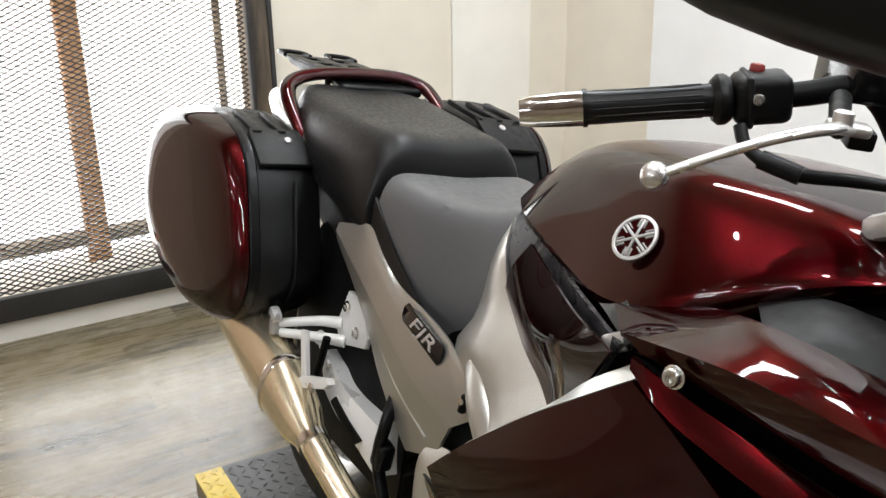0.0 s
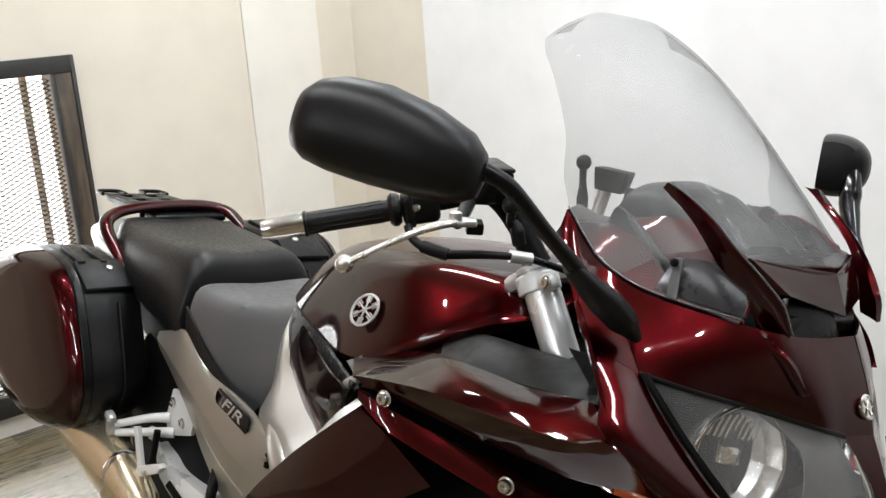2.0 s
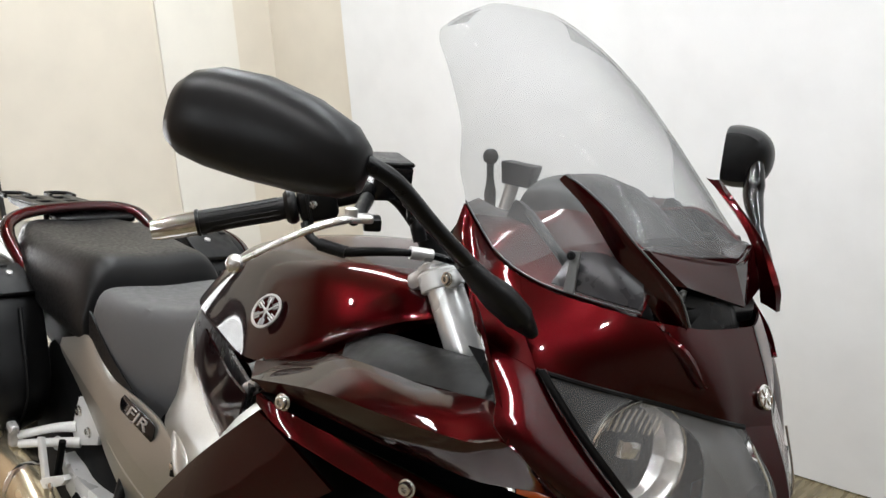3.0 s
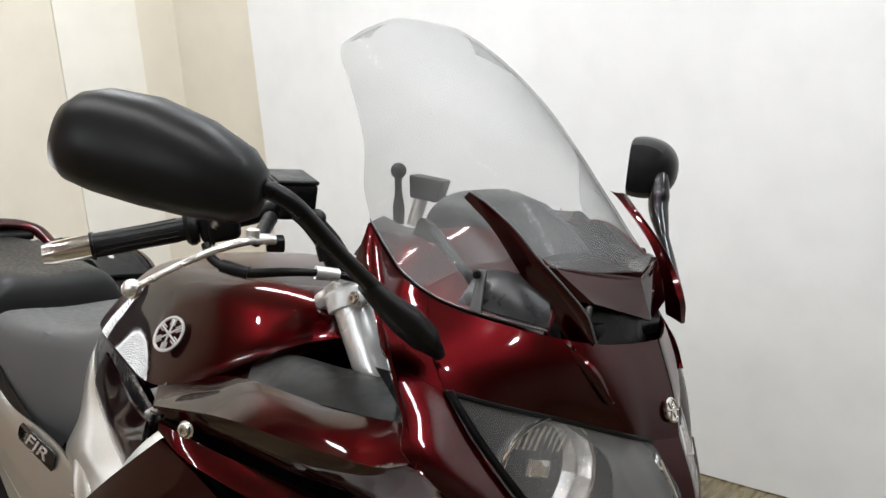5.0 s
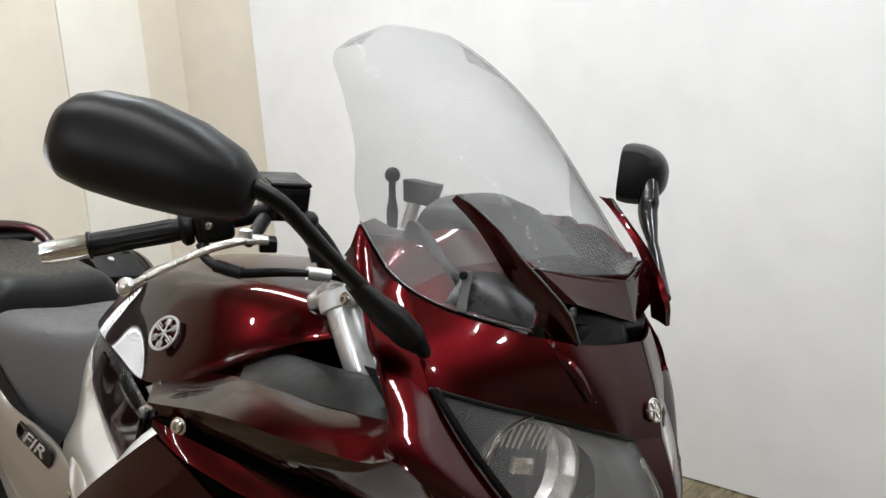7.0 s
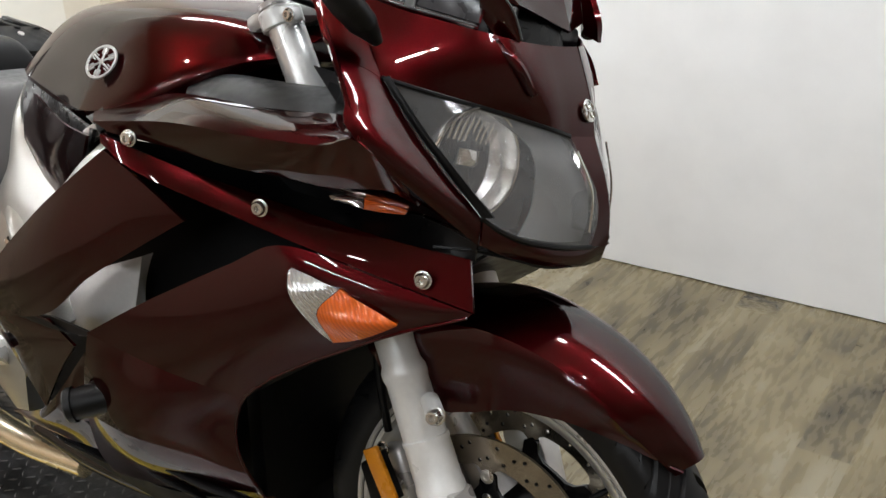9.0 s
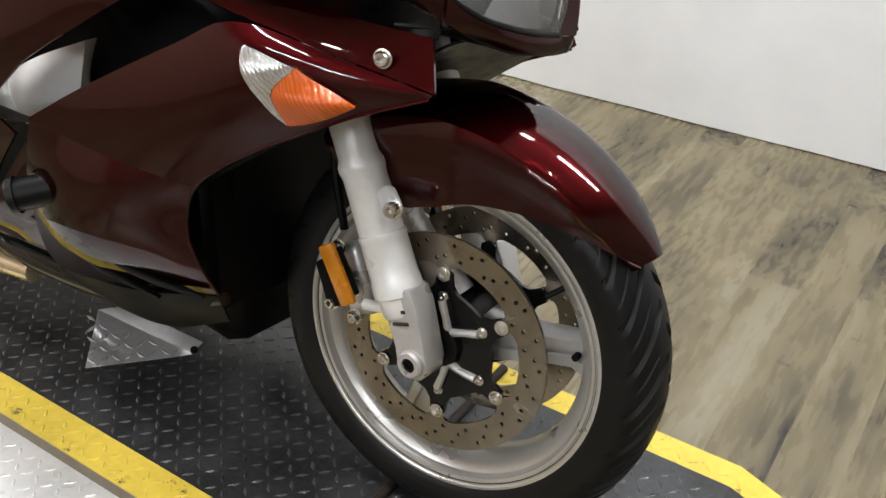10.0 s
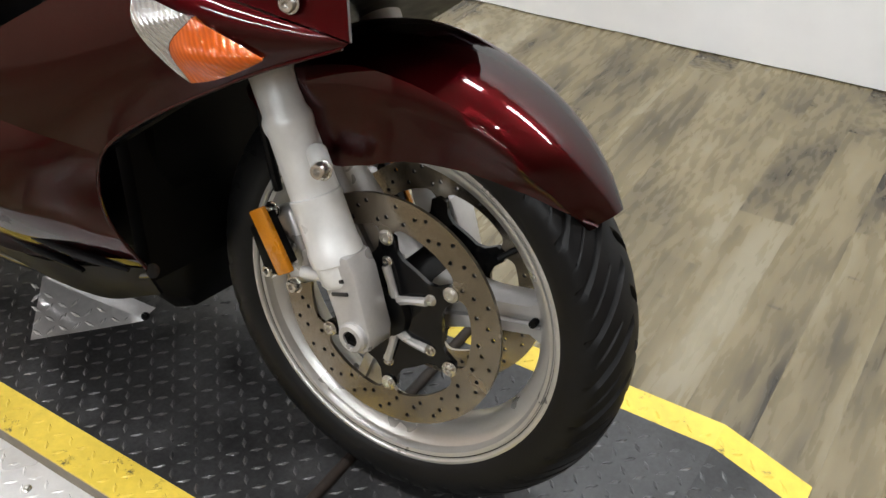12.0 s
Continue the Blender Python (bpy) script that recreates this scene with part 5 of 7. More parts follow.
# -- mirrors --
def left_mirror():
    """Seen end-on: flat glass towards the rider, a domed back, a bulb-ended stalk."""
    m = assembly("mirror", "matt black rear-view mirror on a slim glossy stalk")
    d, fwd, up = (Vector(v).normalized() for v in ((-0.45, 0.893, 0.0), (0.893, 0.45, -0.06), (0.06, 0.0, 1.0)))
    c = Vector((-0.268, 0.44, 1.139))
    loops = []
    for s, h, w in ((-0.06, 0.02, 0.022), (-0.054, 0.038, 0.042), (-0.04, 0.0465, 0.053), (-0.01, 0.0495, 0.057), (0.03, 0.05, 0.057), (0.075, 0.044, 0.046), (0.105, 0.03, 0.03), (0.112, 0.012, 0.012)):
        ring = []
        for k in range(36):
            a = 2 * math.pi * k / 36
            x, z = math.cos(a), math.sin(a)
            fx = w * abs(x) ** 0.9 if x > 0 else -0.019 * min(1.0, abs(x) * 2.6)
            ring.append(c + d * s + fwd * fx + up * h * math.copysign(abs(z) ** 0.85, z))
        loops.append(ring)
    part("housing", rings(loops), SATIN, m)
    part("glass", rings([oval(c + d * 0.01 - fwd * q, up, d, 0.041 * k, 0.08 * k, 2.4, 36) for q, k in ((0.002, 0.8), (0.019, 0.8), (0.0195, 0.78))]), MIRRORED, m, "silvered mirror glass")
    part("stalk", tube([(-0.219, 0.414, 1.132), (-0.2165, 0.41, 1.121), (-0.213, 0.404, 1.1), (-0.2078, 0.396, 1.0788), (-0.1844, 0.375, 1.0427), (-0.1561, 0.35, 1.0047), (-0.125, 0.315, 0.965)], [0.012, 0.017, 0.0145, 0.0085, 0.0095, 0.011, 0.014], 16), GLOSSY, m)


def right_mirror():
    m = assembly("mirror", "matt black oval rear-view mirror on a slim stalk")
    a, b = np.array((-0.13, -0.43, 1.140)), np.array((-0.292, -0.538, 1.174))
    ax = b - a
    ln = np.linalg.norm(ax)
    d = ax / ln
    fwd = np.array((0.78, -0.6, 0.12))
    fwd -= d * (fwd @ d)
    fwd /= np.linalg.norm(fwd)
    up = np.cross(fwd, d)
    up *= np.sign(up[2])
    loops = []
    for s, h, w, dz in ((0.0, 0.008, 0.008, -0.006), (0.02, 0.022, 0.02, -0.006), (0.1, 0.034, 0.033, -0.003), (0.3, 0.044, 0.043, 0.002), (0.55, 0.049, 0.047, 0.006), (0.78, 0.047, 0.044, 0.006), (0.9, 0.041, 0.038, 0.004), (0.97, 0.031, 0.028, 0.002), (1.0, 0.016, 0.013, 0.0)):
        ring = oval(a + ax * s + up * dz, up, fwd, h, w, 2.25, 36)
        loops.append([p - fwd * max(-0.012, min(0, (p - (a + ax * s)) @ fwd + 0.012)) for p in ring])
    part("housing", rings(loops), SATIN, m)
    glass = rings([oval(a + ax * 0.54 + up * 0.008 - fwd * q, up, d, 0.041 * k, ln * 0.43 * k, 2.4, 36) for q, k in ((0.008, 1.0), (0.0145, 1.0), (0.016, 0.97))])
    part("glass", glass, MIRRORED, m, "silvered mirror glass")
    part("stalk", tube([a + d * 0.004, (-0.119, -0.408, 1.125), (-0.112, -0.36, 1.08), (-0.108, -0.305, 1.034), (-0.105, -0.27, 1.005)], [0.011, 0.0105, 0.01, 0.011, 0.014], 14, flat=0.8), BLACK, m)
    part("boot", tube([(-0.112, -0.322, 1.046), (-0.106, -0.298, 1.024), (-0.101, -0.27, 1.002), (-0.094, -0.247, 0.98), (-0.089, -0.236, 0.967)], [0.013, 0.018, 0.024, 0.022, 0.008], 18, flat=0.7), MATT, m, "rubber mirror boot")


right_mirror()
left_mirror()

# -- handlebar --
bar_r = assembly("handlebar", "right handlebar with rubber grip and chrome end weight")
G0, G1 = np.array((-0.576, -0.415, 1.016)), np.array((-0.478, -0.272, 1.054))
gd = (G1 - G0) / np.linalg.norm(G1 - G0)


def along(d):
    return tuple(G0 + gd * d)


def grip_set(twin):
    f = flip if twin else (lambda b: b)
    h = bar_r if not twin else assembly("handlebar", "left handlebar with rubber grip")
    part("end_weight", f(tube([along(0.0), along(0.004), along(0.03), along(0.052), along(0.056)], [0.012, 0.0145, 0.0152, 0.0158, 0.0158], 24, steps=14)), CHROME, h, "chrome bar end")
    part("end_ring", f(tube([along(0.056), along(0.06)], 0.0172, 24)), BLACK, h)
    part("grip", f(tube([along(0.06), along(0.1), along(0.15), along(0.172)], [0.0152, 0.0143, 0.0141, 0.0148], 24, steps=30)), GRIPRUBBER, h, "ribbed black rubber grip")
    for k in range(14):
        a = 2 * math.pi * k / 14
        u = np.cross(gd, (0, 0, 1))
        u /= np.linalg.norm(u)
        v = np.cross(u, gd)
        o = (u * math.cos(a) + v * math.sin(a)) * 0.0146
        o2 = (u * math.cos(a) + v * math.sin(a)) * 0.0141
        part("grip_rib", f(tube([G0 + gd * 0.066 + o, G0 + gd * 0.11 + o2, G0 + gd * 0.16 + o], 0.0007, 6)), GRIPRUBBER, h)
    part("grip_flange", f(tube([along(0.168), along(0.172), along(0.18), along(0.184)], [0.018, 0.0225, 0.0225, 0.019], 24, steps=10)), GRIPRUBBER, h)
    sw = part("switch_box", f(moved(block(0.042, 0.043, 0.05, None, 0.009, 3), stand(G0 + gd * 0.21, gd, (1, 0, 0)))), BLACK, h, "switch cluster")
    part("switch_ridge", f(moved(block(0.045, 0.046, 0.006, None, 0.003, 2), stand(G0 + gd * 0.198, gd, (1, 0, 0)))), MATT, h)
    part("rocker", f(moved(block(0.013, 0.009, 0.01, None, 0.003, 2), stand(G0 + gd * 0.208 + np.array((-0.008, 0.0, 0.0235)), (0, 0, 1)))), REDPLASTIC if not twin else BLACK, h, "red stop switch" if not twin else "")
    bolt(h, G0 + gd * 0.206 + np.array((0.0165, -0.0135, 0.0)), (0.75, -0.6, 0), 0.004, 0.004)
    part("bar", f(tube([along(0.18), along(0.24), along(0.3), (-0.395, -0.13, 1.045), (-0.37, -0.108, 0.99)], [0.011, 0.011, 0.012, 0.016, 0.02], 14)), DARK, h)
    # master cylinder, reservoir, lever
    part("cylinder", f(tube([(-0.41, -0.205, 1.07), (-0.375, -0.245, 1.058), (-0.356, -0.268, 1.052)], [0.0095, 0.009, 0.007], 14)), MATT, h)
    part("lever_perch", f(moved(block(0.018, 0.034, 0.01, None, 0.004, 3), pose(-0.352, -0.262, 1.055, 0, 10, -35))), LEVER, h)
    if twin:
        part("reservoir", moved(block(0.046, 0.036, 0.036, None, 0.003, 2, (1.25, 1.15)), pose(-0.492, 0.172, 1.09, 0, 6, 20)), MATT, h, "dark fluid reservoir")
        part("reservoir_neck", tube([(-0.5, 0.165, 1.075), (-0.51, 0.16, 1.03)], 0.011, 12), LEVER, h)
        part("reservoir_knob", tube([(-0.465, 0.18, 1.068), (-0.455, 0.182, 1.066)], 0.014, 14), MATT, h)
    else:
        part("reservoir", moved(block(0.08, 0.05, 0.045, None, 0.004, 2, (1.08, 1.06)), pose(-0.43, -0.16, 1.094, 0, 6, -25)), GLOSSY, h, "black fluid reservoir")
        part("reservoir_lid", moved(block(0.084, 0.054, 0.006, None, 0.002, 1), pose(-0.428, -0.16, 1.119, 0, 6, -25)), BLACK, h)
    lv = part("lever", f(tube([(-0.345, -0.272, 1.055), (-0.338, -0.298, 1.056), (-0.352, -0.33, 1.046), (-0.378, -0.362, 1.026), (-0.405, -0.39, 1.004)], [0.007, 0.0068, 0.006, 0.0052, 0.0058], 14, flat=0.7)), LEVER, h, "bare alloy brake lever")
    bmk = bmesh.new()
    bmesh.ops.create_uvsphere(bmk, u_segments=16, v_segments=10, radius=0.0115, matrix=Matrix.Translation((-0.41, -0.395, 1.0)))
    part("lever_ball", f(bmk), LEVER, h)
    part("adjuster", f(moved(lathe([(0, -0.008), (0.007, -0.008), (0.008, -0.003), (0.008, 0.006), (0.005, 0.008), (0, 0.008)], 12, axis="z"), pose(-0.343, -0.282, 1.062))), LEVER, h)
    part("cable", f(tube([(-0.455, -0.268, 1.036), (-0.4434, -0.268, 1.0205), (-0.42, -0.258, 1.008), (-0.4, -0.243, 1.0055), (-0.37, -0.21, 1.0085), (-0.3447, -0.18, 1.0085), (-0.3351, -0.15, 1.0039), (-0.3, -0.09, 0.985)], [0.006, 0.006, 0.0065, 0.006, 0.005, 0.005, 0.005, 0.005], 10)), BLACK, h, "throttle cables")
    part("cable_end", f(tube([(-0.348, -0.182, 1.009), (-0.336, -0.155, 1.005)], 0.0085, 10)), ALLOY, h)
    part("cable_sleeve", f(tube([(-0.43, -0.262, 1.012), (-0.4, -0.243, 1.005)], 0.0085, 12)), BLACK, h)
    part("perch_bracket", f(moved(block(0.024, 0.022, 0.016, None, 0.003, 2), pose(-0.36, -0.236, 1.047, 0, 10, -35))), BLACK, h)


grip_set(False)
grip_set(True)
# ball mounts
for p, q in (((-0.534, 0.145, 1.115), (-0.53, 0.147, 1.03)), ((-0.372, -0.163, 1.0715), (-0.36, -0.155, 1.02))):
    mt = assembly("ball_mount", "black rubber ball mount")
    bmk = bmesh.new()
    bmesh.ops.create_uvsphere(bmk, u_segments=20, v_segments=12, radius=0.0128, matrix=Matrix.Translation(p))
    part("ball", bmk, RUBBER, mt)
    part("arm", tube([(p[0], p[1], p[2] - 0.01), (p[0] + 0.001, p[1], p[2] - 0.025), ((p[0] + q[0]) / 2, (p[1] + q[1]) / 2, (p[2] + q[2]) / 2), q], [0.006, 0.006, 0.01, 0.009], 12), BLACK, mt)

# -- tank --
TANK = [  # x, then half width and height of five points from the crown down
    (-0.965, 0.03, 0.885, 0.055, 0.877, 0.08, 0.864, 0.115, 0.832, 0.112, 0.826),
    (-0.92, 0.05, 0.912, 0.082, 0.899, 0.11, 0.876, 0.15, 0.832, 0.147, 0.826),
    (-0.86, 0.07, 0.938, 0.11, 0.92, 0.142, 0.889, 0.184, 0.83, 0.181, 0.824),
    (-0.74, 0.09, 0.96, 0.147, 0.94, 0.179, 0.892, 0.216, 0.814, 0.212, 0.808),
    (-0.6, 0.1, 0.97, 0.165, 0.95, 0.207, 0.9, 0.258, 0.808, 0.253, 0.802),
    (-0.48, 0.095, 0.97, 0.15, 0.955, 0.192, 0.917, 0.226, 0.868, 0.216, 0.838),
    (-0.40, 0.08, 0.956, 0.126, 0.944, 0.157, 0.922, 0.176, 0.903, 0.166, 0.89),
    (-0.34, 0.06, 0.945, 0.09, 0.937, 0.11, 0.927, 0.12, 0.918, 0.11, 0.91),
]
loops = []
tank_rows = spline([list(r) for r in TANK], 40)
for _ in range(8):
    tank_rows[1:-1] = 0.25 * tank_rows[:-2] + 0.5 * tank_rows[1:-1] + 0.25 * tank_rows[2:]
for row in tank_rows:
    x, q = row[0], row[1:].reshape(-1, 2)
    half = [(0.0, q[0][1] + 0.006)] + [tuple(p) for p in q]
    prof = spline([(-a, b) for a, b in half[::-1]] + list(half[1:]), 49)
    loops.append([(x, y, z) for y, z in prof])
part("fuel_tank", mid(rings(loops)), MAROON, bike, "glossy cherry-red fuel tank")
for s in (1, -1):
    badge = assembly("tank_badge", "round silver tank badge")
    m = stand((-0.606, -0.219 * s, 0.884), (0.1, -0.83 * s, 0.55), (1, 0, 0)) @ Matrix.Scale(0.9, 4)
    part("disc", moved(lathe([(0, 0), (0.0275, 0), (0.0292, 0.002), (0.0292, 0.0035), (0, 0.0035)], 40, axis="z"), m), MAROON, badge)
    part("ring", moved(lathe([(0.0258, 0.003), (0.0302, 0.003), (0.0302, 0.0055), (0.0264, 0.006), (0.0258, 0.0055)], 40, axis="z", closed=True), m), ALLOY, badge)
    for k in range(3):
        part("bar", moved(block(0.0036, 0.05, 0.003, pose(0, 0, 0.0048, 0, 0, 60 * k + 8), 0.001, 1), m), ALLOY, badge)
        for o in (0, 180):
            for e in (-1, 1):
                q = Vector((0.0042 * e, 0.0195, 0))
                part("prong", moved(block(0.0018, 0.011, 0.003, pose(0, 0, 0.0046, 0, 0, 60 * k + o + 8) @ Matrix.Translation(q), 0.0005, 1), m), ALLOY, badge)
# knee panels and trim behind the tank
KNEE = [(-0.955, -0.128, 0.808), (-0.925, -0.155, 0.77), (-0.868, -0.176, 0.722), (-0.775, -0.207, 0.69), (-0.69, -0.232, 0.676), (-0.62, -0.262, 0.655)]
both("knee_trim", lambda: coons(KNEE, [(-0.9, -0.141, 0.859), (-0.82, -0.172, 0.84), (-0.71, -0.222, 0.812), (-0.6, -0.268, 0.81), (-0.505, -0.308, 0.813)], bulge=-0.004, thick=0.005, nu=24, nv=10), TRIMGREY, "dark grey trim between seat and tank")
both("knee_panel", lambda: coons([(-0.88, -0.182, 0.728), (-0.775, -0.216, 0.691), (-0.69, -0.244, 0.678), (-0.62, -0.272, 0.66)], [(-0.815, -0.2, 0.812), (-0.70, -0.241, 0.8), (-0.6, -0.284, 0.802), (-0.505, -0.318, 0.806)], left=[(-0.88, -0.182, 0.728), (-0.86, -0.192, 0.765), (-0.815, -0.2, 0.812)], bulge=0.006, thick=0.004, nu=20, nv=12), MAROON, "cherry-red knee panel set into the trim")
# a black strip, not an opening: paints the shade between tank and trim
both("knee_gap_shade", lambda: coons([(-0.83, -0.16, 0.84), (-0.71, -0.205, 0.81), (-0.6, -0.25, 0.808), (-0.5, -0.3, 0.81)], [(-0.83, -0.14, 0.875), (-0.71, -0.18, 0.86), (-0.6, -0.23, 0.835), (-0.51, -0.285, 0.812)], thick=0.004, nu=16, nv=5), BLACK, "black strip painting in the shaded gap below the tank")
both("tank_clip", lambda: block(0.035, 0.014, 0.02, Matrix.Translation((-0.525, -0.292, 0.805)) @ pose(0, 0, 0, 0, -30, 0), 0.004), ALLOY, "")

# -- silver frame covers --
FR_OUT = [(x, y - 0.005, z - 0.002) for x, y, z in KNEE]
FR_IN = [(-0.972, -0.118, 0.80), (-0.978, -0.14, 0.745), (-0.965, -0.165, 0.66), (-0.985, -0.18, 0.6), (-0.88, -0.205, 0.57), (-0.76, -0.25, 0.57)]
both("frame_cover", lambda: coons(FR_IN, FR_OUT, bulge=0.012, thick=0.005, nu=24, nv=10), SILVER, "silver painted frame cover curving under the tank")
both("frame_tube", lambda: tube([(-0.9, -0.18, 0.6), (-0.84, -0.205, 0.575), (-0.76, -0.22, 0.53), (-0.7, -0.22, 0.46)], [0.028, 0.032, 0.034, 0.034], 18), SILVER, "")
both("pivot_plate", lambda: coons([(-0.99, -0.2, 0.27), (-1.0, -0.205, 0.33), (-1.01, -0.2, 0.4), (-0.99, -0.19, 0.44)], [(-0.86, -0.21, 0.22), (-0.86, -0.215, 0.33), (-0.86, -0.21, 0.42), (-0.86, -0.2, 0.47)], bulge=0.012, thick=0.03, nu=14, nv=8), SILVER, "cast frame pivot plate")


def folds(pts, k=4):
    """Straight runs between the points, for edges with corners."""
    out = []
    for p, q in zip(pts, pts[1:]):
        out += [tuple(np.array(p) + (np.array(q) - np.array(p)) * i / k) for i in range(k)]
    return out + [tuple(pts[-1])]


CREASE = [(-1.41, -0.197, 0.648), (-1.243, -0.203, 0.587), (-1.12, -0.204, 0.536), (-1.033, -0.204, 0.507), (-0.937, -0.199, 0.49)]
CV_TOP = [(-1.42, -0.188, 0.66), (-1.356, -0.186, 0.676), (-1.299, -0.184, 0.689), (-1.234, -0.184, 0.658), (-1.172, -0.185, 0.63), (-1.07, -0.186, 0.618), (-0.995, -0.188, 0.606), (-0.953, -0.19, 0.592), (-0.909, -0.19, 0.594)]
CV_LOW = [(-1.424, -0.186, 0.624), (-1.34, -0.186, 0.572), (-1.263, -0.186, 0.516), (-1.201, -0.186, 0.458), (-1.131, -0.186, 0.408), (-1.074, -0.186, 0.378)]
both("side_cover", lambda: coons(CREASE, CV_TOP, right=folds([CREASE[-1], (-0.854, -0.195, 0.551), (-0.88, -0.193, 0.578), CV_TOP[-1]]), bulge=0.004, thick=0.006, nu=34, nv=16), SILVER, "silver painted side cover with model lettering")
both("lower_side_cover", lambda: coons(CV_LOW, CREASE, right=folds([CV_LOW[-1], (-0.99, -0.193, 0.414), (-0.97, -0.195, 0.43), CREASE[-1]]), bulge=0.002, thick=0.006, nu=30, nv=14), SILVER, "lower facet of the silver side cover")
both("cover_crease", lambda: tube([(-1.2, -0.1955, 0.52), (-1.11, -0.197, 0.476), (-1.0, -0.198, 0.44)], [0.002, 0.004, 0.002], 6), SILVER, "")
# near-black inlay in place of the dark inside an oblong slot
both("cover_slot_shade", lambda: tube([(-0.909, -0.2015, 0.531), (-0.904, -0.2015, 0.556)], 0.0065, 10), DARK, "oblong black inlay for a shaded slot")
both("cover_screw", lambda: moved(lathe([(0, 0), (0.006, 0), (0.006, 0.002), (0, 0.003)], 14, axis="z"), stand((-0.9055, -0.207, 0.549), (0, -1, 0))), BOLT)
# emblem: black plate with raised letters
for s in (1, -1):
    em = assembly("model_emblem", "black emblem plate with silver letters")
    tw = (lambda b: flip(b)) if s < 0 else (lambda b: b)
    m = stand((-1.051, -0.1995, 0.593), (0.02, -0.98, 0.1), (0.981, 0, -0.19))
    if s < 0:
        m = stand((-1.051, 0.237, 0.588), (0.02, 0.98, 0.1), (-0.981, 0, 0.19))
    part("plate", moved(plate([(-0.067, -0.008), (-0.06, -0.015), (0.062, -0.017), (0.068, -0.008), (0.066, 0.012), (0.058, 0.017), (-0.06, 0.017), (-0.068, 0.006)], 0.003, None, 0.001), m), GLOSSY, em)
    cu = bpy.data.curves.new("letters", "FONT")
    cu.body, cu.size, cu.extrude, cu.align_x, cu.align_y, cu.shear = "FJR", 0.034, 0.0012, "CENTER", "CENTER", 0.3
    tmp = new("letters", cu)
    dg = bpy.context.evaluated_depsgraph_get()
    me = bpy.data.meshes.new_from_object(tmp.evaluated_get(dg))
    bpy.data.objects.remove(tmp)
    me.transform(m @ Matrix.Translation((0, 0, 0.0022)) @ Matrix.Diagonal((1.75, 0.95, 1, 1)))
    me.materials.clear()
    me.materials.append(ALLOY)
    lt = new("letters", me)
    lt.parent = em

# -- seats --
def saddle(rows, n=45, steps=34):
    loops = []
    for row in spline([list(r) for r in rows], steps):
        x, q = row[0], row[1:].reshape(-1, 2)
        half = [(0.0, q[0][1] - 0.004)] + [tuple(p) for p in q]
        prof = spline([(-a, b) for a, b in half[::-1]] + list(half[1:]), n)
        loops.append([(x, y, z) for y, z in prof])
    return mid(rings(loops))


RIDER = [
    (-1.309, 0.06, 0.755, 0.1, 0.752, 0.13, 0.74, 0.145, 0.70, 0.14, 0.66),
    (-1.305, 0.085, 0.775, 0.122, 0.773, 0.144, 0.756, 0.158, 0.70, 0.15, 0.645),
    (-1.29, 0.09, 0.784, 0.13, 0.782, 0.151, 0.764, 0.162, 0.70, 0.152, 0.64),
    (-1.24, 0.085, 0.782, 0.13, 0.78, 0.152, 0.762, 0.162, 0.69, 0.15, 0.62),
    (-1.17, 0.08, 0.779, 0.125, 0.777, 0.148, 0.756, 0.157, 0.665, 0.146, 0.59),
    (-1.08, 0.065, 0.786, 0.106, 0.781, 0.127, 0.757, 0.137, 0.65, 0.125, 0.568),
    (-1.0, 0.055, 0.806, 0.09, 0.796, 0.11, 0.757, 0.126, 0.66, 0.11, 0.6),
    (-0.945, 0.045, 0.832, 0.072, 0.818, 0.092, 0.777, 0.1, 0.7, 0.09, 0.65),
]
seat = part("rider_seat", saddle(RIDER), SEATGREY, bike, "grey-black vinyl rider's seat with a dished top")
both("seat_flank", lambda: coons([(-1.302, -0.183, 0.672), (-1.21, -0.183, 0.628), (-1.12, -0.175, 0.594), (-1.03, -0.163, 0.578)], [(-1.298, -0.183, 0.74), (-1.21, -0.184, 0.68), (-1.12, -0.176, 0.622), (-1.03, -0.163, 0.584)], bulge=0.003, thick=0.004, nu=20, nv=6), VINYL, "darker side panel of the seat")
def tail(bm):
    """The tail end sits a little to the left of the frame's plane."""
    for v in bm.verts:
        k = min(1.0, max(0.0, (-1.42 - v.co.x) / 0.38))
        v.co += Vector((0, 0.034 * k + 0.25 * k * (v.co.y - 0.0), -0.014 * k))
    return bm


PILLION = [
    (-1.80, 0.06, 0.868, 0.085, 0.864, 0.1, 0.852, 0.105, 0.82, 0.09, 0.78),
    (-1.72, 0.08, 0.863, 0.112, 0.858, 0.132, 0.834, 0.136, 0.785, 0.12, 0.745),
    (-1.58, 0.09, 0.85, 0.13, 0.844, 0.152, 0.814, 0.16, 0.76, 0.15, 0.708),
    (-1.45, 0.09, 0.843, 0.13, 0.836, 0.154, 0.806, 0.167, 0.735, 0.158, 0.68),
    (-1.38, 0.088, 0.842, 0.126, 0.832, 0.152, 0.798, 0.17, 0.715, 0.162, 0.672),
    (-1.35, 0.085, 0.838, 0.122, 0.828, 0.15, 0.792, 0.17, 0.712, 0.164, 0.672),
    (-1.332, 0.082, 0.826, 0.118, 0.818, 0.147, 0.784, 0.168, 0.712, 0.163, 0.675),
    (-1.324, 0.078, 0.802, 0.114, 0.797, 0.143, 0.772, 0.164, 0.712, 0.16, 0.68),
    (-1.322, 0.06, 0.77, 0.1, 0.765, 0.125, 0.745, 0.14, 0.71, 0.14, 0.69),
]
part("pillion_seat", tail(saddle(PILLION, 45, 60)), VINYL, bike, "black vinyl stepped passenger seat")
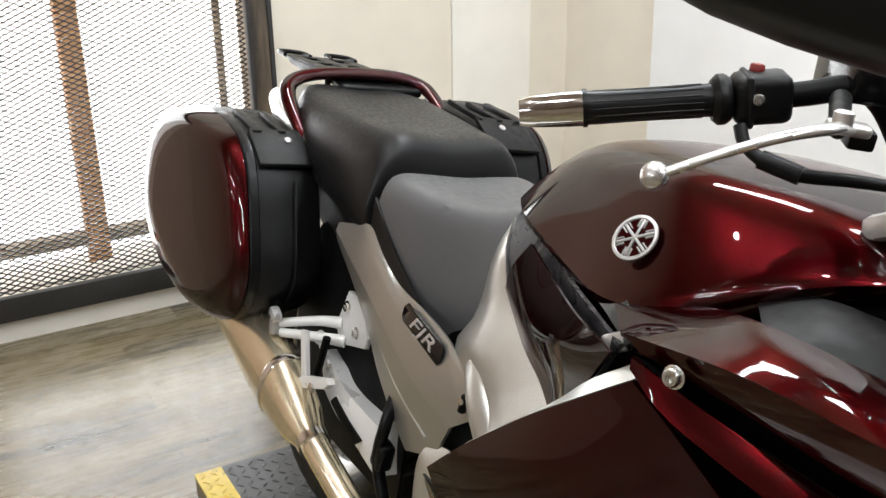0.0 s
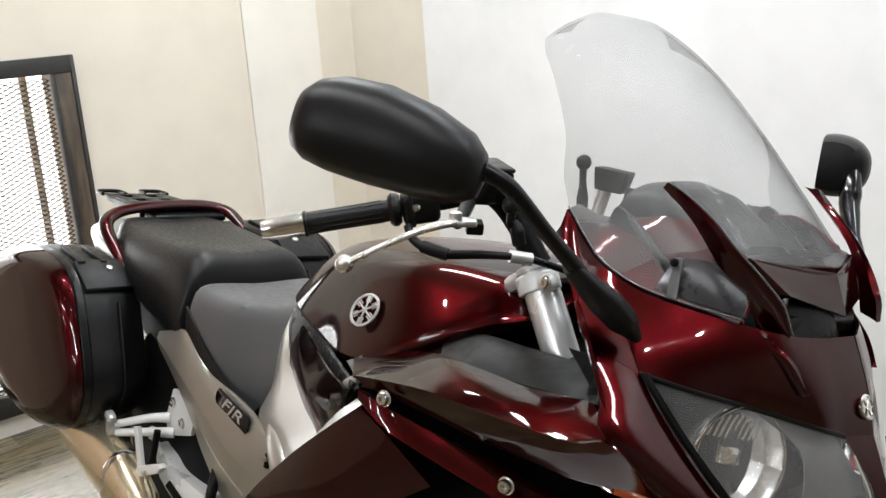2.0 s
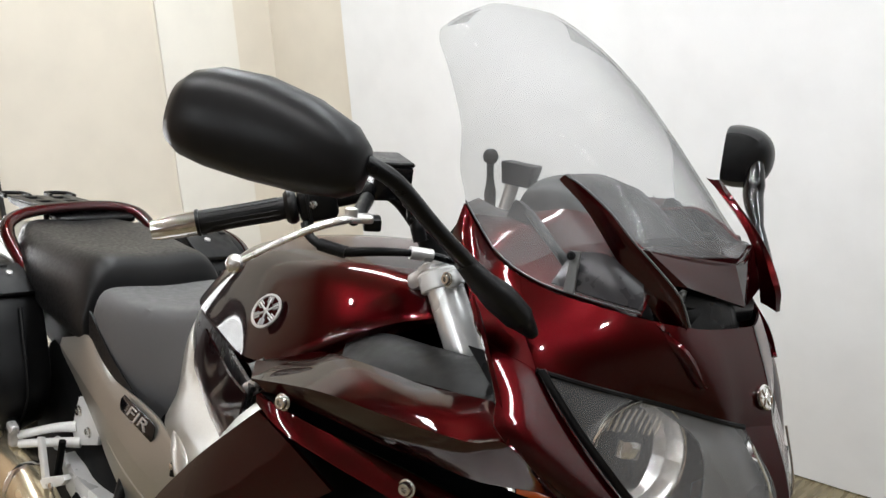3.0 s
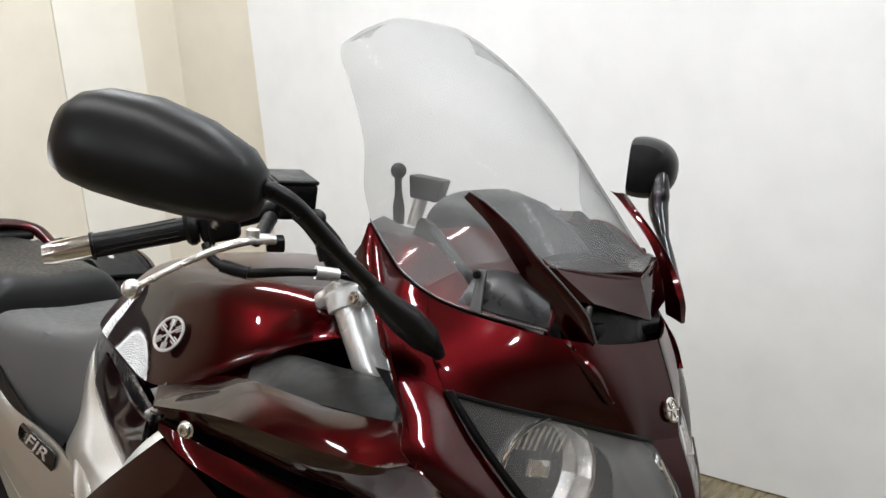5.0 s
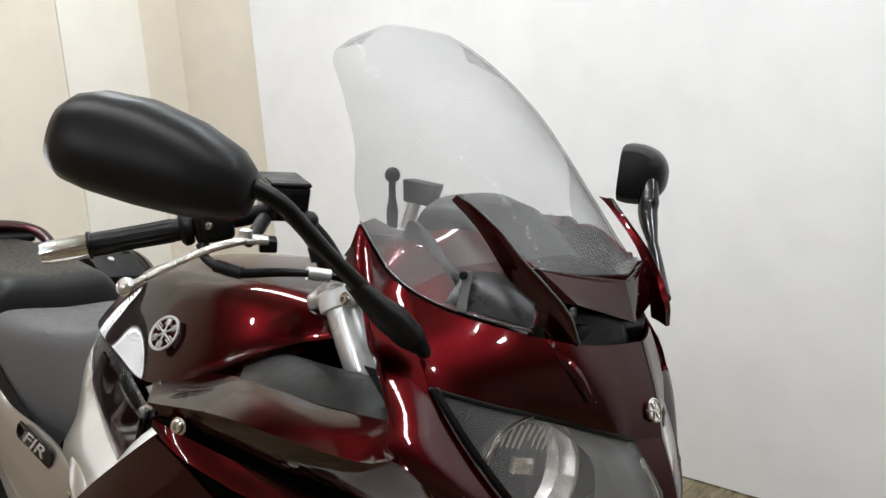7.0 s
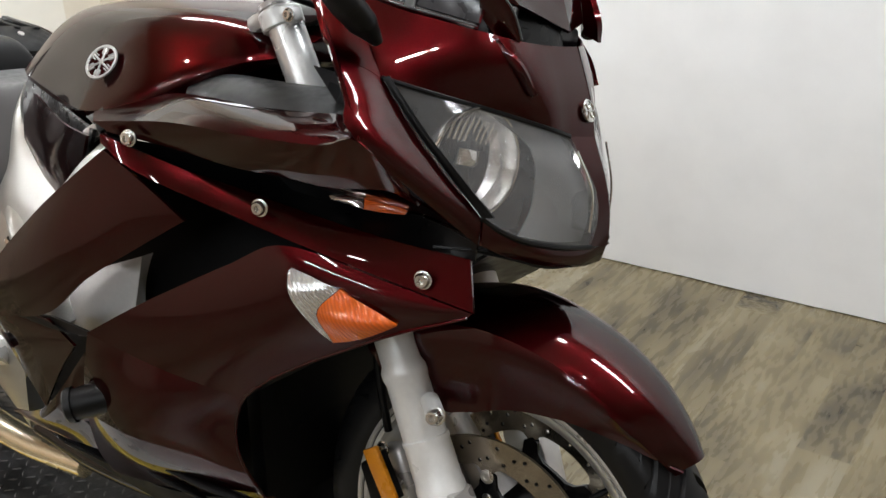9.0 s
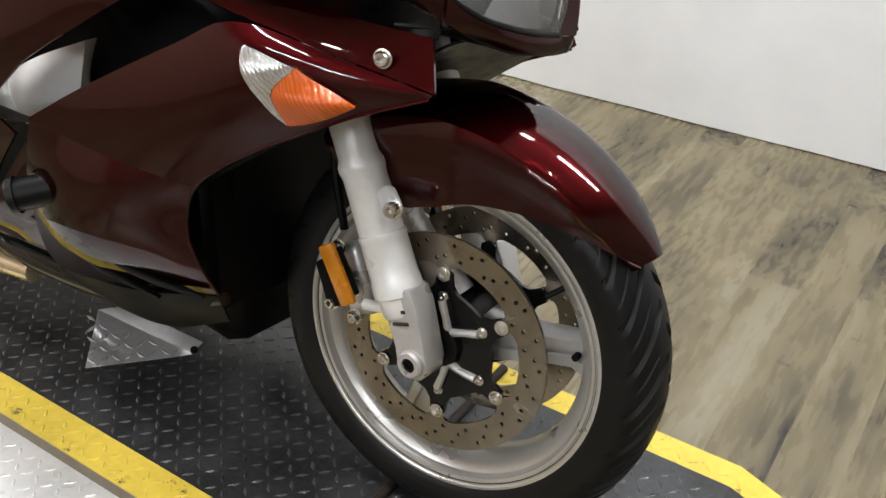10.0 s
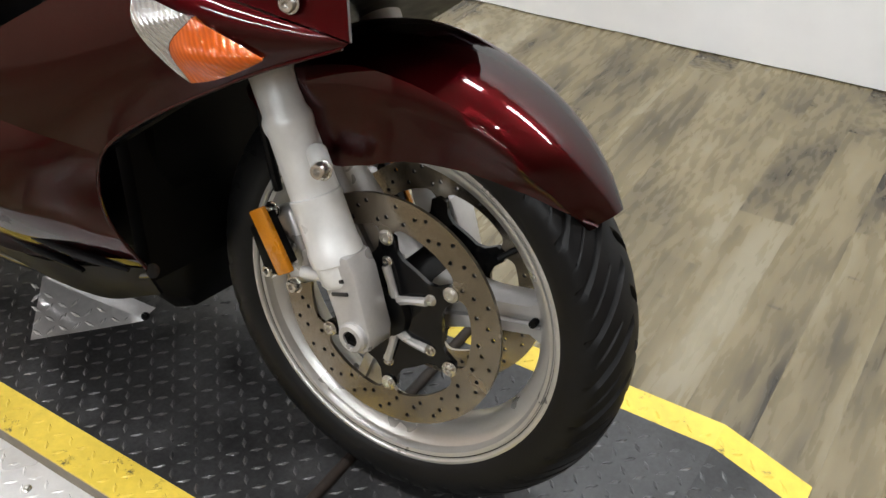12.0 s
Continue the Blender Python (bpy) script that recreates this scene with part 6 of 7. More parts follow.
part("seat_base", saddle([(-1.75, 0.05, 0.76, 0.09, 0.76, 0.117, 0.74, 0.117, 0.7, 0.108, 0.66), (-1.4, 0.05, 0.7, 0.09, 0.7, 0.14, 0.68, 0.135, 0.62, 0.09, 0.5), (-1.0, 0.05, 0.7, 0.09, 0.7, 0.117, 0.65, 0.117, 0.5, 0.09, 0.42)]), DARK, bike)
both("seat_lock", lambda: block(0.03, 0.012, 0.03, Matrix.Translation((-1.49, -0.168, 0.695)) @ pose(0, 0, 0, 0, 20, 0), 0.004), BLACK)

# -- tail, grab rail, rack --
part("tail_cowl", mid(rings([oval((x, 0, z), (0, 1, 0), (0, 0, 1), w, h, 2.8, 32) for x, z, w, h in ((-1.5, 0.72, 0.15, 0.05), (-1.65, 0.755, 0.165, 0.055), (-1.8, 0.785, 0.16, 0.045), (-1.92, 0.80, 0.125, 0.035), (-1.99, 0.80, 0.08, 0.022))])), SILVER, bike, "silver tail cowl")
rail = assembly("grab_rail", "cherry-red grab rail round the passenger seat")
part("bar", tail(mid(tube([(-1.585, -0.148, 0.72), (-1.65, -0.15, 0.78), (-1.74, -0.148, 0.842), (-1.79, -0.122, 0.872), (-1.81, -0.06, 0.89), (-1.82, 0.06, 0.896), (-1.81, 0.122, 0.886), (-1.76, 0.142, 0.862), (-1.66, 0.155, 0.8), (-1.585, 0.155, 0.73)], [0.008, 0.012, 0.014, 0.015, 0.015, 0.015, 0.015, 0.014, 0.012, 0.008], 14, flat=0.8))), MAROON, rail)
part("cover", block(0.09, 0.2, 0.02, Matrix.Translation((-1.83, 0.05, 0.856)) @ pose(0, 0, 0, 0, 10, 0), 0.008, 3), BLACK, rail)
rack = assembly("luggage_rack", "black steel luggage rack plate with slots")
rack.matrix_local = Matrix.Translation((0.0, 0.052, -0.014)) @ FIX @ Matrix.Diagonal((1, 0.86, 1, 1))
RZ = 0.89
for y0, y1 in ((-0.1, -0.062), (-0.02, 0.02), (0.062, 0.1)):
    part("rail", block(0.26, y1 - y0, 0.008, Matrix.Translation((-1.95, (y0 + y1) / 2, RZ)), 0.003), BLACK, rack)
for x in (-1.835, -1.9, -1.975, -2.06):
    part("crossbar", block(0.03, 0.198, 0.0076, Matrix.Translation((x, 0, RZ + 0.0004)), 0.002), BLACK, rack)
for y in (-0.07, 0.07):
    part("loop", tube([(-2.06, y - 0.038, RZ + 0.004), (-2.1, y - 0.036, RZ + 0.006), (-2.115, y - 0.02, RZ + 0.006), (-2.115, y + 0.02, RZ + 0.006), (-2.1, y + 0.036, RZ + 0.006), (-2.06, y + 0.038, RZ + 0.004)], 0.0055, 10), BLACK, rack)
for y in (-0.104, 0.104):
    part("side_wall", plate([(-1.84, -0.018), (-1.84, 0.0), (-2.05, 0.0), (-2.03, -0.01), (-1.9, -0.024)], 0.004, Matrix.Translation((0, y, RZ)) @ pose(0, 0, 0, 90), 0.001), BLACK, rack)
    part("leg", tube([(-1.86, y * 0.8, RZ - 0.01), (-1.84, y * 0.8, 0.82)], 0.008, 8), BLACK, rack)

# -- saddlebags --
def case_section(y, gx=0.0, gz=None):
    """Outline of the case in side view at a given depth."""
    gz = gx if gz is None else gz
    pts = [(-1.505, 0.52), (-1.53, 0.63), (-1.575, 0.725), (-1.66, 0.775), (-1.84, 0.785), (-1.985, 0.745), (-2.03, 0.62), (-2.0, 0.48), (-1.88, 0.395), (-1.7, 0.378), (-1.57, 0.425)]
    c = np.array((-1.785, 0.59))
    ring = spline([c + (np.array(p) - c) * (1 + gx, 1 + gz) for p in pts], 64, closed=True)
    return [(x, y, z) for x, z in ring]


def saddlebag(twin):
    f = (lambda b: moved(flip(b), Matrix.Translation((0.07, 0.06, 0.065)))) if twin else (lambda b: b)
    bag = assembly("saddlebag", "hard pannier with cherry-red lid and black shell")
    part("shell", f(rings([case_section(y, g) for y, g in ((-0.165, -0.12), (-0.172, -0.06), (-0.2, -0.02), (-0.29, 0.0), (-0.298, -0.012))])), MATT, bag, "textured black shell")
    part("band", f(rings([case_section(y, g) for y, g in ((-0.2985, -0.015), (-0.301, 0.004), (-0.316, 0.004), (-0.319, -0.006))])), BLACK, bag)
    dome = [(-0.3195, -0.012, -0.012, 0, 0), (-0.322, 0.002, 0.002, 0, 0)]
    for d, k in ((0.012, 0.012), (0.026, 0.035), (0.038, 0.065), (0.047, 0.1), (0.054, 0.145), (0.06, 0.21), (0.065, 0.3), (0.069, 0.42), (0.072, 0.56), (0.074, 0.72), (0.0745, 0.86), (0.0747, 1.08)):
        dome.append((-0.322 - 0.92 * d, -0.7 * k, -0.8 * k, -0.07 * k, 1.45 * d))
    part("lid", f(rings([[(x + d, y + e * (x + d + 1.785), z) for x, y, z in case_section(y0, g, h)] for y0, g, h, d, e in dome])), MAROON, bag, "glossy cherry-red lid")
    tilt = Matrix.Translation((-1.70, -0.235, 0.7835)) @ pose(0, 0, 0, 0, 7, 0)
    for y0, y1 in ((-0.055, -0.037), (-0.003, 0.012), (0.05, 0.06)):
        part("top_rib", f(block(0.13, y1 - y0, 0.012, tilt @ Matrix.Translation((0.0, (y0 + y1) / 2, 0)), 0.003)), MATT, bag)
    part("top_plate", f(block(0.1, 0.125, 0.012, Matrix.Translation((-1.607, -0.235, 0.753)) @ pose(0, 0, 0, 0, 30, 0), 0.004)), MATT, bag)
    part("lock", f(moved(lathe([(0, 0), (0.0075, 0), (0.0075, 0.003), (0.005, 0.004), (0, 0.004)], 20, axis="z"), stand((-1.618, -0.225, 0.766), (0.5, 0, 0.87)))), ALLOY, bag)
    part("shell_rib", f(tube([(-1.553, -0.225, 0.70), (-1.527, -0.228, 0.63), (-1.503, -0.228, 0.52), (-1.56, -0.226, 0.43)], 0.004, 8)), MATT, bag)
    part("lid_reflector", f(block(0.004, 0.05, 0.03, Matrix.Translation((-1.99, -0.37, 0.5)), 0.002)), REDPLASTIC, bag)


saddlebag(False)
saddlebag(True)

# -- exhausts --
for tw in (False, True):
    f = flip if tw else (lambda b: b)
    ex = assembly("exhaust", "polished steel oval silencer and pipe")
    A, D = np.array((-1.36, -0.243, 0.29)), np.array((-0.965, -0.04, 0.26))
    D /= np.linalg.norm(D)
    U = np.array((0.26, 0, 0.965))
    S = np.cross(D, U)
    ring_at = lambda d, w, h: oval(A + D * d, S, U, w * (0.84 if d > 0.05 else 1.0), h, 2.3, 40)
    part("cone", f(rings([ring_at(d, w, h) for d, w, h in ((-0.06, 0.028, 0.028), (-0.045, 0.029, 0.029), (0.0, 0.04, 0.047), (0.08, 0.054, 0.068), (0.1, 0.056, 0.071))])), STEEL, ex)
    part("seam", f(rings([ring_at(d, w, h) for d, w, h in ((0.1, 0.0575, 0.0725), (0.104, 0.059, 0.074), (0.112, 0.059, 0.074), (0.116, 0.0575, 0.0725))])), CHROME, ex)
    part("silencer", f(rings([ring_at(d, w, h) for d, w, h in ((0.116, 0.056, 0.071), (0.2, 0.058, 0.074), (0.5, 0.058, 0.074), (0.56, 0.052, 0.066), (0.58, 0.04, 0.05))])), STEEL, ex)
    part("tail_pipe", f(rings([ring_at(d, w, h) for d, w, h in ((0.58, 0.024, 0.024), (0.61, 0.024, 0.024))])), DARK, ex)
    part("pipe", f(tube([A - D * 0.05, (-1.24, -0.232, 0.25), (-1.1, -0.205, 0.19), (-0.95, -0.175, 0.15), (-0.8, -0.14, 0.14)], 0.026, 18)), STEEL, ex)
    part("clamp", f(rings([ring_at(d, 0.031, 0.031) for d in (-0.062, -0.046)])), CHROME, ex)
    part("hanger", f(tube([(-1.42, -0.2, 0.35), (-1.4, -0.195, 0.44)], 0.008, 8)), DARK, ex)

# -- passenger and rider footrests, swingarm, engine --
for tw in (False, True):
    f = flip if tw else (lambda b: b)
    fr = assembly("passenger_footrest", "cast alloy footrest bracket with folding peg")
    part("plate", f(plate([(-1.418, 0.525), (-1.36, 0.53), (-1.318, 0.468), (-1.325, 0.445), (-1.435, 0.411), (-1.455, 0.445)], 0.012, Matrix.Translation((0, -0.148, 0)) @ pose(0, 0, 0, 90), 0.003)), FORK, fr)
    for p in ((-1.41, 0.496), (-1.363, 0.462)):
        part("bolt", f(moved(lathe([(0.012, 0), (0.012, 0.002), (0.009, 0.003), (0.009, 0.007), (0.0045, 0.007), (0.004, 0.004), (0, 0.004)], 16, axis="z"), stand((p[0], -0.1545, p[1]), (0, -1, 0)))), BOLT, fr)
    part("arm", f(tube([(-1.43, -0.152, 0.455), (-1.46, -0.19, 0.45), (-1.505, -0.248, 0.432)], [0.012, 0.0095, 0.009], 10)), FORK, fr)
    part("arm", f(tube([(-1.41, -0.152, 0.425), (-1.44, -0.19, 0.424), (-1.5, -0.248, 0.414)], [0.012, 0.0095, 0.009], 10)), FORK, fr)
    part("hinge", f(block(0.024, 0.028, 0.034, Matrix.Translation((-1.512, -0.252, 0.424)), 0.006, 3)), ALLOY, fr)
    part("peg", f(tube([(-1.515, -0.25, 0.44), (-1.535, -0.25, 0.455), (-1.57, -0.24, 0.47)], [0.011, 0.013, 0.013], 12)), DARK, fr)
    part("tip", f(block(0.03, 0.02, 0.02, Matrix.Translation((-1.5, -0.262, 0.452)) @ pose(0, 0, 0, 0, 20, 0), 0.005)), ALLOY, fr)
    part("strut", f(plate([(-1.419, 0.452), (-1.398, 0.458), (-1.372, 0.375), (-1.394, 0.365)], 0.01, Matrix.Translation((0, -0.237, 0)) @ pose(0, 0, 0, 90), 0.002)), FORK, fr)
    part("silencer_bracket", f(plate([(-1.412, 0.352), (-1.405, 0.34), (-1.29, 0.39), (-1.27, 0.408), (-1.28, 0.415), (-1.39, 0.372)], 0.016, Matrix.Translation((0, -0.236, 0)) @ pose(0, 0, 0, 90), 0.003)), FORK, fr)
    part("bracket_bolt", f(moved(lathe([(0.01, 0), (0.01, 0.004), (0.005, 0.006), (0, 0.005)], 16, axis="z"), stand((-1.335, -0.244, 0.372), (0, -1, 0)))), BOLT, fr)
    rp = assembly("rider_footrest", "alloy footrest with black rubber pad")
    part("peg", f(block(0.035, 0.105, 0.022, Matrix.Translation((-0.942, -0.33, 0.33)) @ pose(0, 0, 0, 6, 0, 4), 0.006, 3)), RUBBER, rp, "black rubber pad")
    part("core", f(tube([(-0.942, -0.385, 0.322), (-0.942, -0.24, 0.338)], 0.008, 10)), ALLOY, rp)
    part("hinge", f(block(0.045, 0.045, 0.04, Matrix.Translation((-0.935, -0.252, 0.338)), 0.01, 3)), ALLOY, rp)
    part("pad", f(block(0.028, 0.015, 0.012, Matrix.Translation((-0.95, -0.384, 0.318)), 0.003)), ALLOY, rp)
    part("bracket", f(tube([(-0.92, -0.235, 0.34), (-0.93, -0.2, 0.37), (-0.95, -0.19, 0.42)], [0.026, 0.022, 0.018], 12)), ALLOY, rp)

swing = assembly("swingarm", "cast alloy swingarm with a long slot")
SW_UP = [(-1.46, 0.388), (-1.4, 0.379), (-1.348, 0.364), (-1.254, 0.36), (-1.19, 0.36)]
SW_LO = [(-1.422, 0.321), (-1.366, 0.301), (-1.302, 0.291), (-1.23, 0.279), (-1.175, 0.27)]
both("beam", lambda: coons([(x, -0.178, z) for x, z in SW_LO], [(x, -0.178, z) for x, z in SW_UP], bulge=0.006, thick=0.045, nu=24, nv=8), FORK, "", swing)
# beam stays uncut; this dark plate paints the slot's shade on it
both("slot", lambda: coons([(-1.255, -0.187, 0.292), (-1.31, -0.188, 0.305), (-1.372, -0.187, 0.322)], [(-1.23, -0.187, 0.312), (-1.29, -0.188, 0.324), (-1.354, -0.187, 0.34)], bulge=0.001, thick=0.004, nu=12, nv=4), DARK, "black plate painting in the swingarm's shaded slot", swing)
both("guard_loop", lambda: tube([(-1.47, -0.18, 0.4), (-1.455, -0.184, 0.425), (-1.43, -0.184, 0.4), (-1.4, -0.184, 0.383)], [0.006, 0.008, 0.008, 0.006], 8), FORK, "", swing)
part("rear_hugger", mid(coons([(-1.17, -0.108, 0.2), (-1.17, -0.112, 0.36), (-1.2, -0.112, 0.5), (-1.33, -0.112, 0.615), (-1.5, -0.112, 0.66)], [(-1.6, -0.108, 0.2), (-1.64, -0.112, 0.3), (-1.66, -0.112, 0.4), (-1.66, -0.112, 0.5), (-1.6, -0.112, 0.6)], thick=0.006, nu=18, nv=6)), DARK, bike, "black inner guard beside the rear tyre")
part("engine_core", rings([oval((x, 0, z), (0, 1, 0), (0, 0, 1), w, h, 3.2, 32) for x, z, w, h in ((-1.2, 0.42, 0.1, 0.15), (-1.05, 0.42, 0.155, 0.2), (-0.8, 0.43, 0.19, 0.27), (-0.6, 0.47, 0.2, 0.3), (-0.42, 0.5, 0.19, 0.26), (-0.31, 0.52, 0.15, 0.17))]), DARK, bike, "dark engine and frame behind panels")
both("engine_cover", lambda: coons([(-0.71, -0.225, 0.46), (-0.62, -0.23, 0.475), (-0.53, -0.23, 0.535)], [(-0.71, -0.225, 0.53), (-0.61, -0.235, 0.58), (-0.505, -0.235, 0.625)], bulge=0.012, thick=0.02, nu=14, nv=8), FORK, "cast alloy engine cover")
part("inner_cowl", rings([oval((x, 0, z), (0, 1, 0), (0, 0, 1), w, h, 3, 28) for x, z, w, h in ((-0.36, 0.78, 0.18, 0.1), (-0.25, 0.8, 0.2, 0.1), (-0.1, 0.84, 0.17, 0.09), (-0.03, 0.84, 0.13, 0.07))]), BLACK, bike, "black inner fairing")
part("wheel_arch_liner", coons([(-0.3, -0.245, 0.47), (-0.34, 0.0, 0.5), (-0.3, 0.245, 0.47)], [(-0.04, -0.2, 0.66), (-0.06, 0.0, 0.69), (-0.04, 0.2, 0.66)], out=(0.5, 0, -0.8), thick=0.004, nu=16, nv=8), BLACK, bike)
part("radiator", block(0.03, 0.36, 0.3, Matrix.Translation((-0.33, 0, 0.42)) @ pose(0, 0, 0, 0, -8, 0), 0.004), DARK, bike, "black radiator")
both("rear_brake_hose", lambda: tube([(-1.15, -0.17, 0.46), (-1.125, -0.2, 0.4), (-1.135, -0.2, 0.33), (-1.1, -0.195, 0.26)], 0.011, 10), BLACK, "")
both("brake_reservoir", lambda: block(0.035, 0.03, 0.05, Matrix.Translation((-1.13, -0.195, 0.34)) @ pose(0, 0, 0, 0, 10, 0), 0.008, 3), BLACK, "")
part("side_stand", tube([(-0.95, 0.19, 0.24), (-0.9, 0.26, 0.12), (-0.87, 0.325, 0.0)], [0.014, 0.013, 0.011], 10), DARK, bike, "black side stand")
part("stand_foot", block(0.07, 0.05, 0.012, Matrix.Translation((-0.865, 0.325, -0.052)) @ pose(0, 0, 0, 10), 0.003), DARK, bike)
# crash bobbins
for s in (1, -1):
    sl = assembly("frame_slider", "black nylon crash slider with grey cap")
    part("bobbin", tube([(-0.44, -0.25 * s, 0.455), (-0.475, -0.285 * s, 0.442), (-0.53, -0.338 * s, 0.42), (-0.5335, -0.3415 * s, 0.4187)], [0.022, 0.0245, 0.0245, 0.0225], 24, steps=24), BLACK, sl)
    part("cap", moved(lathe([(0.0135, -0.004), (0.0135, 0.003), (0.0225, 0.003), (0.0255, 0.0), (0.0262, -0.009), (0.0245, -0.009)], 28, axis="z", closed=True), stand((-0.5335, -0.3415 * s, 0.4187), (-0.69, -0.67 * s, -0.26))), MATT, sl, "grey ring at the end")
    part("socket", moved(lathe([(0, 0), (0.0135, 0), (0.0135, 0.0015), (0, 0.0015)], 6, axis="z"), stand((-0.5335, -0.3415 * s, 0.4187), (-0.69, -0.67 * s, -0.26))), DARK, sl)


# ---- display stand ----
DIAMOND = surface("black_tread_plate", (0.03, 0.03, 0.031), 0.4, 0.2, grain=160, vary=0.75, relief=0.25)
TREAD = surface("worn_tread", (0.075, 0.075, 0.076), 0.36, 0.4, grain=120, vary=0.35, relief=0.15)
BRIGHT = surface("bright_tread_plate", (0.7, 0.7, 0.7), 0.34, 0.4, grain=70, vary=0.12, relief=0.2)
RUST = surface("rusty_hinge", (0.025, 0.017, 0.013), 0.7, 0.3, grain=120, vary=0.5, relief=0.4)
PZ = 0.059
DULL = surface("worn_bright_tread_plate", (0.42, 0.42, 0.42), 0.34, 0.6, grain=70, vary=0.2, relief=0.2)
SKIRT = surface("dusty_tan_steel", (0.16, 0.13, 0.085), 0.5, grain=60, vary=0.3, relief=0.2)


def lozenges(rect, pitch, z_of, keep, size=(0.0105, 0.0038, 0.0018)):
    """Raised treads in alternating directions over a rectangle."""
    x0, x1, y0, y1 = rect
    L, Wd, Hh = size
    verts, faces = [], []
    nx, ny = int((x1 - x0) / pitch), int((y1 - y0) / pitch)
    for i in range(nx):
        for j in range(ny):
            x, y = x0 + (i + 0.5) * pitch, y0 + (j + 0.5) * pitch
            if not keep(x, y):
                continue
            a = radians(45 if (i + j) % 2 else -45)
            c, s = math.cos(a), math.sin(a)
            k = len(verts)
            z = z_of(x, y)
            for px, py, pz in ((-L, 0, 0), (0, -Wd, 0), (L, 0, 0), (0, Wd, 0), (-L * 0.55, 0, Hh), (L * 0.55, 0, Hh)):
                verts.append((x + c * px - s * py, y + s * px + c * py, z_of(x + c * px - s * py, y + s * px + c * py) + pz))
            faces += [(k, k + 1, k + 5, k + 4), (k + 1, k + 2, k + 5), (k + 2, k + 3, k + 4, k + 5), (k + 3, k, k + 4)]
    me = bpy.data.meshes.new("tread")
    me.from_pydata(verts, [], faces)
    return me


def tread(name, me, mat, parent, label=""):
    me.materials.append(mat)
    ob = new(name, me)
    ob.parent = parent
    return tagged(ob, label, kind="stuff")


stand_root = tagged(new("display_ramp"), "black tread-plate motorcycle runway with yellow painted edges", "ramp")
Y0, Y1, XR, XH, XF, XE = -0.300, 0.287, -1.79, -0.062, 0.375, 0.515


def deck_z(x, y=0):
    return PZ if x < XF else PZ - (x - XF) / (XE - XF) * (PZ - 0.006)


def deck(name, x0, x1, y0, y1, mat, label="", lift=0.0, deep=0.055):
    xs = [x0, x1] if not x0 < XF < x1 else [x0, XF, x1]
    bm = bmesh.new()
    top = [[bm.verts.new((x, y, deck_z(x) + lift)) for y in (y0, y1)] for x in xs]
    low = [[bm.verts.new((x, y, max(0.0005, deck_z(x) + lift - deep))) for y in (y0, y1)] for x in xs]
    for i in range(len(xs) - 1):
        bm.faces.new((top[i][0], top[i + 1][0], top[i + 1][1], top[i][1]))
        bm.faces.new((low[i][1], low[i + 1][1], low[i + 1][0], low[i][0]))
        for k in (0, 1):
            bm.faces.new((top[i][k], low[i][k], low[i + 1][k], top[i + 1][k]))
    for i in (0, -1):
        bm.faces.new((top[i][0], top[i][1], low[i][1], low[i][0]))
    return part(name, bm, mat, stand_root, label, sharp=8)


YB, YT = Y0 + 0.064, Y1 - 0.052
for x0, x1 in ((XR, XH - 0.004), (XH + 0.004, XE)):
    deck("deck", x0, x1, YB, YT, DIAMOND)
    for y0, y1 in ((Y0, YB - 0.0004), (YT + 0.0004, Y1)):
        deck("edge_strip", x0, x1, y0, y1, YELLOWPAINT, "worn yellow painted edge", deep=0.005)
        deck("side_skirt", x0, x1 - 0.02, y0 + 0.002, y1 - 0.002, SKIRT, "dusty tan side of the runway", -0.0055, 0.05)
tread("tread", lozenges((XR + 0.01, XE - 0.01, YB, YT), 0.025, deck_z, lambda x, y: abs(x - XH) > 0.014), TREAD, stand_root, "raised worn treads")
tread("tread", lozenges((XR + 0.01, XE - 0.01, Y0 + 0.002, YB - 0.002), 0.025, deck_z, lambda x, y: abs(x - XH) > 0.014), YELLOWPAINT, stand_root)
tread("tread", lozenges((XR + 0.01, XE - 0.01, YT + 0.004, Y1 - 0.004), 0.025, deck_z, lambda x, y: abs(x - XH) > 0.014), YELLOWPAINT, stand_root)
# rusty rod made thick and near-black, painting in the dark gap as well
part("hinge", tube([(XH, Y1 - 0.01, PZ + 0.004), (XH, 0.0, PZ + 0.004), (XH, Y0 - 0.004, PZ + 0.004)], 0.0085, 12), RUST, stand_root, "rusty hinge rod laid across two plates")
part("hinge_end", tube([(XH, Y0 + 0.002, PZ + 0.004), (XH - 0.001, Y0 - 0.0095, PZ), (XH - 0.002, Y0 - 0.011, 0.028)], 0.0085, 12), RUST, stand_root)

stand_root.matrix_world = pose(0, 0, 0, 0, 0, -0.7)

# bright round plate under the runway
TCX, TCY, TR, TZ = -0.69, -0.01, 0.592, 0.022
table = tagged(new("turntable"), "round bright tread-plate turntable with a tan rim", "turntable")
part("plate", lathe([(0, TZ - 0.006), (TR, TZ - 0.006), (TR + 0.001, TZ - 0.003), (TR, TZ), (0, TZ)], 160, (TCX, TCY, 0), "z"), BRIGHT, table, sharp=30)
part("rim", lathe([(TR - 0.01, 0.001), (TR + 0.026, 0.001), (TR + 0.02, TZ - 0.008), (TR - 0.01, TZ - 0.0065)], 160, (TCX, TCY, 0), "z", closed=True), PLANK, table, "tan rim round the plate")
tread("tread", lozenges((TCX - TR, TCX + TR, TCY - TR, TCY + TR), 0.025, lambda x, y: TZ, lambda x, y: math.hypot(x - TCX, y - TCY) < TR - 0.015 and (y < Y0 - 0.004 or y > Y1 + 0.004), (0.01, 0.0035, 0.0014)), BRIGHT, table)
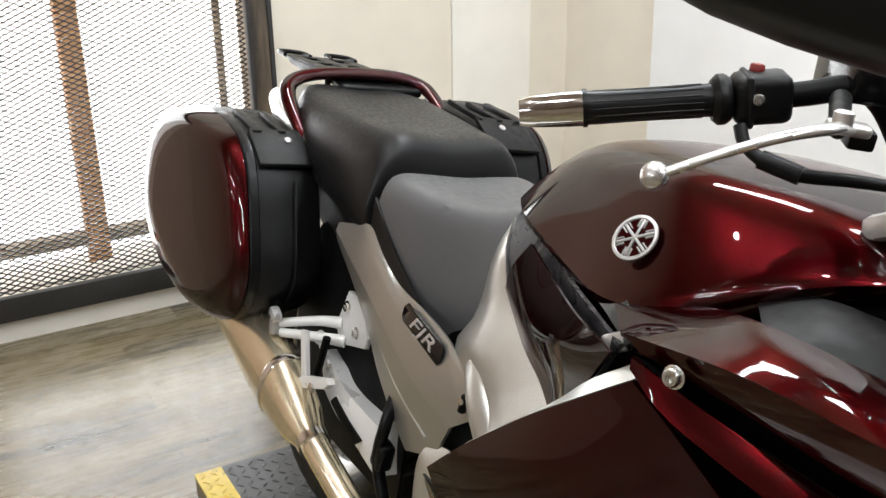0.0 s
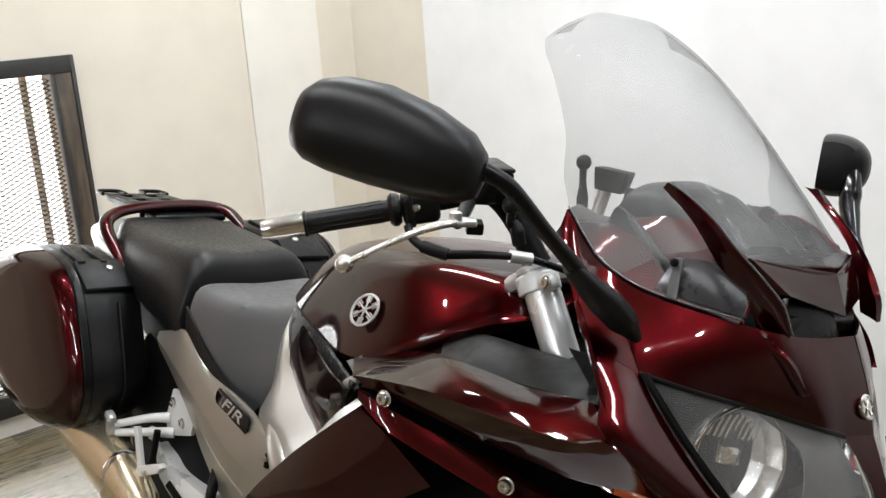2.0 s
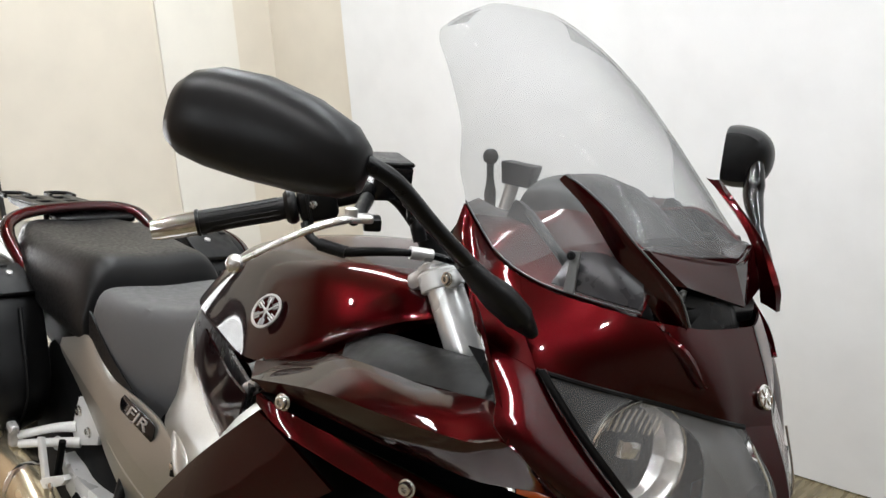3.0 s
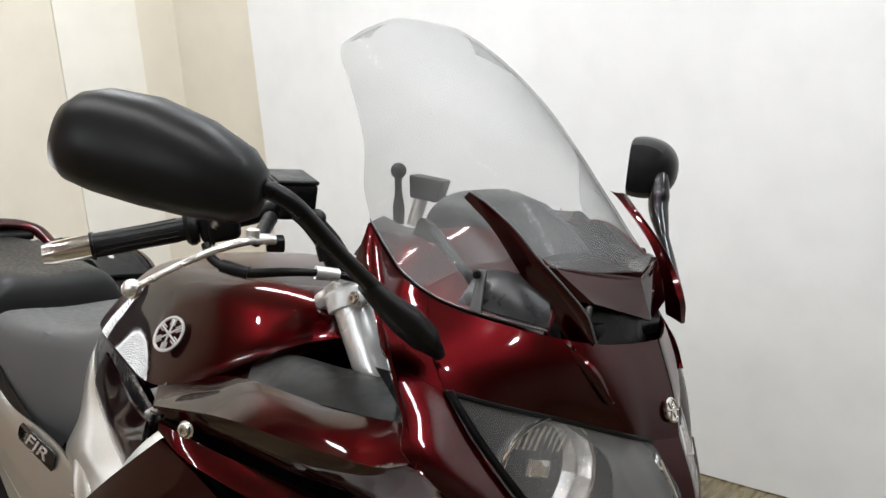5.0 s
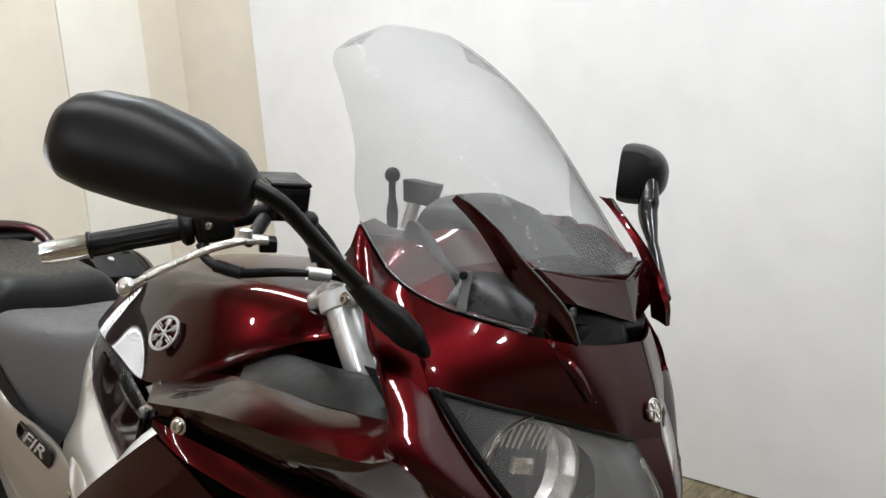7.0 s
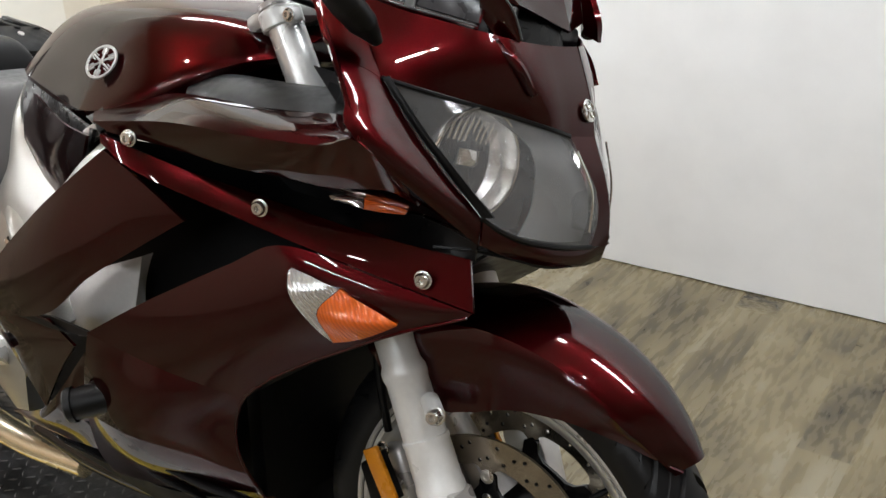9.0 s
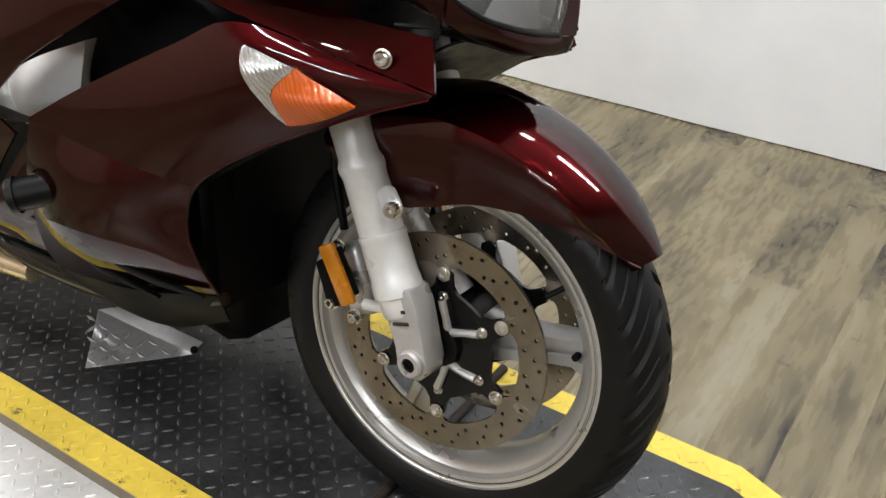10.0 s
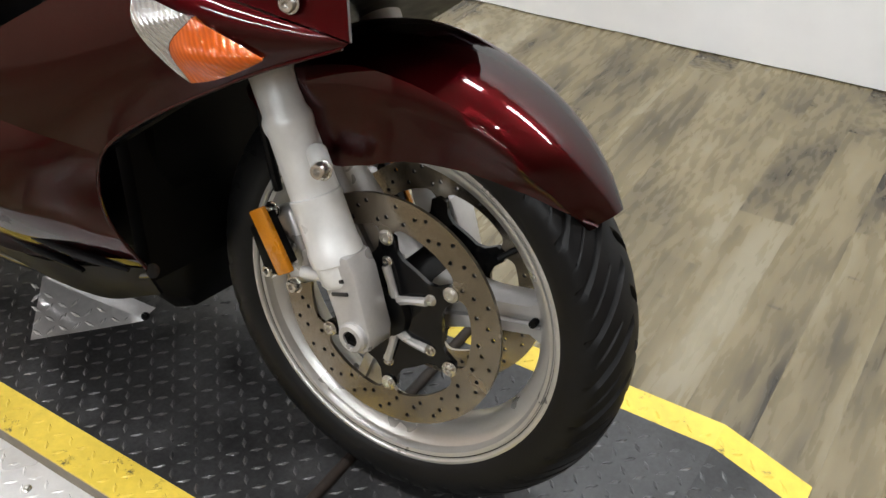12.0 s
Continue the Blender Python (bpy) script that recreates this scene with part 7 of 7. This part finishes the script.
for a in (-147, -122, -97, -72, -47, 130, 105, 80, 55):
    p = (TCX + (TR - 0.06) * math.cos(radians(a)), TCY + (TR - 0.06) * math.sin(radians(a)), TZ)
    bolt(table, p, (0, 0, 1), 0.006, 0.004, name="rivet")
for p in ((-0.463, -0.335, TZ), (-0.22, -0.345, TZ)):
    bolt(table, p, (0, 0, 1), 0.006, 0.004, name="rivet")

# bent tread-plate wedge under the engine
chock = tagged(new("wheel_chock"), "small bent bright tread-plate wedge screwed on the runway", "chock")
CH_A, CH_B, CH_C = Vector((-0.737, -0.06, 0.116)), Vector((-0.684, -0.146, PZ + 0.001)), Vector((-0.553, -0.012, PZ + 0.003))
CH_E, CH_D = Vector((-0.7, -0.028, 0.121)), Vector((-0.545, 0.012, 0.078))
n_front = (CH_C - CH_B).cross(CH_A - CH_B).normalized()
part("front_face", coons([CH_B, CH_B.lerp(CH_C, 0.5), CH_C], [CH_A, CH_A.lerp(CH_C, 0.5), CH_C + Vector((0, 0.001, 0.004))], out=n_front, thick=0.003, nu=14, nv=8), DULL, chock)
part("top_face", coons([CH_A, CH_A.lerp(CH_C, 0.5), CH_C + Vector((0, 0.001, 0.004))], [CH_E, CH_E.lerp(CH_D, 0.5), CH_D], out=(0.2, -0.3, 1), thick=0.003, nu=14, nv=6), DULL, chock)
verts, faces = [], []
ex = (CH_C - CH_B).normalized()
ey = n_front.cross(ex)
span, tall = (CH_C - CH_B).length, (CH_A - CH_B).dot(ey)
for i in range(9):
    for j in range(5):
        px, py = 0.012 + i * 0.0215, 0.011 + j * 0.0215
        if px > span or py > tall * (1 - px / span) * 0.93 or px < py * 0.1:
            continue
        a = radians(40 if (i + j) % 2 else -40)
        o, k = CH_B + ex * px + ey * py + n_front * 0.0002, len(verts)
        u, w = ex * math.cos(a) + ey * math.sin(a), ey * math.cos(a) - ex * math.sin(a)
        verts += [tuple(o + u * p + w * q + n_front * h) for p, q, h in ((-0.0105, 0, 0), (0, -0.0037, 0), (0.0105, 0, 0), (0, 0.0037, 0), (-0.006, 0, 0.002), (0.006, 0, 0.002))]
        faces += [(k, k + 1, k + 5, k + 4), (k + 1, k + 2, k + 5), (k + 2, k + 3, k + 4, k + 5), (k + 3, k, k + 4)]
lug_mesh = bpy.data.meshes.new("tread")
lug_mesh.from_pydata(verts, [], faces)
tread("tread", lug_mesh, DULL, chock)
bolt(chock, CH_C.lerp(CH_D, 0.35) + Vector((0.0, -0.004, 0.003)), (0.3, -0.5, 0.8), 0.006, 0.006, DARK)
chock.matrix_world = pose(0, 0, 0, 0, 0, -0.7)

# ---- floor planks ----
PWID, PLEN, NEAR_SOUTH = 0.11, 1.3, -3.2
bm = block(PWID - 0.0002, PLEN - 0.0002, 0.006, Matrix.Translation((0, 0, -0.003)), 0)
first = part("plank", bm, PLANK, subfloor)
plank_mesh = first.data
random.seed(4)
nx = int((EAST - WALL_X) / PWID)
n = 0
for i in range(nx):
    x = WALL_X + (i + 0.5) * PWID
    y = WALL_Y - 0.004 - random.random() * PLEN
    y += PLEN / 2
    while y > NEAR_SOUTH - PLEN / 2:
        lo, hi = max(NEAR_SOUTH, y - PLEN / 2), min(WALL_Y - 0.002, y + PLEN / 2)
        if hi - lo > 0.05:
            ob = first if n == 0 else new("plank", plank_mesh)
            ob.parent = subfloor
            ob.matrix_world = Matrix.Translation((x, (lo + hi) / 2, 0)) @ Matrix.Diagonal((1, (hi - lo) / PLEN, 1, 1))
            n += 1
        y -= PLEN
